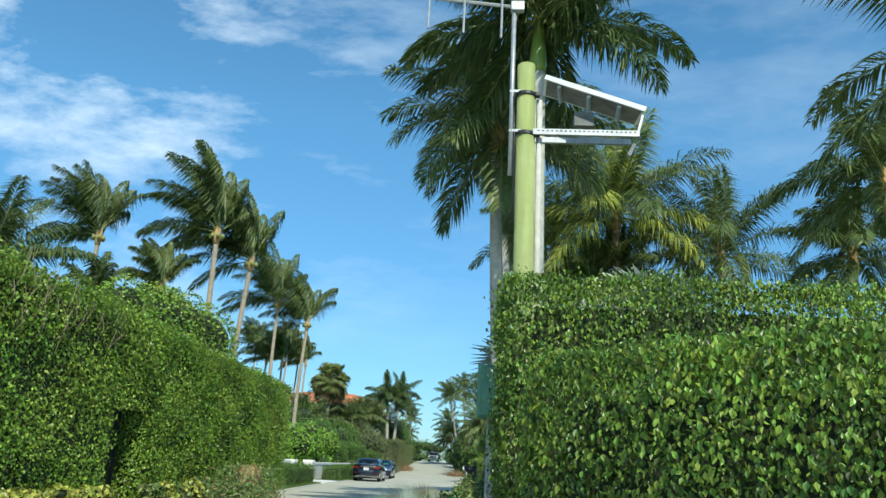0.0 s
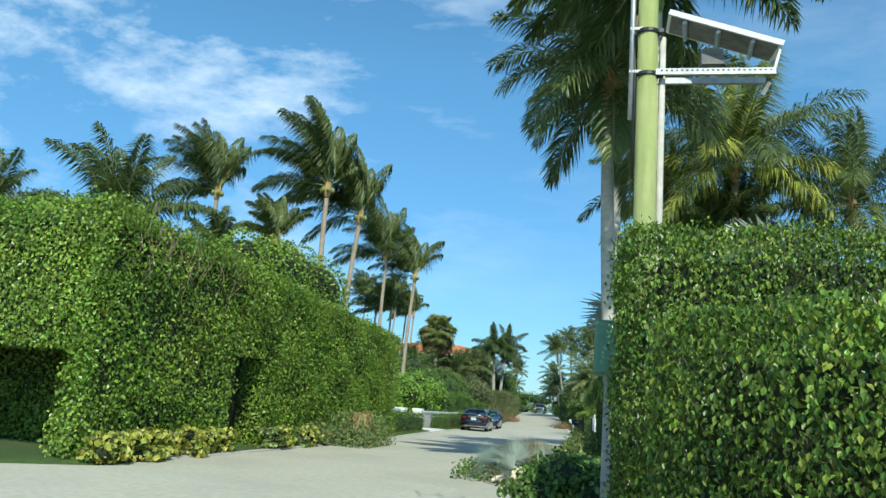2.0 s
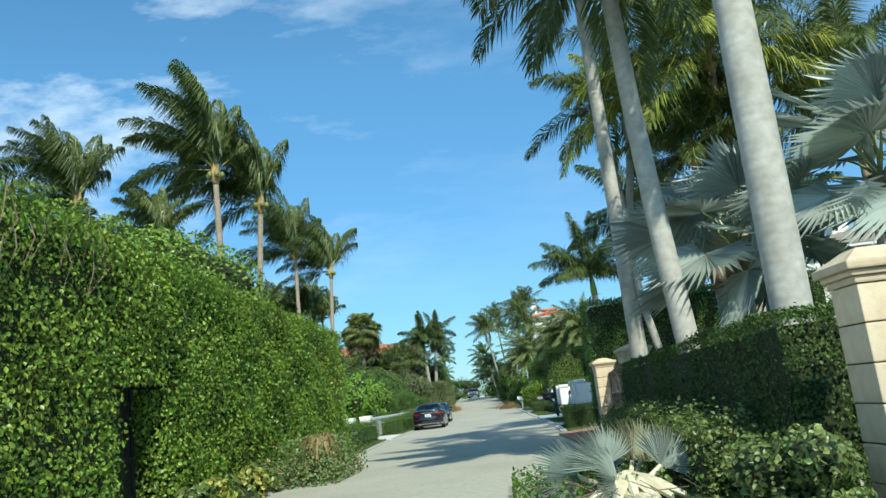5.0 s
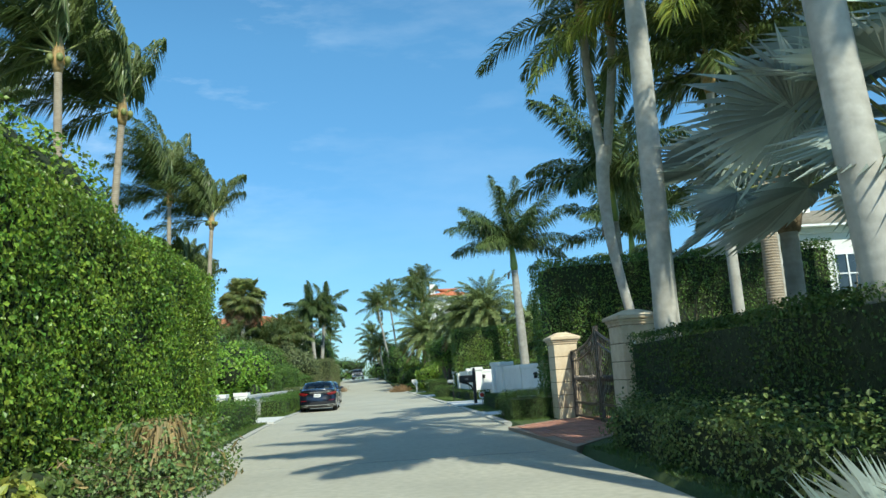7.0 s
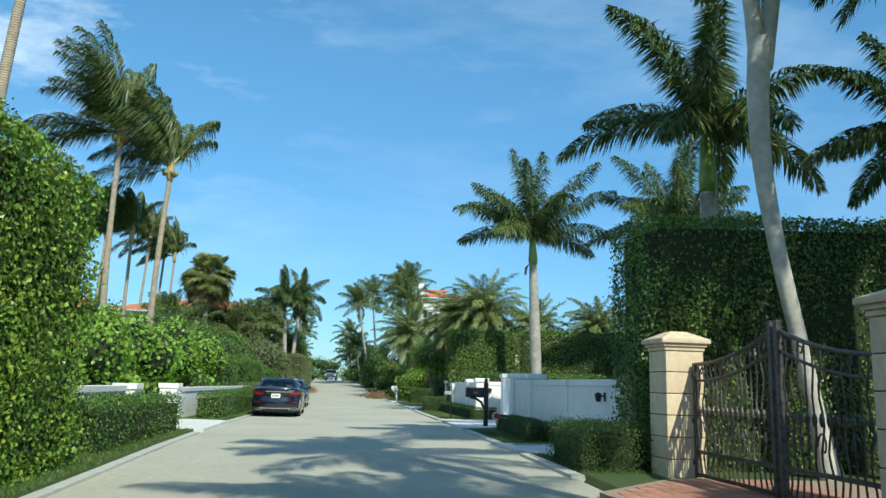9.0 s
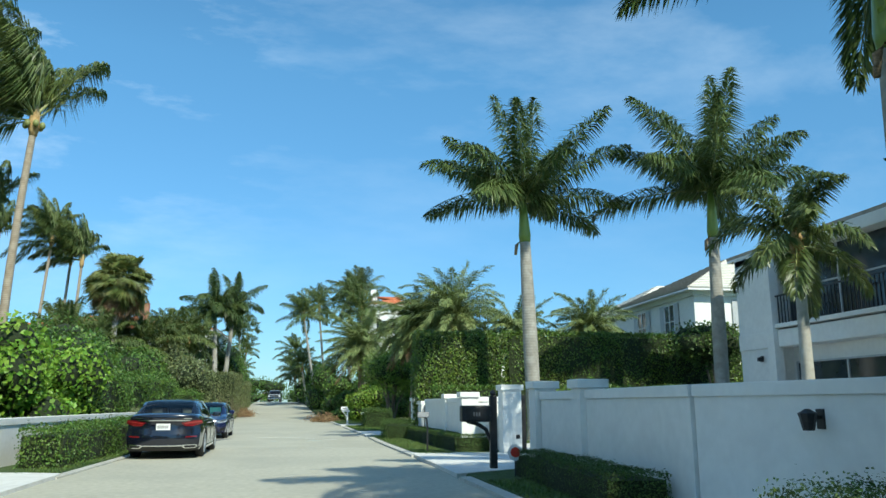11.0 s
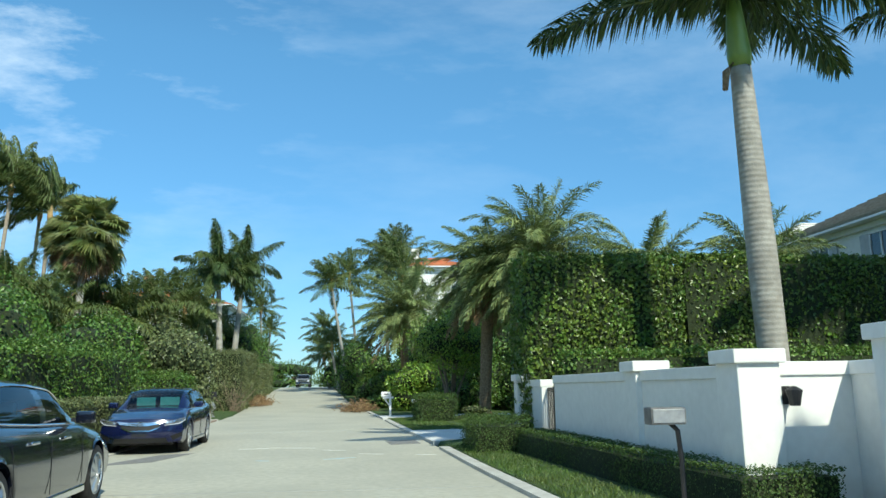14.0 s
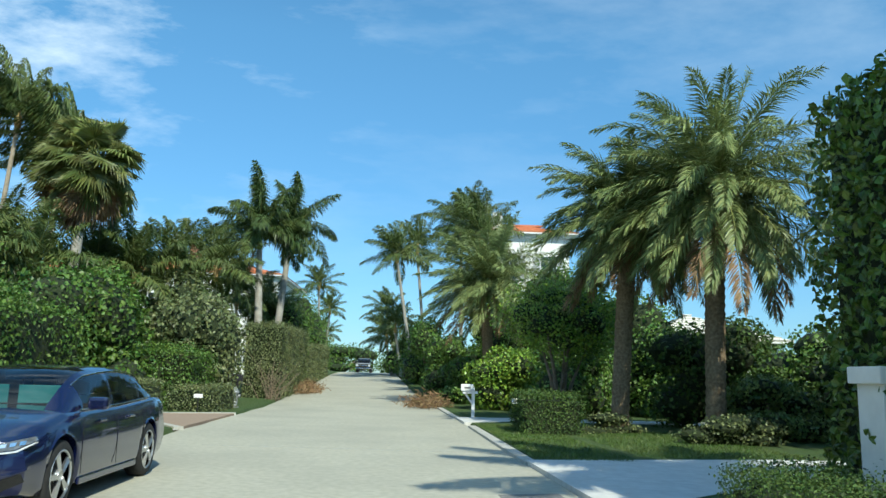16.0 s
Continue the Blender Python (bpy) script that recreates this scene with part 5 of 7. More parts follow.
# ---- white garden wall with posts ----
def wall_run(name, a, b, h, material, label, w=0.22, band=True, z0=0.0):
    """A stuccoed wall with a proud band under its top."""
    thing = base(name, (0, 0, 0), 0, label, "wall", kind="structure")
    d = Vector((b[0] - a[0], b[1] - a[1]))
    ln, rz = d.length, math.degrees(math.atan2(d.y, d.x))
    mid = ((a[0] + b[0]) / 2, (a[1] + b[1]) / 2)
    bev("wall_face", (ln, w, h - .13 if band else h), (*mid, z0), material, thing, .012, rz)
    if band:
        bev("wall_coping", (ln + .02, w + .05, .14), (*mid, z0 + h - .136), material, thing, .012, rz)
    return thing


def post(name, at, w, h, cap, material, label, category="post", capmat=None, rz=0.0):
    thing = base(name, (*at, 0), rz, label, category)
    bev("shaft", (w, w, h - .12), (0, 0, 0), material, thing, .014)
    bev("cap", (w + cap, w + cap, .14), (0, 0, h - .13), capmat or material, thing, .014)
    return thing


wall_run("wall_1", (1.45, 61.68), (1.6, 58.2), 1.46, M_STUCCO, "white painted garden wall along the verge")
wall_run("wall_2", (1.38, 63.85), (1.42, 62.5), 1.4, M_STUCCO, "white painted garden wall along the verge")
wall_run("wall_3", (1.6, 57.8), (1.64, 55.55), 1.46, M_STUCCO, "white painted garden wall along the verge")
wall_run("wall_4", (1.72, 55.3), (2.9, 55.3), 1.48, M_STUCCO, "sunlit white garden wall with a lantern")
wall_run("wall_5", (2.72, 54.2), (2.8, 55.18), 1.48, M_STUCCO, "short white garden wall behind a gate post")
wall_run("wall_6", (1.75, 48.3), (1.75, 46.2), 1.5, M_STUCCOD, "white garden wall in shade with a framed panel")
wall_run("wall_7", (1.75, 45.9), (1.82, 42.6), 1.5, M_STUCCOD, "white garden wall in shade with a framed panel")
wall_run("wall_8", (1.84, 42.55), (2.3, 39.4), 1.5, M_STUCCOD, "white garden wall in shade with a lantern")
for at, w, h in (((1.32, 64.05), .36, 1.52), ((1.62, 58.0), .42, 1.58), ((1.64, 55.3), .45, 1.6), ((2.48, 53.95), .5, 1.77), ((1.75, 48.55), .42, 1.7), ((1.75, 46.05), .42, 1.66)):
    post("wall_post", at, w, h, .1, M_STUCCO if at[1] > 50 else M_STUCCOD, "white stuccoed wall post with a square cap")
gate = base("garden_gate", (1.43, 62.09, 0), 0, "narrow black iron garden gate in a white wall", "gate")
for k in range(7):
    bev("gate_bar", (.022, .022, 1.15), (0, -.36 + k * .12, .1), M_BLACK, gate, 0)
for z in (.1, 1.2):
    bev("gate_rail", (.03, .78, .04), (0, 0, z), M_BLACK, gate, 0)
tall_gate = base("drive_gate_leaf", (2.84, 53.95, 0), 0, "black metal gate leaf beside a white post, seen edge on", "gate")
bev("gate_frame", (.12, .1, 1.5), (0, 0, .03), M_BLACK, tall_gate, .01)
bev("gate_panel", (.05, 1.5, 1.35), (.0, .8, .06), M_BLACK, tall_gate, .01)


def lantern(at, rz, label):
    t = base("wall_lantern", at, rz, label, "lamp")
    bev("backplate", (.1, .03, .18), (0, -.015, -.09), M_BLACK, t, .005)
    bev("arm", (.03, .14, .03), (0, -.09, .0), M_BLACK, t, 0)
    s = Soup()
    s.tube([(0, -.17, -.1), (0, -.17, .02), (0, -.17, .05), (0, -.17, .09)], [.05, .075, .085, .02], 8)
    obj("lamp_shade", s, M_BLACK, t)


lantern((1.95, 55.18, 1.15), 0, "black metal lantern on a white wall")
lantern((2.02, 40.7, 1.15), -81, "black metal lantern on a shaded white wall")
box_ = base("entry_button", (2.62, 53.69, .42), 0, "small black call box on a white post", "call box")
bev("plate", (.1, .03, .1), (0, 0, 0), M_BLACK, box_, .008)
# low white wall on the other side
wall_run("wall_9", (-8.6, 44.2), (-8.45, 38.0), 1.08, M_STUCCO, "low white painted wall behind a clipped hedge")
wall_run("wall_10", (-8.95, 66.0), (-8.7, 49.4), 1.0, M_STUCCO, "low white painted wall behind a clipped hedge")
for at in ((-8.6, 44.7), (-8.65, 49.0)):
    post("wall_post", at, .5, 1.12, .08, M_STUCCO, "square white post of a low wall")

# ---- stone gate posts with an iron gate ----
def stone_post(at, w, h, rz, label):
    t = base("gate_post", (*at, 0), rz, label, "gate post")
    n = 6
    ch = (h - .3) / n
    for k in range(n):
        bev("stone_block", (w, w, ch - .012), (0, 0, k * ch + .006), M_STONE, t, .012)
    bev("core", (w - .04, w - .04, h - .3), (0, 0, 0), M_SOIL, t, 0)
    for dw, z0, hh in ((.04, h - .3, .06), (.1, h - .24, .05), (.18, h - .19, .07)):
        bev("cap_moulding", (w + dw, w + dw, hh), (0, 0, z0), M_STONE, t, .018)
    s = Soup()
    a, b = (w + .16) / 2, .12
    s.add([(-a, -a, h - .121), (a, -a, h - .121), (a, a, h - .121), (-a, a, h - .121), (-b, -b, h), (b, -b, h), (b, b, h), (-b, b, h)],
          [(0, 1, 5, 4), (1, 2, 6, 5), (2, 3, 7, 6), (3, 0, 4, 7), (4, 5, 6, 7), (3, 2, 1, 0)])
    obj("cap_top", s, M_STONE, t)
    return t


stone_post((1.86, 36.72), .6, 2.2, 3, "cream stone gate post of coursed blocks with a moulded cap")
stone_post((2.1, 31.62), .7, 2.32, 3, "cream stone gate post of coursed blocks with a moulded cap")
stone_post((1.87, 17.4), .46, 2.2, 3, "cream stone gate post half hidden by a hedge")
post("side_pier", (2.18, 30.75), .36, 1.78, .12, M_STONE, "short cream stone pier beside a gate post", "pier")
post("side_pier", (1.95, 38.6), .45, 1.55, .12, M_STONE, "short cream stone pier beside a gate post", "pier")
wing = base("gate_wing", (2.08, 31.2, 0), 3, "pale curved wing wall beside a gate post", "wall")
s = Soup()
prof = [(0, 1.72), (-.12, 1.66), (-.3, 1.5), (-.42, 1.2), (-.5, .8), (-.58, .4), (-.62, 0)]
v = [(x, y, z) for x in (-.14, .14) for y, z in prof + [(0, 0)]]
n = len(prof) + 1
s.add(v, [tuple(range(n)), tuple(range(2 * n - 1, n - 1, -1))] + [(i, n + i, n + (i + 1) % n, (i + 1) % n) for i in range(n)])
obj("wing_wall", s, M_STUCCOD, wing)

GA, GB = Vector((2.0, 36.38, 0)), Vector((2.16, 32.07, 0))
for side in (0, 1):
    a = GA if side == 0 else GB
    b = (GA + GB) / 2
    d = (b - a)
    w = d.length - .04
    g = base("iron_gate_leaf", tuple(a), math.degrees(math.atan2(d.y, d.x)), "bronze wrought iron gate leaf with a swept top and twisted bars", "gate")

    def top(u):
        return 1.7 + .38 * u ** 2.2

    for u, ww in ((.02, .07), (.985, .07)):
        s = Soup()
        s.box(u * w - ww / 2, -ww / 2, .08, u * w + ww / 2, ww / 2, top(u) + (.12 if u > .5 else .02))
        obj("gate_stile", s, M_IRON, g)
    for z in (.1, .42):
        s = Soup()
        s.box(.03, -.025, z, w - .03, .025, z + .05)
        obj("gate_rail", s, M_IRON, g)
    s = Soup()
    us = np.linspace(.02, .98, 14)
    s.tube([(u * w, 0, top(u)) for u in us], [.028] * 14, 6)
    obj("top_rail", s, M_IRON, g, "swept top rail")
    s = Soup()
    s.tube([(u * w, 0, top(u) - .24) for u in us], [.02] * 14, 6)
    obj("inner_rail", s, M_IRON, g)
    for k in range(15):
        u = .07 + k * .86 / 14
        s = Soup()
        zs = np.linspace(.12, top(u), 13)
        s.tube([(u * w + .022 * math.sin(z * 9 + k), .014 * math.cos(z * 9), z) for z in zs], [.013] * 13, 5)
        s.tube([(u * w, 0, z) for z in (.95, 1.0, 1.05, 1.1)], [.014, .032, .032, .014], 6)
        obj("gate_bar", s, M_IRON, g)
    for k in range(7):
        u = .1 + k * .8 / 6
        s = Soup()
        an = np.linspace(0, 5.2, 16)
        s.tube([(u * w + (.1 - .016 * t) * math.cos(t), -.015, .74 + (.13 - .02 * t) * math.sin(t) * 1.4) for t in an], [.011] * 16, 5)
        obj("scroll", s, M_IRON, g, "curled iron scroll")
        s = Soup()
        s.tube([(u * w + (.075 - .012 * t) * math.cos(t), .015, top(u) - .12 + (.075 - .012 * t) * math.sin(t)) for t in an], [.01] * 16, 5)
        obj("scroll", s, M_IRON, g, "curled iron scroll")
    for z in (.25, .85, 1.5):
        bev("hinge", (.12, .07, .06), (-.03, 0, z), M_BLACK, g, .01)

# pavers of the apron
bm_ = bmesh.new()
bmesh.ops.create_cube(bm_, size=1.0)
for v in bm_.verts:
    v.co = Vector((v.co.x * .2, v.co.y * .1, v.co.z * .05)) * (1 if v.co.z < 0 else 1)
paver = bpy.data.meshes.new("paver")
bm_.to_mesh(paver)
bm_.free()
paver.materials.append(M_BRICK)
apron = [(0.05, 34.5), (0.32, 29.6), (1.15, 30.75), (2.0, 31.6), (3.2, 31.7), (3.2, 36.1), (1.6, 36.15)]
count = 0
for i in range(17):
    for j in range(70):
        x, y = .1 + i * .21, 29.6 + j * .108
        if count < 640 and inside(apron, np.array([x + .1, x - .1]), np.array([y, y])).all():
            p_ = new("paver", paver)
            p_.matrix_basis = pose(x, y, .052 + rng.uniform(-.003, .003), 0, 0, rng.uniform(-1, 1))
            p_.parent = gate_drive
            count += 1

# ---- utility pole with solar panel and antenna ----
pole = base("utility_pole", (1.62, 11.45, 0), 0, "green-stained wooden pole carrying a solar panel and antenna mast", "pole")
s = Soup()
s.tube([(0.03, 0, 0), (0.02, 0, 2.0), (0, 0, 4.95)], [.1, .094, .084], 16)
obj("pole_shaft", s, M_POLE, pole, smooth=True)
s = Soup()
s.tube([(.13, .02, 0), (.13, .02, 4.6)], [.028, .028], 8)
obj("conduit", s, M_TRUNKP, pole, "pale vertical conduit", True)
for z in (4.22, 4.62):
    s = Soup()
    s.tube([(0, 0, z), (0, 0, z + .03)], [.1, .1], 16)
    obj("strap", s, M_BLACK, pole, "black steel strap")
    bev("strap_bolt", (.05, .06, .04), (.11, -.03, z - .005), M_BLACK, pole, .006)
mast = Soup()
mast.tube([(-.13, -.05, 3.82), (-.13, -.05, 5.6)], [.022, .022], 8)
obj("antenna_mast", mast, M_GALV, pole, "galvanised mast", True)
s = Soup()
s.tube([(-.1, -.06, 3.3), (-.1, -.06, 4.2), (-.12, -.06, 4.6)], [.011] * 3, 6)
obj("cable", s, M_BLACK, pole, "thin dark cable", True)
for z in (4.24, 4.64):
    bev("mast_bracket", (.16, .04, .025), (-.07, -.05, z), M_GALV, pole, 0)
bev("mast_clamp", (.13, .07, .1), (-.1, -.06, 5.5), M_GALV, pole, .01)
boom = Soup()
boom.tube([(-.06, -.06, 5.54), (-.5, -.09, 5.57), (-.98, -.13, 5.6)], [.017, .017, .017], 6)
boomo = obj("antenna_boom", boom, M_GALV, pole)
for x in (-.25, -.61, -.95):
    s = Soup()
    s.tube([(x, -.08 + x * .05, 5.17 - x * .1), (x, -.08 + x * .05, 5.97)], [.012, .012], 6)
    obj("antenna_element", s, M_GALV, boomo)
panel = base("solar_panel", (1.79, 11.4, 4.82), 0, "tilted solar panel on a galvanised bracket", "solar panel")
s = Soup()
# the panel slopes down away from the pole
a, b = Vector((0, .05, 0)), Vector((.92, .0, -.34))
wv_ = Vector((0.02, .52, .1))
n_ = (b - a).cross(wv_).normalized() * .045
s.add([a, b, b + wv_, a + wv_, a + n_, b + n_, b + wv_ + n_, a + wv_ + n_], [(3, 2, 1, 0), (0, 1, 5, 4), (1, 2, 6, 5), (2, 3, 7, 6), (3, 0, 4, 7)])
obj("panel_frame", s, M_ALU, panel, "white aluminium frame")
s = Soup()
q = [a.lerp(b, .03) + wv_ * .05 - n_ * .06, a.lerp(b, .97) + wv_ * .05 - n_ * .06, a.lerp(b, .97) + wv_ * .95 - n_ * .06, a.lerp(b, .03) + wv_ * .95 - n_ * .06]
s.add(q, [(3, 2, 1, 0)])
obj("panel_back", s, M_PANELBACK, panel, "grey back sheet")
s = Soup()
o_ = n_ * 1.04
s.add([a + o_, b + o_, b + wv_ + o_, a + wv_ + o_], [(0, 1, 2, 3)])
obj("cell_face", s, M_SOLAR, panel, "dark blue cell face")
for k in range(3):
    s = Soup()
    p0, p1 = a.lerp(b, .16 + .3 * k) + wv_ * .06 - n_ * .5, a.lerp(b, .2 + .3 * k) + wv_ * .94 - n_ * .5
    s.tube([p0, p1], [.022, .022], 4)
    obj("backing_rail", s, M_GALV, panel)
s = Soup()
s.box(.3, .2, -.4, .48, .3, -.26)
obj("junction_box", s, M_PANELBACK, panel, "grey junction box")
for dy, z in ((0, -.6), (.4, -.5)):
    s = Soup()
    s.box(-.1, dy - .02, z, .86, dy + .02, z + .022)
    s.box(-.1, dy - .02, z + .022, .86, dy - .012, z + .055)
    obj("bracket_arm", s, M_GALV, panel, "slotted galvanised arm")
for x in np.linspace(-.05, .82, 22):
    bev("slot", (.018, .004, .012), (x, -.021, -.57), M_BLACK, panel, 0)
for dy in (0.0, .4):
    s = Soup()
    s.tube([(.84, dy + .02, -.6), (.9, dy + .02, -.37 - dy * .28)], [.018, .018], 5)
    obj("bracket_strut", s, M_GALV, panel)
cab = base("meter_cabinet", (1.39, 11.36, 1.66), 0, "green painted steel cabinet strapped to a pole", "cabinet")
bev("cabinet_body", (.24, .2, .43), (0, 0, 0), M_CABINET, cab, .012)
bev("cabinet_door", (.21, .02, .39), (0, -.105, .02), M_CABINET, cab, .006)
bev("mounting_bar", (.3, .04, .05), (.14, .1, .3), M_GALV, cab, 0)
bev("mounting_bar", (.07, .07, 1.66), (.0, .05, -1.66), M_GALV, cab, 0)


# ---- mail boxes, signs, hydrant ----
mb = base("mail_box", (.78, 48.55, .12), 0, "large black mail box on a stout post with a bracket", "mail box")
bev("post", (.13, .13, 1.32), (0, 0, 0), M_BLACK, mb, .012)
s = Soup()
s.tube([(0, 0, 1.32), (0, 0, 1.35), (0, 0, 1.4), (0, 0, 1.43)], [.03, .06, .05, .01], 8)
obj("finial", s, M_BLACK, mb, smooth=True)
body = bev("box_body", (.56, .26, .3), (-.34, 0, .84), M_BLACK, mb, .03)
bev("box_panel", (.42, .012, .2), (-.34, -.132, .89), M_BLACK, mb, .004)
for k in range(3):
    bev("number_bar", (.03, .004, .07), (-.39 + k * .05, -.141, .945), M_INK, mb, 0, label="grey bar of lettering")
s = Soup()
s.tube([(-.06, 0, .5), (-.14, 0, .7), (-.3, 0, .8), (-.5, 0, .84)], [.03, .04, .04, .03], 6)
obj("bracket", s, M_BLACK, mb)
mb2 = base("mail_box", (.33, 54.05, .12), 0, "small grey mail box on a bent black post", "mail box")
s = Soup()
s.tube([(0, 0, 0), (0, 0, .55), (-.02, 0, .78), (-.1, 0, .86)], [.022] * 4, 8)
obj("post", s, M_BLACK, mb2, smooth=True)
bev("box_body", (.3, .16, .14), (-.12, 0, .83), M_PANELBACK, mb2, .012)
bev("box_door", (.27, .01, .11), (-.12, -.083, .845), M_GALV, mb2, .004, label="pale panel with grey marks")
mb3 = base("mail_box", (-.55, 83.2, .05), 0, "white wooden mail box on a white post", "mail box")
bev("post", (.1, .1, 1.0), (0, 0, 0), M_WHITE, mb3, .01)
bev("arm", (.5, .08, .09), (-.1, 0, .78), M_WHITE, mb3, .008)
bev("box_body", (.42, .2, .22), (-.2, 0, .87), M_WHITE, mb3, .03)
s = Soup()
s.tube([(-.02, 0, .45), (-.26, 0, .78)], [.03, .03], 4)
obj("brace", s, M_WHITE, mb3)
bev("number_bar", (.2, .006, .05), (-.2, -.105, .95), M_INK, mb3, 0, label="grey bar of lettering")
sg = base("notice_sign", (.15, 77.6, .05), 12, "small white notice board on a thin dark stake", "sign")
bev("stake", (.03, .02, .72), (0, 0, 0), M_BLACK, sg, 0)
bev("board", (.3, .02, .13), (-.02, -.02, .68), M_WHITE, sg, .004, 6)
sg = base("yard_sign", (.95, 47.6, .05), 0, "small round red and white yard sign on a stake", "sign")
bev("stake", (.02, .02, .3), (0, .02, 0), M_BLACK, sg, 0)
s = Soup()
s.tube([(0, -.005, .4), (0, .01, .4)], [.14, .14], 8)
obj("board", s, M_WHITE, sg)
s = Soup()
s.tube([(0, -.012, .41), (0, -.004, .41)], [.09, .09], 8)
obj("emblem", s, M_RED, sg, "plain red disc")
sg = base("yard_light", (1.15, 47.2, .05), 0, "small white ground spotlight by a hedge", "lamp")
bev("stake", (.03, .03, .3), (0, 0, 0), M_WHITE, sg, 0)
bev("lamp_head", (.09, .09, .13), (0, 0, .3), M_WHITE, sg, .015)
hy = base("fire_hydrant", (-9.0, 86.3, ground_z(86.3) + .05), 0, "silver-grey fire hydrant on a grass verge", "fire hydrant")
s = Soup()
s.tube([(0, 0, 0), (0, 0, .05), (0, 0, .06), (0, 0, .5), (0, 0, .52), (0, 0, .58), (0, 0, .6), (0, 0, .7), (0, 0, .76)], [.16, .16, .11, .11, .16, .16, .12, .09, .02], 12)
obj("barrel", s, M_GALV, hy, smooth=True)
for rz in (0, 90, 180):
    s = Soup()
    s.tube([(0, 0, .42), (.19 * math.cos(radians(rz)), -.19 * math.sin(radians(rz)), .42)], [.06, .06], 8)
    obj("nozzle", s, M_GALV, hy)
mb4 = base("mail_box", (-9.15, 87.2, ground_z(87.2) + .05), 0, "dark grey mail box on a post by a hedge", "mail box")
bev("post", (.09, .09, .95), (0, 0, 0), M_BLACK, mb4, .01)
bev("box_body", (.62, .22, .26), (-.1, 0, .93), M_BLACK, mb4, .03)
sg = base("house_sign", (-9.3, 82.6, .5), 0, "small white plate on a clipped hedge", "sign")
bev("plate", (.28, .02, .12), (0, 0, 0), M_WHITE, sg, .004)
bev("plate_stake", (.03, .02, .5), (0, .02, -.5), M_BLACK, sg, 0)
# black planks added for the deep shade in the tall hedge's doorway
door = base("doorway_dark", (-7.25, 21.98, 0), 0, "black planks added to darken a hedge doorway", "door")
for k in range(6):
    bev("plank", (.05, .2, 2.12), (0, -.53 + k * .212, .02), M_BLACK, door, .006)
bev("dark_frame", (.1, .08, 2.2), (0, -.69, 0), M_BLACK, door, .01)
bev("dark_frame", (.1, .08, 2.2), (0, .69, 0), M_BLACK, door, .01)
bev("dark_frame", (.1, 1.46, .08), (0, 0, 2.14), M_BLACK, door, .01)


# ---- houses ----
def slope(name, e0, e1, r1, r0, n, material, parent, thick=.05):
    """A roof slope from the eave e0-e1 to the ridge r0-r1, laid in n stepped courses."""
    e0, e1, r0, r1 = map(Vector, (e0, e1, r0, r1))
    nrm = (e1 - e0).cross(r0.lerp(r1, .5) - e0).normalized()
    s = Soup()
    for k in range(n):
        a, b = e0.lerp(r0, k / n), e1.lerp(r1, k / n)
        c, d = e1.lerp(r1, (k + 1) / n), e0.lerp(r0, (k + 1) / n)
        s.add([a + nrm * thick * 2, b + nrm * thick * 2, c + nrm * thick, d + nrm * thick, a, b, c, d], [(0, 1, 2, 3), (4, 5, 1, 0), (5, 6, 2, 1), (7, 4, 0, 3), (7, 6, 5, 4)])
    return obj(name, s, material, parent, kind="stuff")


def window(parent, at, w, h, rz, shutters=True, frame=M_WHITE):
    """A window in the parent's wall: glass set in a frame, with shutters; at: middle of its sill."""
    win = new("window")
    win.matrix_basis = pose(*at, 0, 0, rz)
    win.parent = parent
    bev("pane", (w, .03, h), (0, .0, 0), M_GLASSD, win, 0)
    for x in (-w / 2, 0, w / 2):
        bev("frame_bar", (.06, .07, h), (x, -.02, 0), frame, win, .005)
    for z in (0, h * .5, h):
        bev("frame_bar", (w + .06, .06, .05), (0, -.02, z - .025), frame, win, .005)
    bev("sill", (w + .2, .14, .07), (0, -.05, -.09), frame, win, .01)
    if shutters:
        for sx in (-1, 1):
            bev("shutter", (w * .42, .05, h + .04), (sx * w * .74, -.04, -.02), M_GREYFR, win, .008)


def house(x0, y0, x1, y1, wall_h, roof_h, label, wallmat, roofmats, z0=0.0, over=.5, courses=14, rz=0.0, ridge_along="x"):
    t = base("house", (x0, y0, z0), rz, label, "house")
    w, d = x1 - x0, y1 - y0
    for nm, size, at in (("wall", (w, .3, wall_h), (w / 2, .15, 0)), ("wall", (w, .3, wall_h), (w / 2, d - .15, 0)), ("wall", (.3, d - .6, wall_h), (.15, d / 2, 0)), ("wall", (.3, d - .6, wall_h), (w - .15, d / 2, 0))):
        bev(nm, size, at, wallmat, t, 0)
    bev("cornice", (w + .3, d + .3, .3), (w / 2, d / 2, wall_h - .28), wallmat, t, .03)
    z = wall_h + .02
    A, B, C, D_ = (-over, -over, z), (w + over, -over, z), (w + over, d + over, z), (-over, d + over, z)
    if ridge_along == "x":
        k = d / 2 + over
        P, Q = (-over + k, d / 2, z + roof_h), (w + over - k, d / 2, z + roof_h)
        sl = ((A, B, Q, P), (B, C, Q, Q), (C, D_, P, Q), (D_, A, P, P))
    else:
        k = w / 2 + over
        P, Q = (w / 2, -over + k, z + roof_h), (w / 2, d + over - k, z + roof_h)
        sl = ((A, B, P, P), (B, C, Q, P), (C, D_, Q, Q), (D_, A, P, Q))
    for i, (e0, e1, r1, r0) in enumerate(sl):
        slope("roof", e0, e1, r1, r0, courses, roofmats[i % len(roofmats)], t)
    bev("eave", (w + 2 * over, d + 2 * over, .1), (w / 2, d / 2, z - .08), M_WHITE, t, 0)
    return t


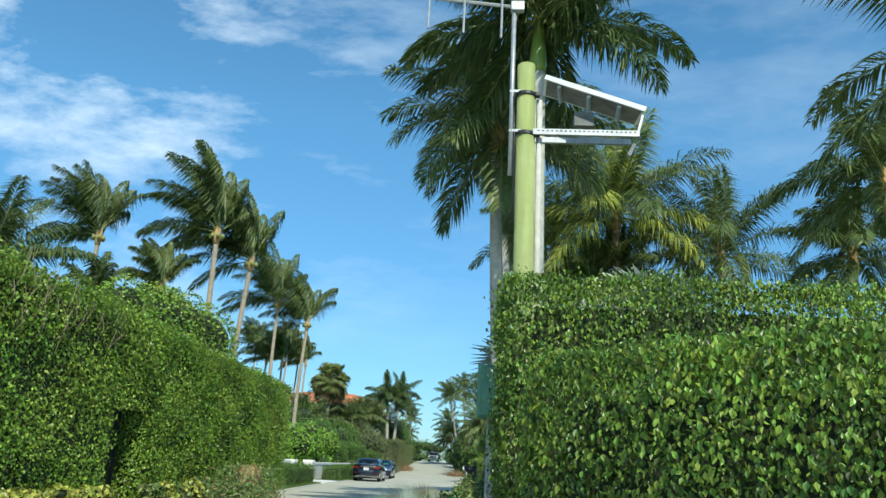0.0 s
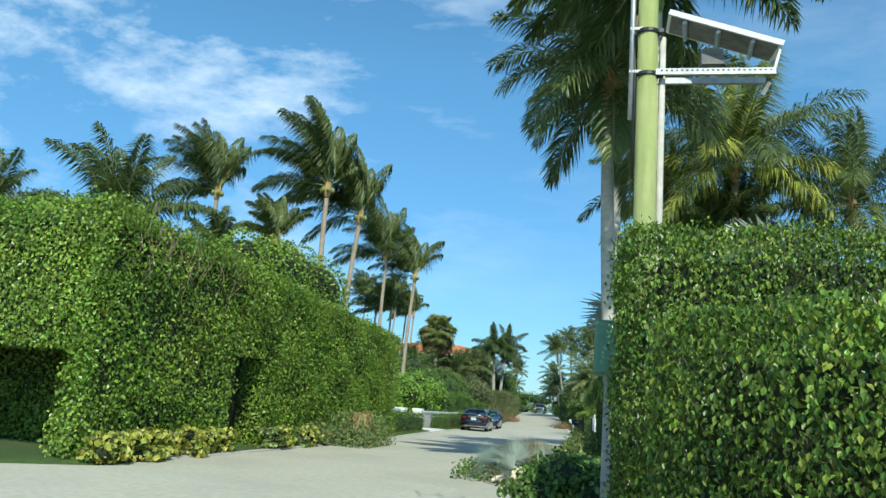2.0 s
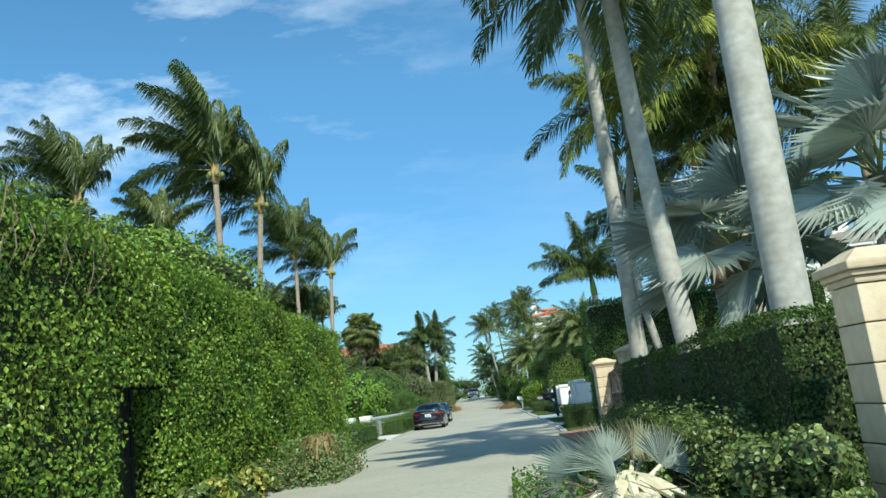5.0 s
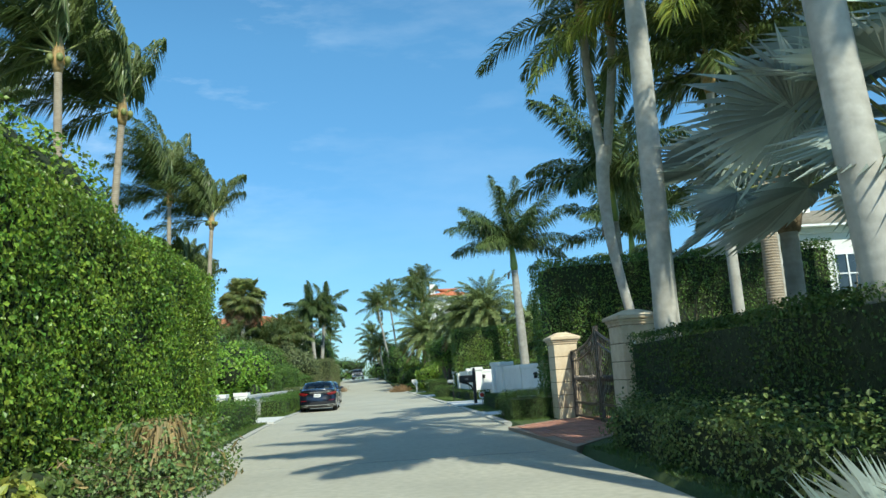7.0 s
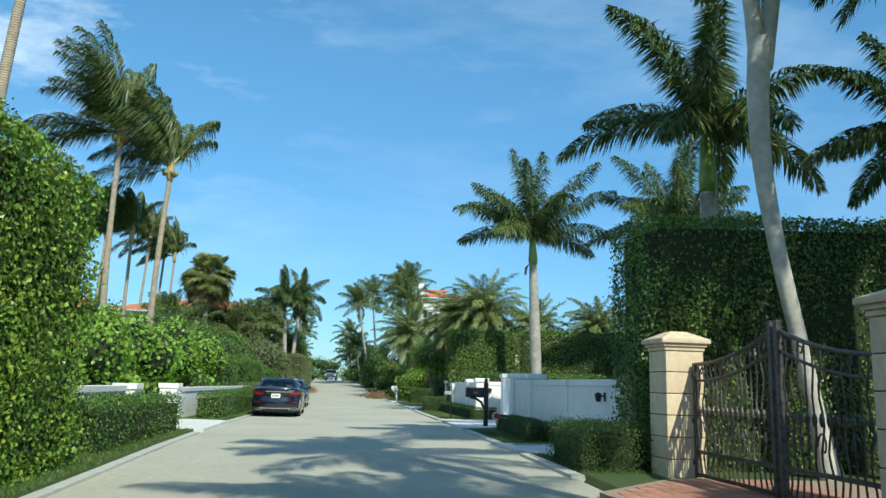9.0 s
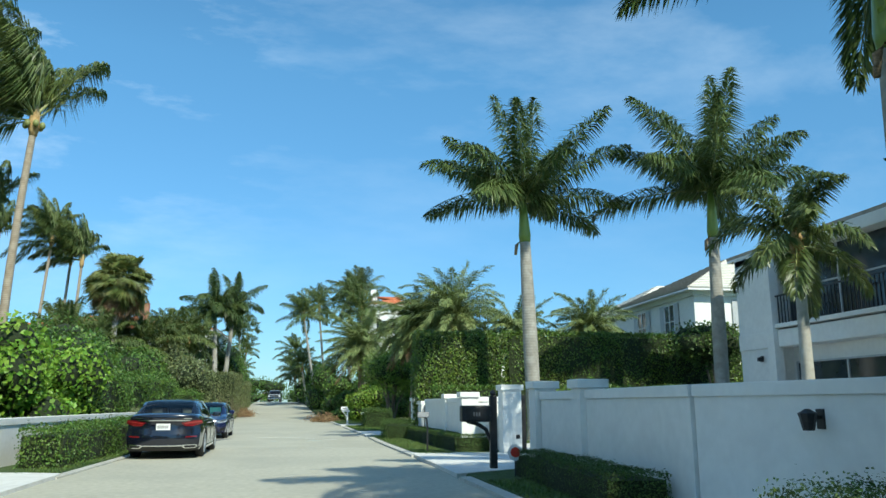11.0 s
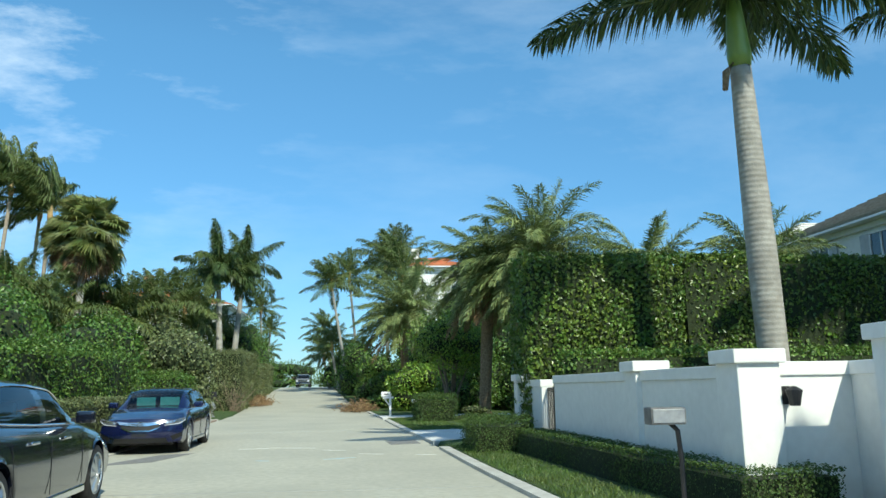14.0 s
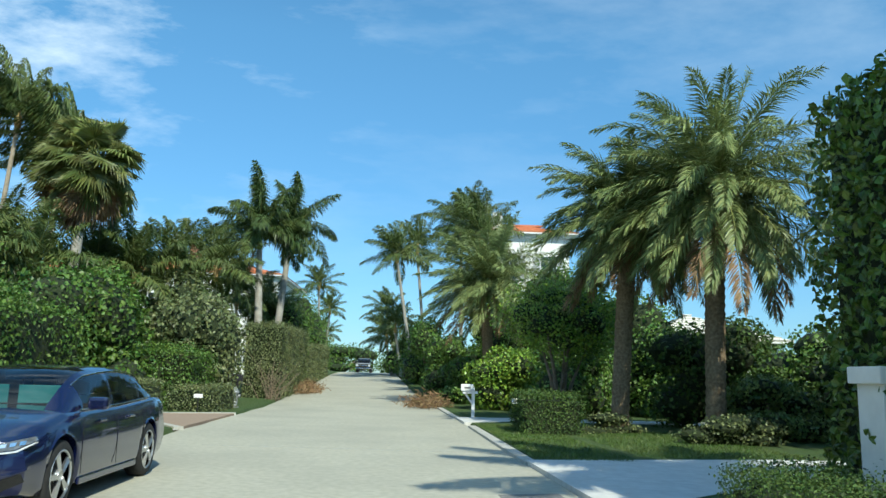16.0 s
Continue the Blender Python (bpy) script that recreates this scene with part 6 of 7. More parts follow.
# the two slopes away from the sun get grey tiles as their shade
h1 = house(15.5, 68.5, 29, 77.5, 6.75, 2.45, "two-storey white house with a pale hipped tile roof", M_STUCCO, (M_ROOFW, M_ROOFW, M_ROOFG, M_ROOFG), over=.55, courses=18, ridge_along="x")
for y in (2.6, 6.0):
    window(h1, (-.02, y, 4.6), 1.1, 1.7, -90)
for x in (3.0, 6.5):
    window(h1, (x, -.02, 4.6), 1.1, 1.7, 0)
h2 = house(17.0, 80, 27, 88, 7.0, 2.4, "white house wing with a pale hipped tile roof", M_STUCCO, (M_ROOFW,), over=.5, courses=12)
h3 = house(11.6, 44.6, 21.5, 57.2, 6.0, 1.5, "white house with a recessed balcony and grey roof", M_STUCCOD, (M_ROOFG,), over=.5, courses=12, ridge_along="y")
# the upper pane is a dark sheet for the shade of the balcony recess
window(h3, (-.02, 8.2, 3.7), 4.6, 2.0, -90, False, M_GREYFR)
window(h3, (-.02, 8.2, .25), 4.4, 2.25, -90, False, M_GREYFR)
window(h3, (3.2, -.02, 3.4), 1.0, 1.5, 0, False)
bev("lintel", (.6, 12.5, .32), (-.25, 6.3, 5.68), M_STUCCOD, h3, .02)
bev("band", (.66, 12.5, .5), (-.28, 6.3, 2.95), M_STUCCOD, h3, .03)
bev("corner_pier", (.6, 1.95, 5.9), (-.25, 11.6, 0), M_STUCCOD, h3, .02)
bev("corner_pier", (.6, 4.6, 5.9), (-.25, 2.5, 0), M_STUCCOD, h3, .02)
bev("pilaster", (.3, .34, 5.7), (-.62, 10.55, 0), M_STUCCOD, h3, .02)
bal = new("balcony")
bal.matrix_basis = pose(-.45, 7.8, 3.5)
bal.parent = h3
bev("slab", (.5, 5.2, .12), (0, 0, 0), M_STUCCOD, bal, .01)
for k in range(34):
    bev("baluster", (.025, .025, .8), (-.16, -2.5 + k * .15, .12), M_BLACK, bal, 0)
bev("handrail", (.05, 5.1, .05), (-.16, 0, .92), M_BLACK, bal, 0)
wl_ = new("wall_light")
wl_.matrix_basis = pose(-.62, 11.3, 2.55)
wl_.parent = h3
bev("backplate", (.04, .12, .18), (0, 0, 0), M_BLACK, wl_, .005)
bev("lamp_head", (.12, .1, .12), (-.08, 0, .02), M_BLACK, wl_, .01)
bev("chimney", (.8, .8, 2.4), (3.8, 4.0, 6.2), M_STUCCOD, h3, .03)
bev("chimney_cap", (.95, .95, .12), (3.8, 4.0, 8.55), M_STUCCOD, h3, .02)
h4 = house(-35.0, 121, -14.0, 134, 8.3, 2.0, "white house with an orange clay tile roof", M_STUCCO, (M_ROOFO,), ground_z(121), courses=16)
bev("chimney", (.9, .9, 3.2), (12.6, 5.0, 8.6), M_BRICK, h4, .03)
for x in (3, 7, 11, 15, 18.5):
    for z in (.8, 5.0):
        window(h4, (x, -.02, z), 1.1, 1.6, 0)
for y in (3, 6.5, 10):
    window(h4, (21.12, y, 5.0), 1.1, 1.6, 90)
h5 = house(2.0, 104, 6.9, 112, 9.9, 1.3, "tall white house with an orange clay tile roof", M_STUCCO, (M_ROOFO,), ground_z(104), courses=12)
bev("chimney", (.6, .6, 2.0), (.6, 2.0, 9.6), M_STUCCO, h5, .02)
for x in (1.2, 3.6):
    window(h5, (x, -.02, 7.0), 1.0, 1.5, 0)
window(h5, (-.02, 3.5, 7.0), 1.0, 1.5, -90)
h6 = house(8.6, 94, 15, 101, 3.3, 1.5, "low white garden house with a pale tiled roof", M_STUCCO, (M_ROOFW,), ground_z(94), courses=10)
window(h6, (2.0, -.02, 1.0), 1.1, 1.4, 0)
h7 = house(-28, 78, -19.5, 88, 5.2, 1.6, "cream house with an orange tile roof behind trees", M_STUCCO, (M_ROOFO,), 0, courses=10)
for y in (2, 5, 8):
    window(h7, (8.52, y, 3.2), 1.0, 1.4, 90)


# ---- parked cars ----
def paint(name, color, rough=.22):
    m = mat(name, (color, tuple(c * 1.15 for c in color)), 3.0, rough, 0.0, 10, metal=.25, spec=.6, coat=1.0)
    m.node_tree.nodes["Principled BSDF"].inputs["Coat Roughness"].default_value = .04
    return m


M_NAVY = paint("dark navy car paint", (0.006, 0.008, 0.018))
M_BLUE = paint("deep blue car paint", (0.005, 0.009, 0.052))
M_TRUCK = paint("silver truck paint", (0.3, 0.31, 0.31))
M_TYRE = mat("tyre rubber", ((0.014, 0.014, 0.014), (0.03, 0.03, 0.03)), 20, .85, .2, 60)
M_RIM = mat("silver alloy", ((0.55, 0.56, 0.57), (0.68, 0.69, 0.7)), 10, .3, 0, 10, metal=.9)
M_CHROME = mat("chrome trim", ((0.72, 0.73, 0.74), (0.8, 0.81, 0.82)), 10, .12, 0, 10, metal=1.0)
M_TAIL = mat("red tail lamp", ((0.13, 0.006, 0.008), (0.2, 0.01, 0.012)), 12, .15, 0, 10, coat=.8)
M_TAILB = mat("bright red lamp strip", ((0.36, 0.03, 0.03), (0.46, 0.05, 0.045)), 12, .2, 0, 10, coat=.8)
M_HEADD = mat("dark clear head lamp", ((0.06, 0.065, 0.07), (0.16, 0.17, 0.18)), 30, .12, .1, 60, coat=1.0)
M_HEAD = mat("clear head lamp", ((0.45, 0.47, 0.48), (0.66, 0.68, 0.7)), 22, .12, .1, 60, coat=.8)
M_GRILLE = mat("black grille mesh", ((0.006, 0.006, 0.006), (0.02, 0.02, 0.02)), 60, .5, .3, 120)
M_SEAT = mat("pale seat cloth", ((0.3, 0.3, 0.29), (0.42, 0.42, 0.4)), 8, .8, .2, 60)
M_SHADE = mat("teal sun shade", ((0.08, 0.34, 0.38), (0.14, 0.46, 0.5)), 5, .6, 0, 10)
M_PLATE = mat("white number plate", ((0.7, 0.7, 0.68), (0.8, 0.8, 0.78)), 5, .4, 0, 10)
M_CGLASS = bpy.data.materials.new("tinted car glass")
M_CGLASS.use_nodes = True
gn_, gl_ = M_CGLASS.node_tree.nodes, M_CGLASS.node_tree.links
clear_, gloss_, blend_, edge_ = (gn_.new("ShaderNode" + k) for k in ("BsdfTransparent", "BsdfGlossy", "MixShader", "Fresnel"))
clear_.inputs["Color"].default_value = (0.55, 0.62, 0.6, 1)
gloss_.inputs["Roughness"].default_value = .02
edge_.inputs["IOR"].default_value = 1.62
gl_.new(edge_.outputs[0], blend_.inputs[0])
gl_.new(clear_.outputs[0], blend_.inputs[1])
gl_.new(gloss_.outputs[0], blend_.inputs[2])
gl_.new(blend_.outputs[0], gn_["Material Output"].inputs["Surface"])


def car(name, at, rz, label, pt, L, W, H, wb, front_over, kind):
    """A saloon: +y is its front, the origin on the ground in its middle."""
    thing = base(name, at, rz, label, "car")
    yf = L / 2
    fa = yf - front_over
    ra = fa - wb
    R = .335
    half = W / 2
    st = np.unique(np.concatenate([np.linspace(-yf, yf, 64), fa + np.linspace(-.42, .42, 13), ra + np.linspace(-.42, .42, 13)]))

    def width(y):
        u = abs(y) / yf
        return half * (1 - .05 * u ** 4)

    def deck(y):
        if kind == "rear":
            pts = [(-yf, 1.0), (-yf + .1, 1.035), (-yf + .7, 1.045), (-.3, .97), (.9, .94), (1.15, .93), (yf - .7, .84), (yf - .25, .75), (yf, .66)]
        else:
            pts = [(-yf, .96), (-yf + .1, 1.0), (-yf + .75, 1.02), (-.3, .96), (.8, .945), (1.2, .93), (yf - .75, .865), (yf - .3, .79), (yf - .1, .745), (yf, .71)]
        return float(np.interp(y, *zip(*pts))) * H / 1.45

    def bow(x, y, z):
        """Rounds the nose and the tail in plan and in profile."""
        sg = 1 if y > 0 else -1
        w_ = min(1.0, max(0.0, (abs(y) - (yf - .75)) / .75))
        w_ = w_ * w_ * (3 - 2 * w_)
        plan = .26 * (abs(x) / half) ** 2.8
        if sg < 0:
            prof = np.interp(z, (.18, .26, .45, .58, .66, .8, .97, 1.05), (.13, .05, .0, .015, .06, .075, .035, .06))
        else:
            prof = np.interp(z, (.18, .26, .42, .5, .62, .72, .8), (.12, .05, .0, .01, .03, .07, .13))
        return (x, y - sg * w_ * (plan + prof), z)

    def low(y):
        return .19 + .05 * max(0, (abs(y) / yf - .86) / .14)

    def arch(y):
        a = 0
        for ya in (fa, ra):
            dy = abs(y - ya)
            if dy < R + .045:
                a = max(a, math.sqrt((R + .045) ** 2 - dy * dy) + R)
        return a

    def section(y):
        w, zt, zb, ar = width(y), deck(y), low(y), arch(y)
        zo = max(zb, ar)
        hgt = zt - zb
        row = [(.0, zb), (.72 * w, zb), (.74 * w, zo), (.95 * w, max(zo, zb + .02))]
        for fx, fz in ((.978, .14), (.992, .3), (1.0, .46), (.997, .6), (.985, .7), (.975, .76), (.955, .86), (.925, .93)):
            row.append((fx * w, max(zo + .004 * (1 + fz), zb + hgt * fz)))
        row += [(.885 * w, zt - .012), (.8 * w, zt + .006), (.55 * w, zt + .022), (.28 * w, zt + .032), (0, zt + .036)]
        return row

    grid = [section(y) for y in st]
    n = len(grid[0])
    s = Soup()
    verts = [bow(x, y, z) for y, g in zip(st, grid) for x, z in g] + [bow(-x, y, z) for y, g in zip(st, grid) for x, z in g]
    half_n = len(st) * n
    faces = []
    for i in range(len(st) - 1):
        for j in range(n - 1):
            q = (i * n + j, i * n + j + 1, (i + 1) * n + j + 1, (i + 1) * n + j)
            faces += [q[::-1], tuple(half_n + k for k in q)]
    s.add(verts, faces)
    for e in (0, len(st) - 1):                # rounded ends
        g, y = grid[e], st[e]
        m_ = 17
        rows_ = [g[1]] + g[3:]
        v = [bow(x * t_, y, z) for x, z in rows_ for t_ in np.linspace(-1, 1, m_)]
        f = [(a * m_ + b, a * m_ + b + 1, (a + 1) * m_ + b + 1, (a + 1) * m_ + b) for a in range(len(rows_) - 1) for b in range(m_ - 1)]
        s.add(v, f if e == 0 else [q[::-1] for q in f])
    body = obj("body", s, pt, thing, smooth=True)

    def fascia(name, outline, th, material, parent, label=""):
        """A shaped piece lying on the nose (th > 0) or the tail (th < 0); outline in x, z."""
        ye = yf if th > 0 else -yf
        bm = bmesh.new()
        vs = [bm.verts.new((x, 0, z)) for x, z in outline]
        bm.faces.new(vs)
        for ax in (0, 2):
            lo = min(v_.co[ax] for v_ in bm.verts)
            hi = max(v_.co[ax] for v_ in bm.verts)
            for c in np.arange(lo + .05, hi, .05):
                no = Vector((1, 0, 0)) if ax == 0 else Vector((0, 0, 1))
                bmesh.ops.bisect_plane(bm, geom=bm.verts[:] + bm.edges[:] + bm.faces[:], plane_co=no * c, plane_no=no)
        ext = bmesh.ops.extrude_face_region(bm, geom=bm.faces[:])
        top = {v_ for v_ in ext["geom"] if isinstance(v_, bmesh.types.BMVert)}
        for v_ in bm.verts:
            x, y, z = bow(v_.co.x, ye, v_.co.z)
            v_.co = (x, y + (th if v_ in top else -th * 2), z)
        bmesh.ops.recalc_face_normals(bm, faces=bm.faces)
        me = bpy.data.meshes.new(name)
        bm.to_mesh(me)
        bm.free()
        return obj(name, me, material, parent, label)

    # cabin
    yb0, yb1 = -yf + .62, 1.12          # foot of the rear window and of the windscreen
    yr0, yr1 = -yf + 1.32, .28          # ends of the roof
    if kind == "front":
        yb1, yr1 = 1.2, .3
    ys = np.linspace(yb0, yb1, 34)

    def roof(y):
        top = H - .04 - .035 * ((y - (yr0 + yr1) / 2) / ((yr1 - yr0) / 2)) ** 2
        if y < yr0:
            u = (y - yb0) / (yr0 - yb0)
            top = deck(yb0) + .02 + (H - .075 - deck(yb0) - .02) * math.sin(u * math.pi / 2) ** .9
        if y > yr1:
            u = (yb1 - y) / (yb1 - yr1)
            top = deck(yb1) + .02 + (H - .075 - deck(yb1) - .02) * math.sin(u * math.pi / 2) ** .92
        return top

    def cab(y):
        w, zb = width(y), deck(y) - .02
        h = max(roof(y) - zb, .015)
        return [(.885 * w, zb), (.86 * w, zb + h * .3), (.79 * w, zb + h * .62), (.705 * w, zb + h * .86), (.64 * w, zb + h * .94), (.5 * w, zb + h * .98), (.25 * w, zb + h), (0, zb + h)]

    cg = [cab(y) for y in ys]
    m = len(cg[0])
    pieces = {"roof_panel": [], "windscreen": [], "rear_window": [], "side_window": []}
    for i in range(len(ys) - 1):
        yc = (ys[i] + ys[i + 1]) / 2
        for j in range(m - 1):
            key = "roof_panel"
            if j < 3 and yb0 + .3 < yc < yb1 - .42 and not (-.1 < yc < .0) and abs(yc - (yb0 + .62)) > .05:
                key = "side_window"
            if j >= 4 and yc > yr1 - .02 and yc < yb1 - .0:
                key = "windscreen"
            if j >= 4 and yc < yr0 + .02:
                key = "rear_window"
            pieces[key].append((i, j))

    def cabin_part(key, cells, mat_, sides=(1, -1), inset=0.0):
        sp = Soup()
        for sx in sides:
            v = [(sx * (x - inset), y, z) for y, g in zip(ys, cg) for x, z in g]
            f = [(i * m + j, (i + 1) * m + j, (i + 1) * m + j + 1, i * m + j + 1) for i, j in cells]
            used = sorted({k for q in f for k in q})
            at_ = {k: n_ for n_, k in enumerate(used)}
            v, f = [v[k] for k in used], [tuple(at_[k] for k in q) for q in f]
            sp.add(v, f if sx > 0 else [q[::-1] for q in f])
        o = obj(key, sp, mat_, thing, smooth=True)
        return o

    cabin_part("roof_panel", pieces["roof_panel"], pt)
    for key in ("windscreen", "rear_window"):
        cabin_part(key, pieces[key], M_CGLASS)
    for sx in (1, -1):
        for lo, hi in ((-9, -.05), (-.05, 9)):
            cells = [(i, j) for i, j in pieces["side_window"] if lo < (ys[i] + ys[i + 1]) / 2 < hi]
            if cells:
                cabin_part("side_window", cells, M_CGLASS, (sx,))
    # dark floor of the cabin and seats seen through the glass
    bev("cabin_floor", (W * .8, yb1 - yb0 - .3, .05), (0, (yb0 + yb1) / 2, .78), M_GRILLE, thing, 0)
    for x in (-.38, .38):
        for y in (-.05, -.95):
            seat = bev("seat_back", (.46, .14, .42), (x, y, .62), M_SEAT, thing, .05)
            bev("headrest", (.26, .1, .15), (0, 0, .43), M_SEAT, seat, .04)
    if kind == "front" and pt is M_BLUE:
        for x, tilt in ((-.27, 9), (.25, -6)):
            bev("sun_shade", (.42, .02, .19), (x, .66, .97), M_SHADE, thing, .008, tilt, label="crumpled teal sun shade behind the windscreen")
    # window trim
    for sx in (1, -1):
        s = Soup()
        line = [(sx * (.885 * width(y) + .006), y, deck(y) + .0) for y in np.linspace(yb0 + .25, yb1 - .35, 14)]
        s.tube(line, [.009] * 14, 5)
        arc = [(sx * (cab(y)[3][0] + .012), y, cab(y)[3][1]) for y in np.linspace(yb0 + .3, yb1 - .4, 18)]
        obj("window_trim", s, M_CHROME, thing, "bright window trim")
        s = Soup()
        s.tube(arc, [.008] * 18, 5)
        obj("window_trim", s, M_CHROME, thing, "bright window trim")
    for sx in (1, -1):
        mir = bev("mirror", (.2, .11, .13), (sx * (half + .06), .78, deck(.78) + .0), pt, thing, .035)
        bev("mirror_foot", (.1, .05, .04), (-sx * .1, 0, .02), M_BLACK, mir, 0)
        for y in (.42, -.52):
            bev("door_handle", (.03, .2, .028), (sx * (.975 * width(y) + .012), y, .80 * H / 1.45), pt if kind == "front" else M_CHROME, thing, .01)
        for y0, y1 in ((.95, .95), (-.06, -.06), (-.98, -1.05)):
            s = Soup()
            s.tube([(sx * (1.003 * width(y0)), y0, .3), (sx * (1.001 * width(y0)), (y0 + y1) / 2, .6), (sx * (.985 * width(y1)), y1, .84)], [.004] * 3, 4)
            obj("door_seam", s, M_GRILLE, thing)
        bev("sill_trim", (.03, wb - .9, .07), (sx * (.965 * half), (fa + ra) / 2, .19), M_CHROME if kind == "rear" else pt, thing, .01)
    # wheels
    for ya in (fa, ra):
        for sx in (1, -1):
            wh = new("wheel")
            wh.matrix_basis = pose(sx * (half - .125), ya, R)
            wh.parent = thing
            prof = [(-.11, .23), (-.11, .3), (-.085, R - .004), (0, R), (.085, R - .004), (.11, .3), (.11, .23)]
            s = Soup()
            ang = np.arange(28) / 28 * 2 * np.pi
            v = [(px, pr * math.cos(a), pr * math.sin(a)) for a in ang for px, pr in prof]
            k = len(prof)
            s.add(v, [(i * k + j, ((i + 1) % 28) * k + j, ((i + 1) % 28) * k + j + 1, i * k + j + 1) for i in range(28) for j in range(k - 1)])
            obj("tyre", s, M_TYRE, wh, smooth=True)
            s = Soup()
            s.tube([(sx * .06, 0, 0), (sx * .105, 0, 0)], [.07, .055], 12)
            for k in range(5 if kind == "front" else 10):
                a = k * 2 * math.pi / (5 if kind == "front" else 10)
                for da in (-.09, .09):
                    s.tube([(sx * .1, .05 * math.cos(a), .05 * math.sin(a)), (sx * .085, .225 * math.cos(a + da), .225 * math.sin(a + da))], [.024, .02], 5)
            ringp = [(sx * .1, .235 * math.cos(a), .235 * math.sin(a)) for a in np.linspace(0, 2 * math.pi, 29)]
            s.tube(ringp, [.014] * 29, 6, False)
            obj("rim", s, M_RIM, wh, "silver spoked rim")
            s = Soup()
            s.tube([(-sx * .02, 0, 0), (sx * .03, 0, 0)], [.23, .23], 20)
            obj("brake_disc", s, M_GRILLE, wh)
    # underbody
    bev("underbody", (W * .7, L * .86, .1), (0, 0, .18), M_GRILLE, thing, 0)
    return thing, fascia


# dark saloon seen from behind
c1, tail = car("parked_car", (-6.18, 56.1, 0), 2.2, "dark navy saloon car parked at the lane edge, seen from behind", M_NAVY, 4.92, 1.77, 1.46, 2.94, .85, "rear")
for sx in (1, -1):
    lamp = tail("tail_light", [(sx * .4, .845), (sx * .66, .90), (sx * .86, .915), (sx * .875, .83), (sx * .66, .765), (sx * .5, .77)], -.012, M_TAIL, c1, "dark red wraparound tail lamp")
    tail("light_strip", [(sx * .47, .835), (sx * .68, .868), (sx * .85, .88), (sx * .85, .865), (sx * .68, .852), (sx * .47, .82)], -.018, M_TAILB, lamp, "brighter red light strip")
    tail("reflector", [(sx * .52, .535), (sx * .77, .545), (sx * .77, .515), (sx * .52, .505)], -.01, M_TAIL, c1)
    tip = tail("exhaust_tip", [(sx * .46, .335), (sx * .76, .345), (sx * .8, .30), (sx * .74, .255), (sx * .5, .25), (sx * .45, .29)], -.02, M_CHROME, c1, "chrome exhaust surround")
    tail("exhaust_hole", [(sx * .5, .315), (sx * .74, .322), (sx * .765, .298), (sx * .72, .272), (sx * .52, .268)], -.026, M_GRILLE, tip)
tail("chrome_strip", [(-.6, .91), (.6, .91), (.6, .888), (-.6, .888)], -.02, M_CHROME, c1, "thin chrome strip")
tail("plate_recess", [(-.3, .86), (.3, .86), (.26, .66), (-.26, .66)], -.004, M_NAVY, c1)
plate = tail("number_plate", [(-.16, .83), (.16, .83), (.16, .68), (-.16, .68)], -.02, M_PLATE, c1, "white number plate with grey bars")
for k in range(6):
    tail("plate_bar", [(-.125 + k * .043, .785), (-.1 + k * .043, .785), (-.1 + k * .043, .715), (-.125 + k * .043, .715)], -.026, M_INK, plate)
tail("bumper_trim", [(-.46, .325), (.46, .325), (.44, .298), (-.44, .298)], -.02, M_CHROME, c1, "chrome bumper trim")
tail("rear_apron", [(-.84, .285), (.84, .285), (.78, .2), (-.78, .2)], -.008, M_GRILLE, c1, "black lower apron")
s = Soup()
an = np.linspace(0, 2 * math.pi, 17)
s.tube([(.046 * math.cos(a), -2.44 + .03, .955 + .046 * math.sin(a)) for a in an], [.006] * 17, 5)
obj("emblem", s, M_CHROME, c1, "small chrome ring emblem")
for x0 in (-.66, .46):
    tail("badge_bar", [(x0, .955), (x0 + .17, .955), (x0 + .17, .935), (x0, .935)], -.012, M_CHROME, c1)
# blue saloon seen from the front
c2, nose = car("parked_car", (-6.76, 66.9, 0), 182, "deep blue saloon car parked facing along the lane", M_BLUE, 4.6, 1.73, 1.42, 2.67, .93, "front")
gr = nose("grille", [(-.43, .665), (.43, .665), (.36, .56), (.2, .5), (-.2, .5), (-.36, .56)], .008, M_GRILLE, c2, "black grille")
nose("grille_bar", [(-.47, .685), (-.2, .655), (.2, .655), (.47, .685), (.41, .625), (.16, .585), (-.16, .585), (-.41, .625)], .025, M_CHROME, gr, "broad satin chrome grille bar")
nose("grille_rim", [(-.38, .56), (-.2, .495), (.2, .495), (.38, .56), (.4, .575), (.4, .555), (.21, .475), (-.21, .475), (-.4, .555), (-.4, .575)], .016, M_CHROME, gr, "thin chrome lower rim")
s = Soup()
s.tube([(-.05, 2.30, .585), (0, 2.29, .665), (.05, 2.30, .585)], [.009] * 3, 5)
s.tube([(-.055, 2.3, .625), (-.04, 2.29, .665), (.04, 2.29, .665), (.055, 2.3, .625)], [.008] * 4, 5)
obj("emblem", s, M_CHROME, c2, "small chrome emblem")
nose("lower_grille", [(-.5, .34), (.5, .34), (.56, .235), (-.56, .235)], .006, M_GRILLE, c2, "black lower grille")
nose("plate_holder", [(-.15, .46), (.15, .46), (.15, .38), (-.15, .38)], .012, M_NAVY, c2)
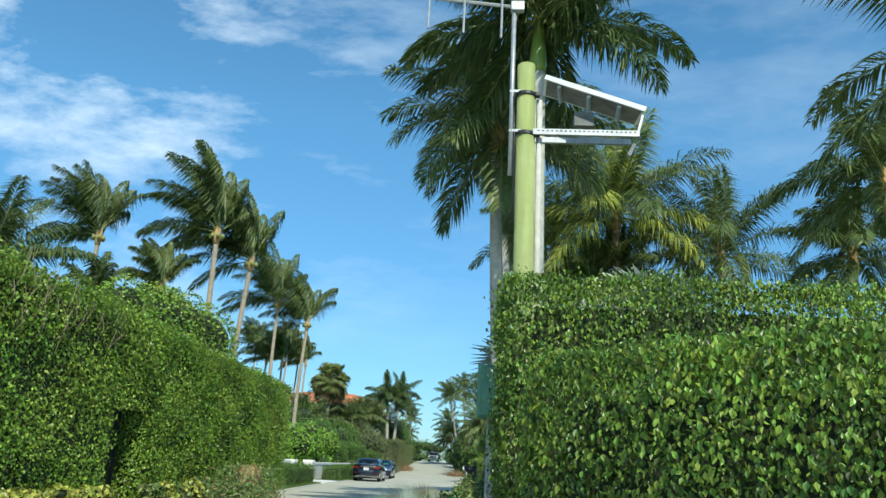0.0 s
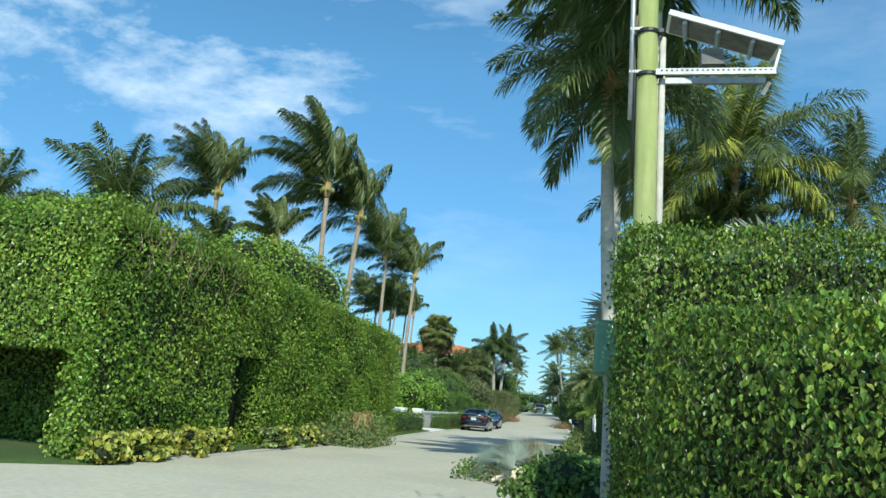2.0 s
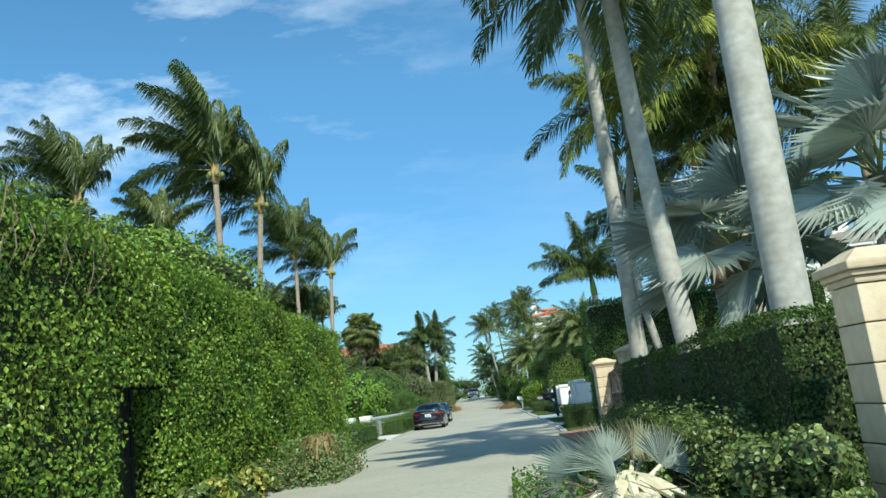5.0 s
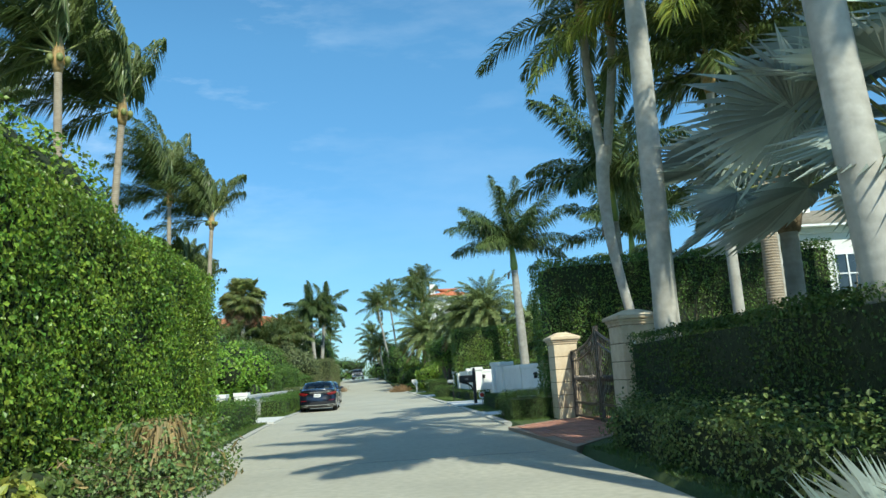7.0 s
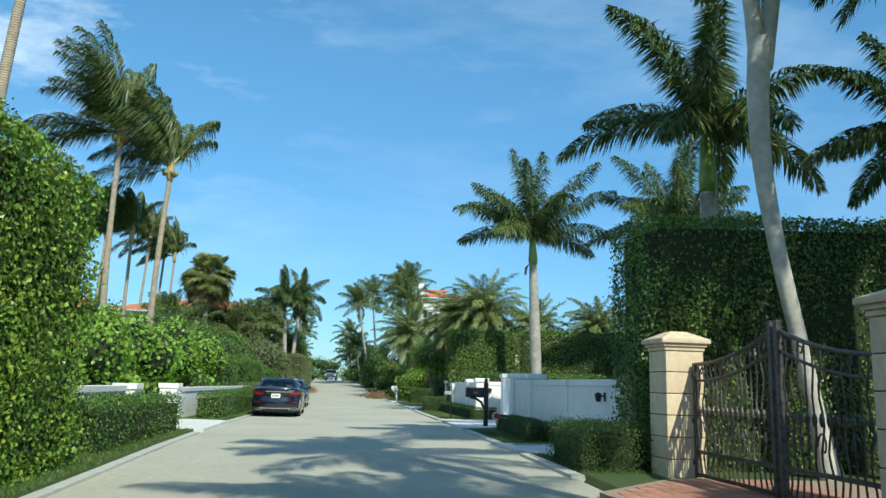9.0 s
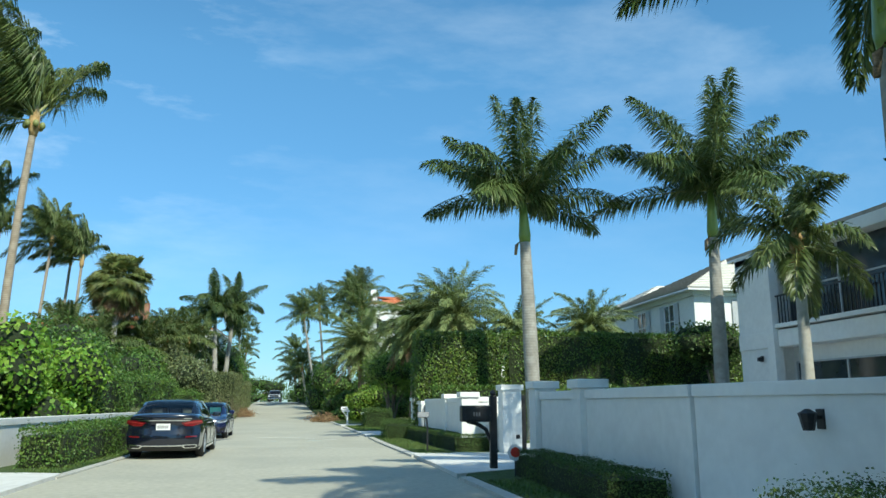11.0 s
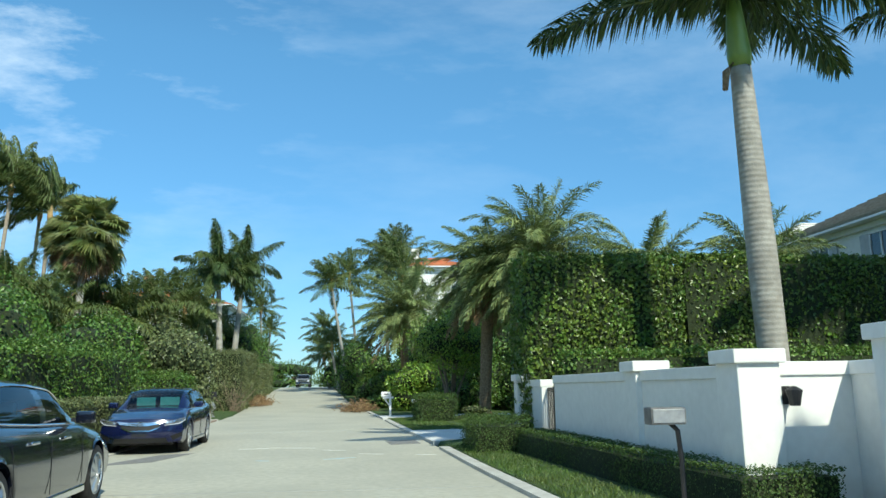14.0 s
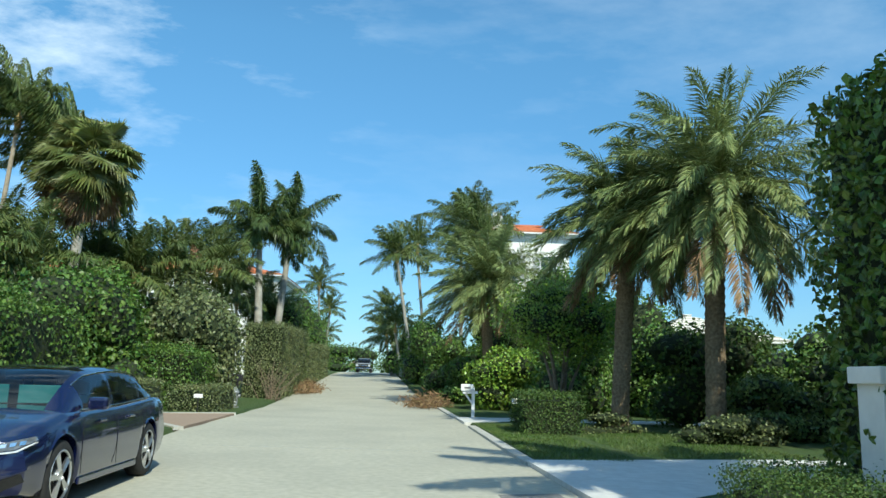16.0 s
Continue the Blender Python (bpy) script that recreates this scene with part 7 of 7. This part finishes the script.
for sx in (1, -1):
    hl = nose("headlight", [(sx * .46, .672), (sx * .66, .70), (sx * .84, .745), (sx * .86, .71), (sx * .74, .64), (sx * .5, .61)], .012, M_HEADD, c2, "narrow dark headlight with a row of bright lenses")
    for k in range(5):
        x0 = .51 + k * .062
        nose("lens", [(sx * x0, .662 + k * .011), (sx * (x0 + .04), .668 + k * .011), (sx * (x0 + .038), .637 + k * .011), (sx * x0, .63 + k * .011)], .018, M_CHROME, hl)
    nose("lamp_rim", [(sx * .48, .60), (sx * .74, .63), (sx * .86, .70), (sx * .86, .688), (sx * .75, .615), (sx * .48, .588)], .016, M_HEAD, hl, "pale light guide")
    nose("fog_intake", [(sx * .6, .36), (sx * .8, .44), (sx * .82, .37), (sx * .64, .28)], .006, M_GRILLE, c2)
    nose("bumper_crease", [(sx * .5, .37), (sx * .6, .41), (sx * .84, .49), (sx * .84, .468), (sx * .6, .375), (sx * .52, .335)], .02, M_BLUE, c2)
# dark car on the drive behind the gate posts
c3, front3 = car("parked_car", (9.3, 57.6, .07), 95, "black car parked on a white drive behind garden walls", M_NAVY, 4.6, 1.85, 1.62, 2.75, .9, "front")
for sx in (1, -1):
    front3("headlight", [(sx * .5, .66), (sx * .84, .73), (sx * .84, .66), (sx * .52, .6)], .012, M_HEADD, c3)
front3("grille", [(-.4, .66), (.4, .66), (.34, .48), (-.34, .48)], .008, M_GRILLE, c3)
# pickup far down the lane
tz = ground_z(160)
tr = base("pickup_truck", (-9.0, 160, tz), 180, "dark pickup truck with a pale hood far along the lane", "truck")
bev("body", (1.98, 5.4, .62), (0, 0, .5), M_NAVY, tr, .08)
bev("hood", (1.8, 1.5, .16), (0, 1.9, 1.08), M_TRUCK, tr, .07, seg=3)
bev("cab", (1.74, 2.2, .72), (0, .1, 1.1), M_NAVY, tr, .2, seg=3)
bev("windscreen", (1.5, .05, .5), (0, 1.17, 1.22), M_GLASSD, tr, .02)
bev("roof", (1.5, 1.5, .07), (0, 0, 1.8), M_TRUCK, tr, .02, label="pale roof")
bev("grille", (1.3, .06, .34), (0, 2.69, .72), M_GRILLE, tr, .02)
bev("grille_bar", (1.3, .06, .08), (0, 2.71, .86), M_CHROME, tr, .02)
bev("bumper", (1.9, .16, .18), (0, 2.72, .46), M_CHROME, tr, .04)
for sx in (1, -1):
    bev("headlight", (.26, .05, .26), (sx * .8, 2.7, .8), M_HEAD, tr, .03)
    bev("mirror", (.22, .12, .3), (sx * 1.08, .95, 1.2), M_BLACK, tr, .03)
    for y in (1.7, -1.7):
        s = Soup()
        s.tube([(sx * .72, y, .38), (sx * .98, y, .38)], [.38, .38], 18)
        obj("wheel", s, M_TYRE, tr)


# ---- storm debris at the lane edges ----
def debris(name, at, label):
    return base(name, at, 0, label, "debris")


d1 = debris("fallen_fronds", (-.02, 20.5, 0), "heap of fallen silver fan leaves with pale split stalks")
d1.scale = (.92, .95, .95)
for k, (hx, hy, hz, ox, oy, oz, r_) in enumerate(((-.2, -.1, .4, -.25, .1, 1.0, .6), (.2, .2, .4, .15, .1, 1.0, .62), (.5, -.15, .35, .6, .1, .8, .56), (-.55, .1, .3, -1, -.1, .15, .6), (.7, .35, .3, .9, .3, .6, .6),
                                                 (-.1, -.5, .25, -.6, -.7, .3, .55), (.35, .5, .35, .2, .6, .9, .6), (.1, .9, .3, -.3, .4, .8, .55))):
    lf, st = Soup(), Soup()
    fan((hx, hy, hz), (ox, oy, oz), (.2, -1, .5), r_, 34, lf, 1.35, .05, .1)
    st.tube([(hx, hy, hz), (hx * .4, hy * .5 - .2, .14), (hx * .2 + .15, -.75 - .1 * (k % 3), .06)], [.03, .045, .05], 6)
    two_tone("fan_leaf", lf, st, M_CREAMLEAF if k in (1, 4, 6) else M_SILVER, M_PALESTEM, d1, "drying cream fan leaf" if k in (1, 4, 6) else "")
for k in range(7):
    s = Soup()
    a = -.9 + .3 * k
    s.tube([(.05, -.2, .3), (.05 + .35 * math.sin(a), -.45 - .1 * math.cos(a), .22), (.05 + .75 * math.sin(a), -.6 - .2 * math.cos(a), .06)], [.05, .07, .035], 6)
    obj("split_stalk", s, M_PALESTEM, d1, "pale split leaf stalk")
lf = Soup()
p = rng.normal(0, 1, (3000, 3)).clip(-1.6, 1.6) * (.6, .85, .13) + (-.45, .8, .1)
p[:, 2] = np.abs(p[:, 2])
leaves(p, np.tile((0, 0, 1.0), (len(p), 1)), .065, .1, .9, False, lf)
obj("leaf_litter", lf, M_SHRUB, d1, "green cut leaves", kind="stuff")
st = Soup()
for k in range(60):
    a = rng.uniform(0, 2 * math.pi)
    p0 = np.array([rng.normal(-.3, .5), rng.normal(.1, .8), rng.uniform(.03, .2)])
    st.tube([p0, p0 + (.4 * math.cos(a), .4 * math.sin(a), rng.uniform(-.03, .25))], [.008, .004], 4, False)
obj("twig_litter", st, M_TWIG, d1, "thin cut twigs", kind="stuff")
d2 = debris("cut_branches", (-5.5, 27.9, 0), "heap of cut branches and dry brown fronds beside a hedge")
d2.scale = (1.02, 1.05, 1.0)
lf, lf2, st = Soup(), Soup(), Soup()
p = rng.normal(0, 1, (7000, 3)).clip(-1.7, 1.7) * (.46, .95, .42) + (-.2, 0, .25)
p[:, 2] = np.abs(p[:, 2]) * (1 - .25 * (p[:, 0] / .9) ** 2)
nn = p / (np.linalg.norm(p, axis=1)[:, None] + 1e-6)
leaves(p[:6500], nn[:6500], .06, .2, .8, False, lf)
obj("cut_leaves", lf, M_CUTGREEN, d2, "dull green cut leaves", kind="stuff")
leaves(p[6500:], nn[6500:], .15, .2, .8, False, lf2, .12)
for k in range(34):                    # pale stalks poking out low on one side
    p0 = np.array([rng.normal(-.25, .2), rng.normal(-.75, .15), rng.uniform(.08, .3)])
    a, e = rng.uniform(-2.6, -.6), rng.uniform(-.1, .9)
    st.tube([p0, p0 + (.3 * math.cos(a), .3 * math.sin(a), .3 * e), p0 + (.55 * math.cos(a), .55 * math.sin(a), .4 * e)], [.009, .007, .004], 4, False)
obj("dry_leaf", lf2, M_CUTTAN, d2, "dry tan leaves", kind="stuff")
obj("twig_litter", st, M_TWIG, d2, "thin pale cut twigs", kind="stuff")
lf = Soup()
m_ = 260                               # a collapsed fan whose fingers hang over the heap
root = np.tile((.0, -.35, .92), (m_, 1)) + rng.normal(0, .03, (m_, 3))
az_ = rng.uniform(-2.9, .3, m_)
rd_ = rng.uniform(.16, .5, m_)[:, None]
way_ = np.column_stack([np.cos(az_), np.sin(az_), np.zeros(m_)])
mid_ = root + way_ * rd_ * .6 + (0, 0, .02)
tip_ = root + way_ * rd_ + np.column_stack([np.zeros((m_, 2)), -rng.uniform(.3, .62, m_)])
w_ = np.column_stack([-np.sin(az_), np.cos(az_), np.zeros(m_)]) * .013
lf.bulk(np.stack([root, mid_ + w_, tip_, mid_ - w_], 1), [(0, 1, 3), (1, 2, 3)])
obj("dry_fan_leaf", lf, M_CUTTAN, d2, "collapsed dry tan fan leaf")
for (x, y) in ((-1.9, 91.5), (-8.6, 101.0), (-9.0, 104.5)):
    d3 = debris("frond_heap", (x, y, ground_z(y)), "small heap of reddish-brown dry fronds at the lane edge")
    lf = Soup()
    p = rng.normal(0, 1, (900, 3)) * (.45, 1.0, .22)
    p[:, 2] = np.abs(p[:, 2]) + .02
    leaves(p, np.tile((0, 0, 1.0), (900, 1)), .3, -.2, .9, False, lf, .07)
    obj("dry_fronds", lf, M_DEAD, d3, kind="stuff")
# bare branches by the gate and on the lane hedge
for at, n_br, sz in (((2.55, 30.2, 1.6), 7, .7), ((5.2, 29.5, 1.2), 8, 1.2), ((-9.0, 93.5, ground_z(93)), 26, 1.5), ((-9.0, 17.2, 3.2), 10, 1.0)):
    t = base("bare_branch", at, 0, "bare pale twiggy branch without leaves", "branch")
    s = Soup()
    for k in range(n_br):
        a = rng.uniform(0, 2 * math.pi)
        u = np.array([math.cos(a) * .5, math.sin(a) * .35, rng.uniform(.6, 1.2)])
        p0 = np.array([rng.normal(0, .2), rng.normal(0, .2), 0])
        p1 = p0 + u * sz * .5
        s.tube([p0, p1, p1 + (u + rng.normal(0, .5, 3)) * sz * .45], [.018, .012, .005], 5)
        s.tube([p1, p1 + (u + rng.normal(0, .8, 3)) * sz * .35], [.01, .004], 5)
    obj("twig", s, M_TWIG, t, kind="stuff")
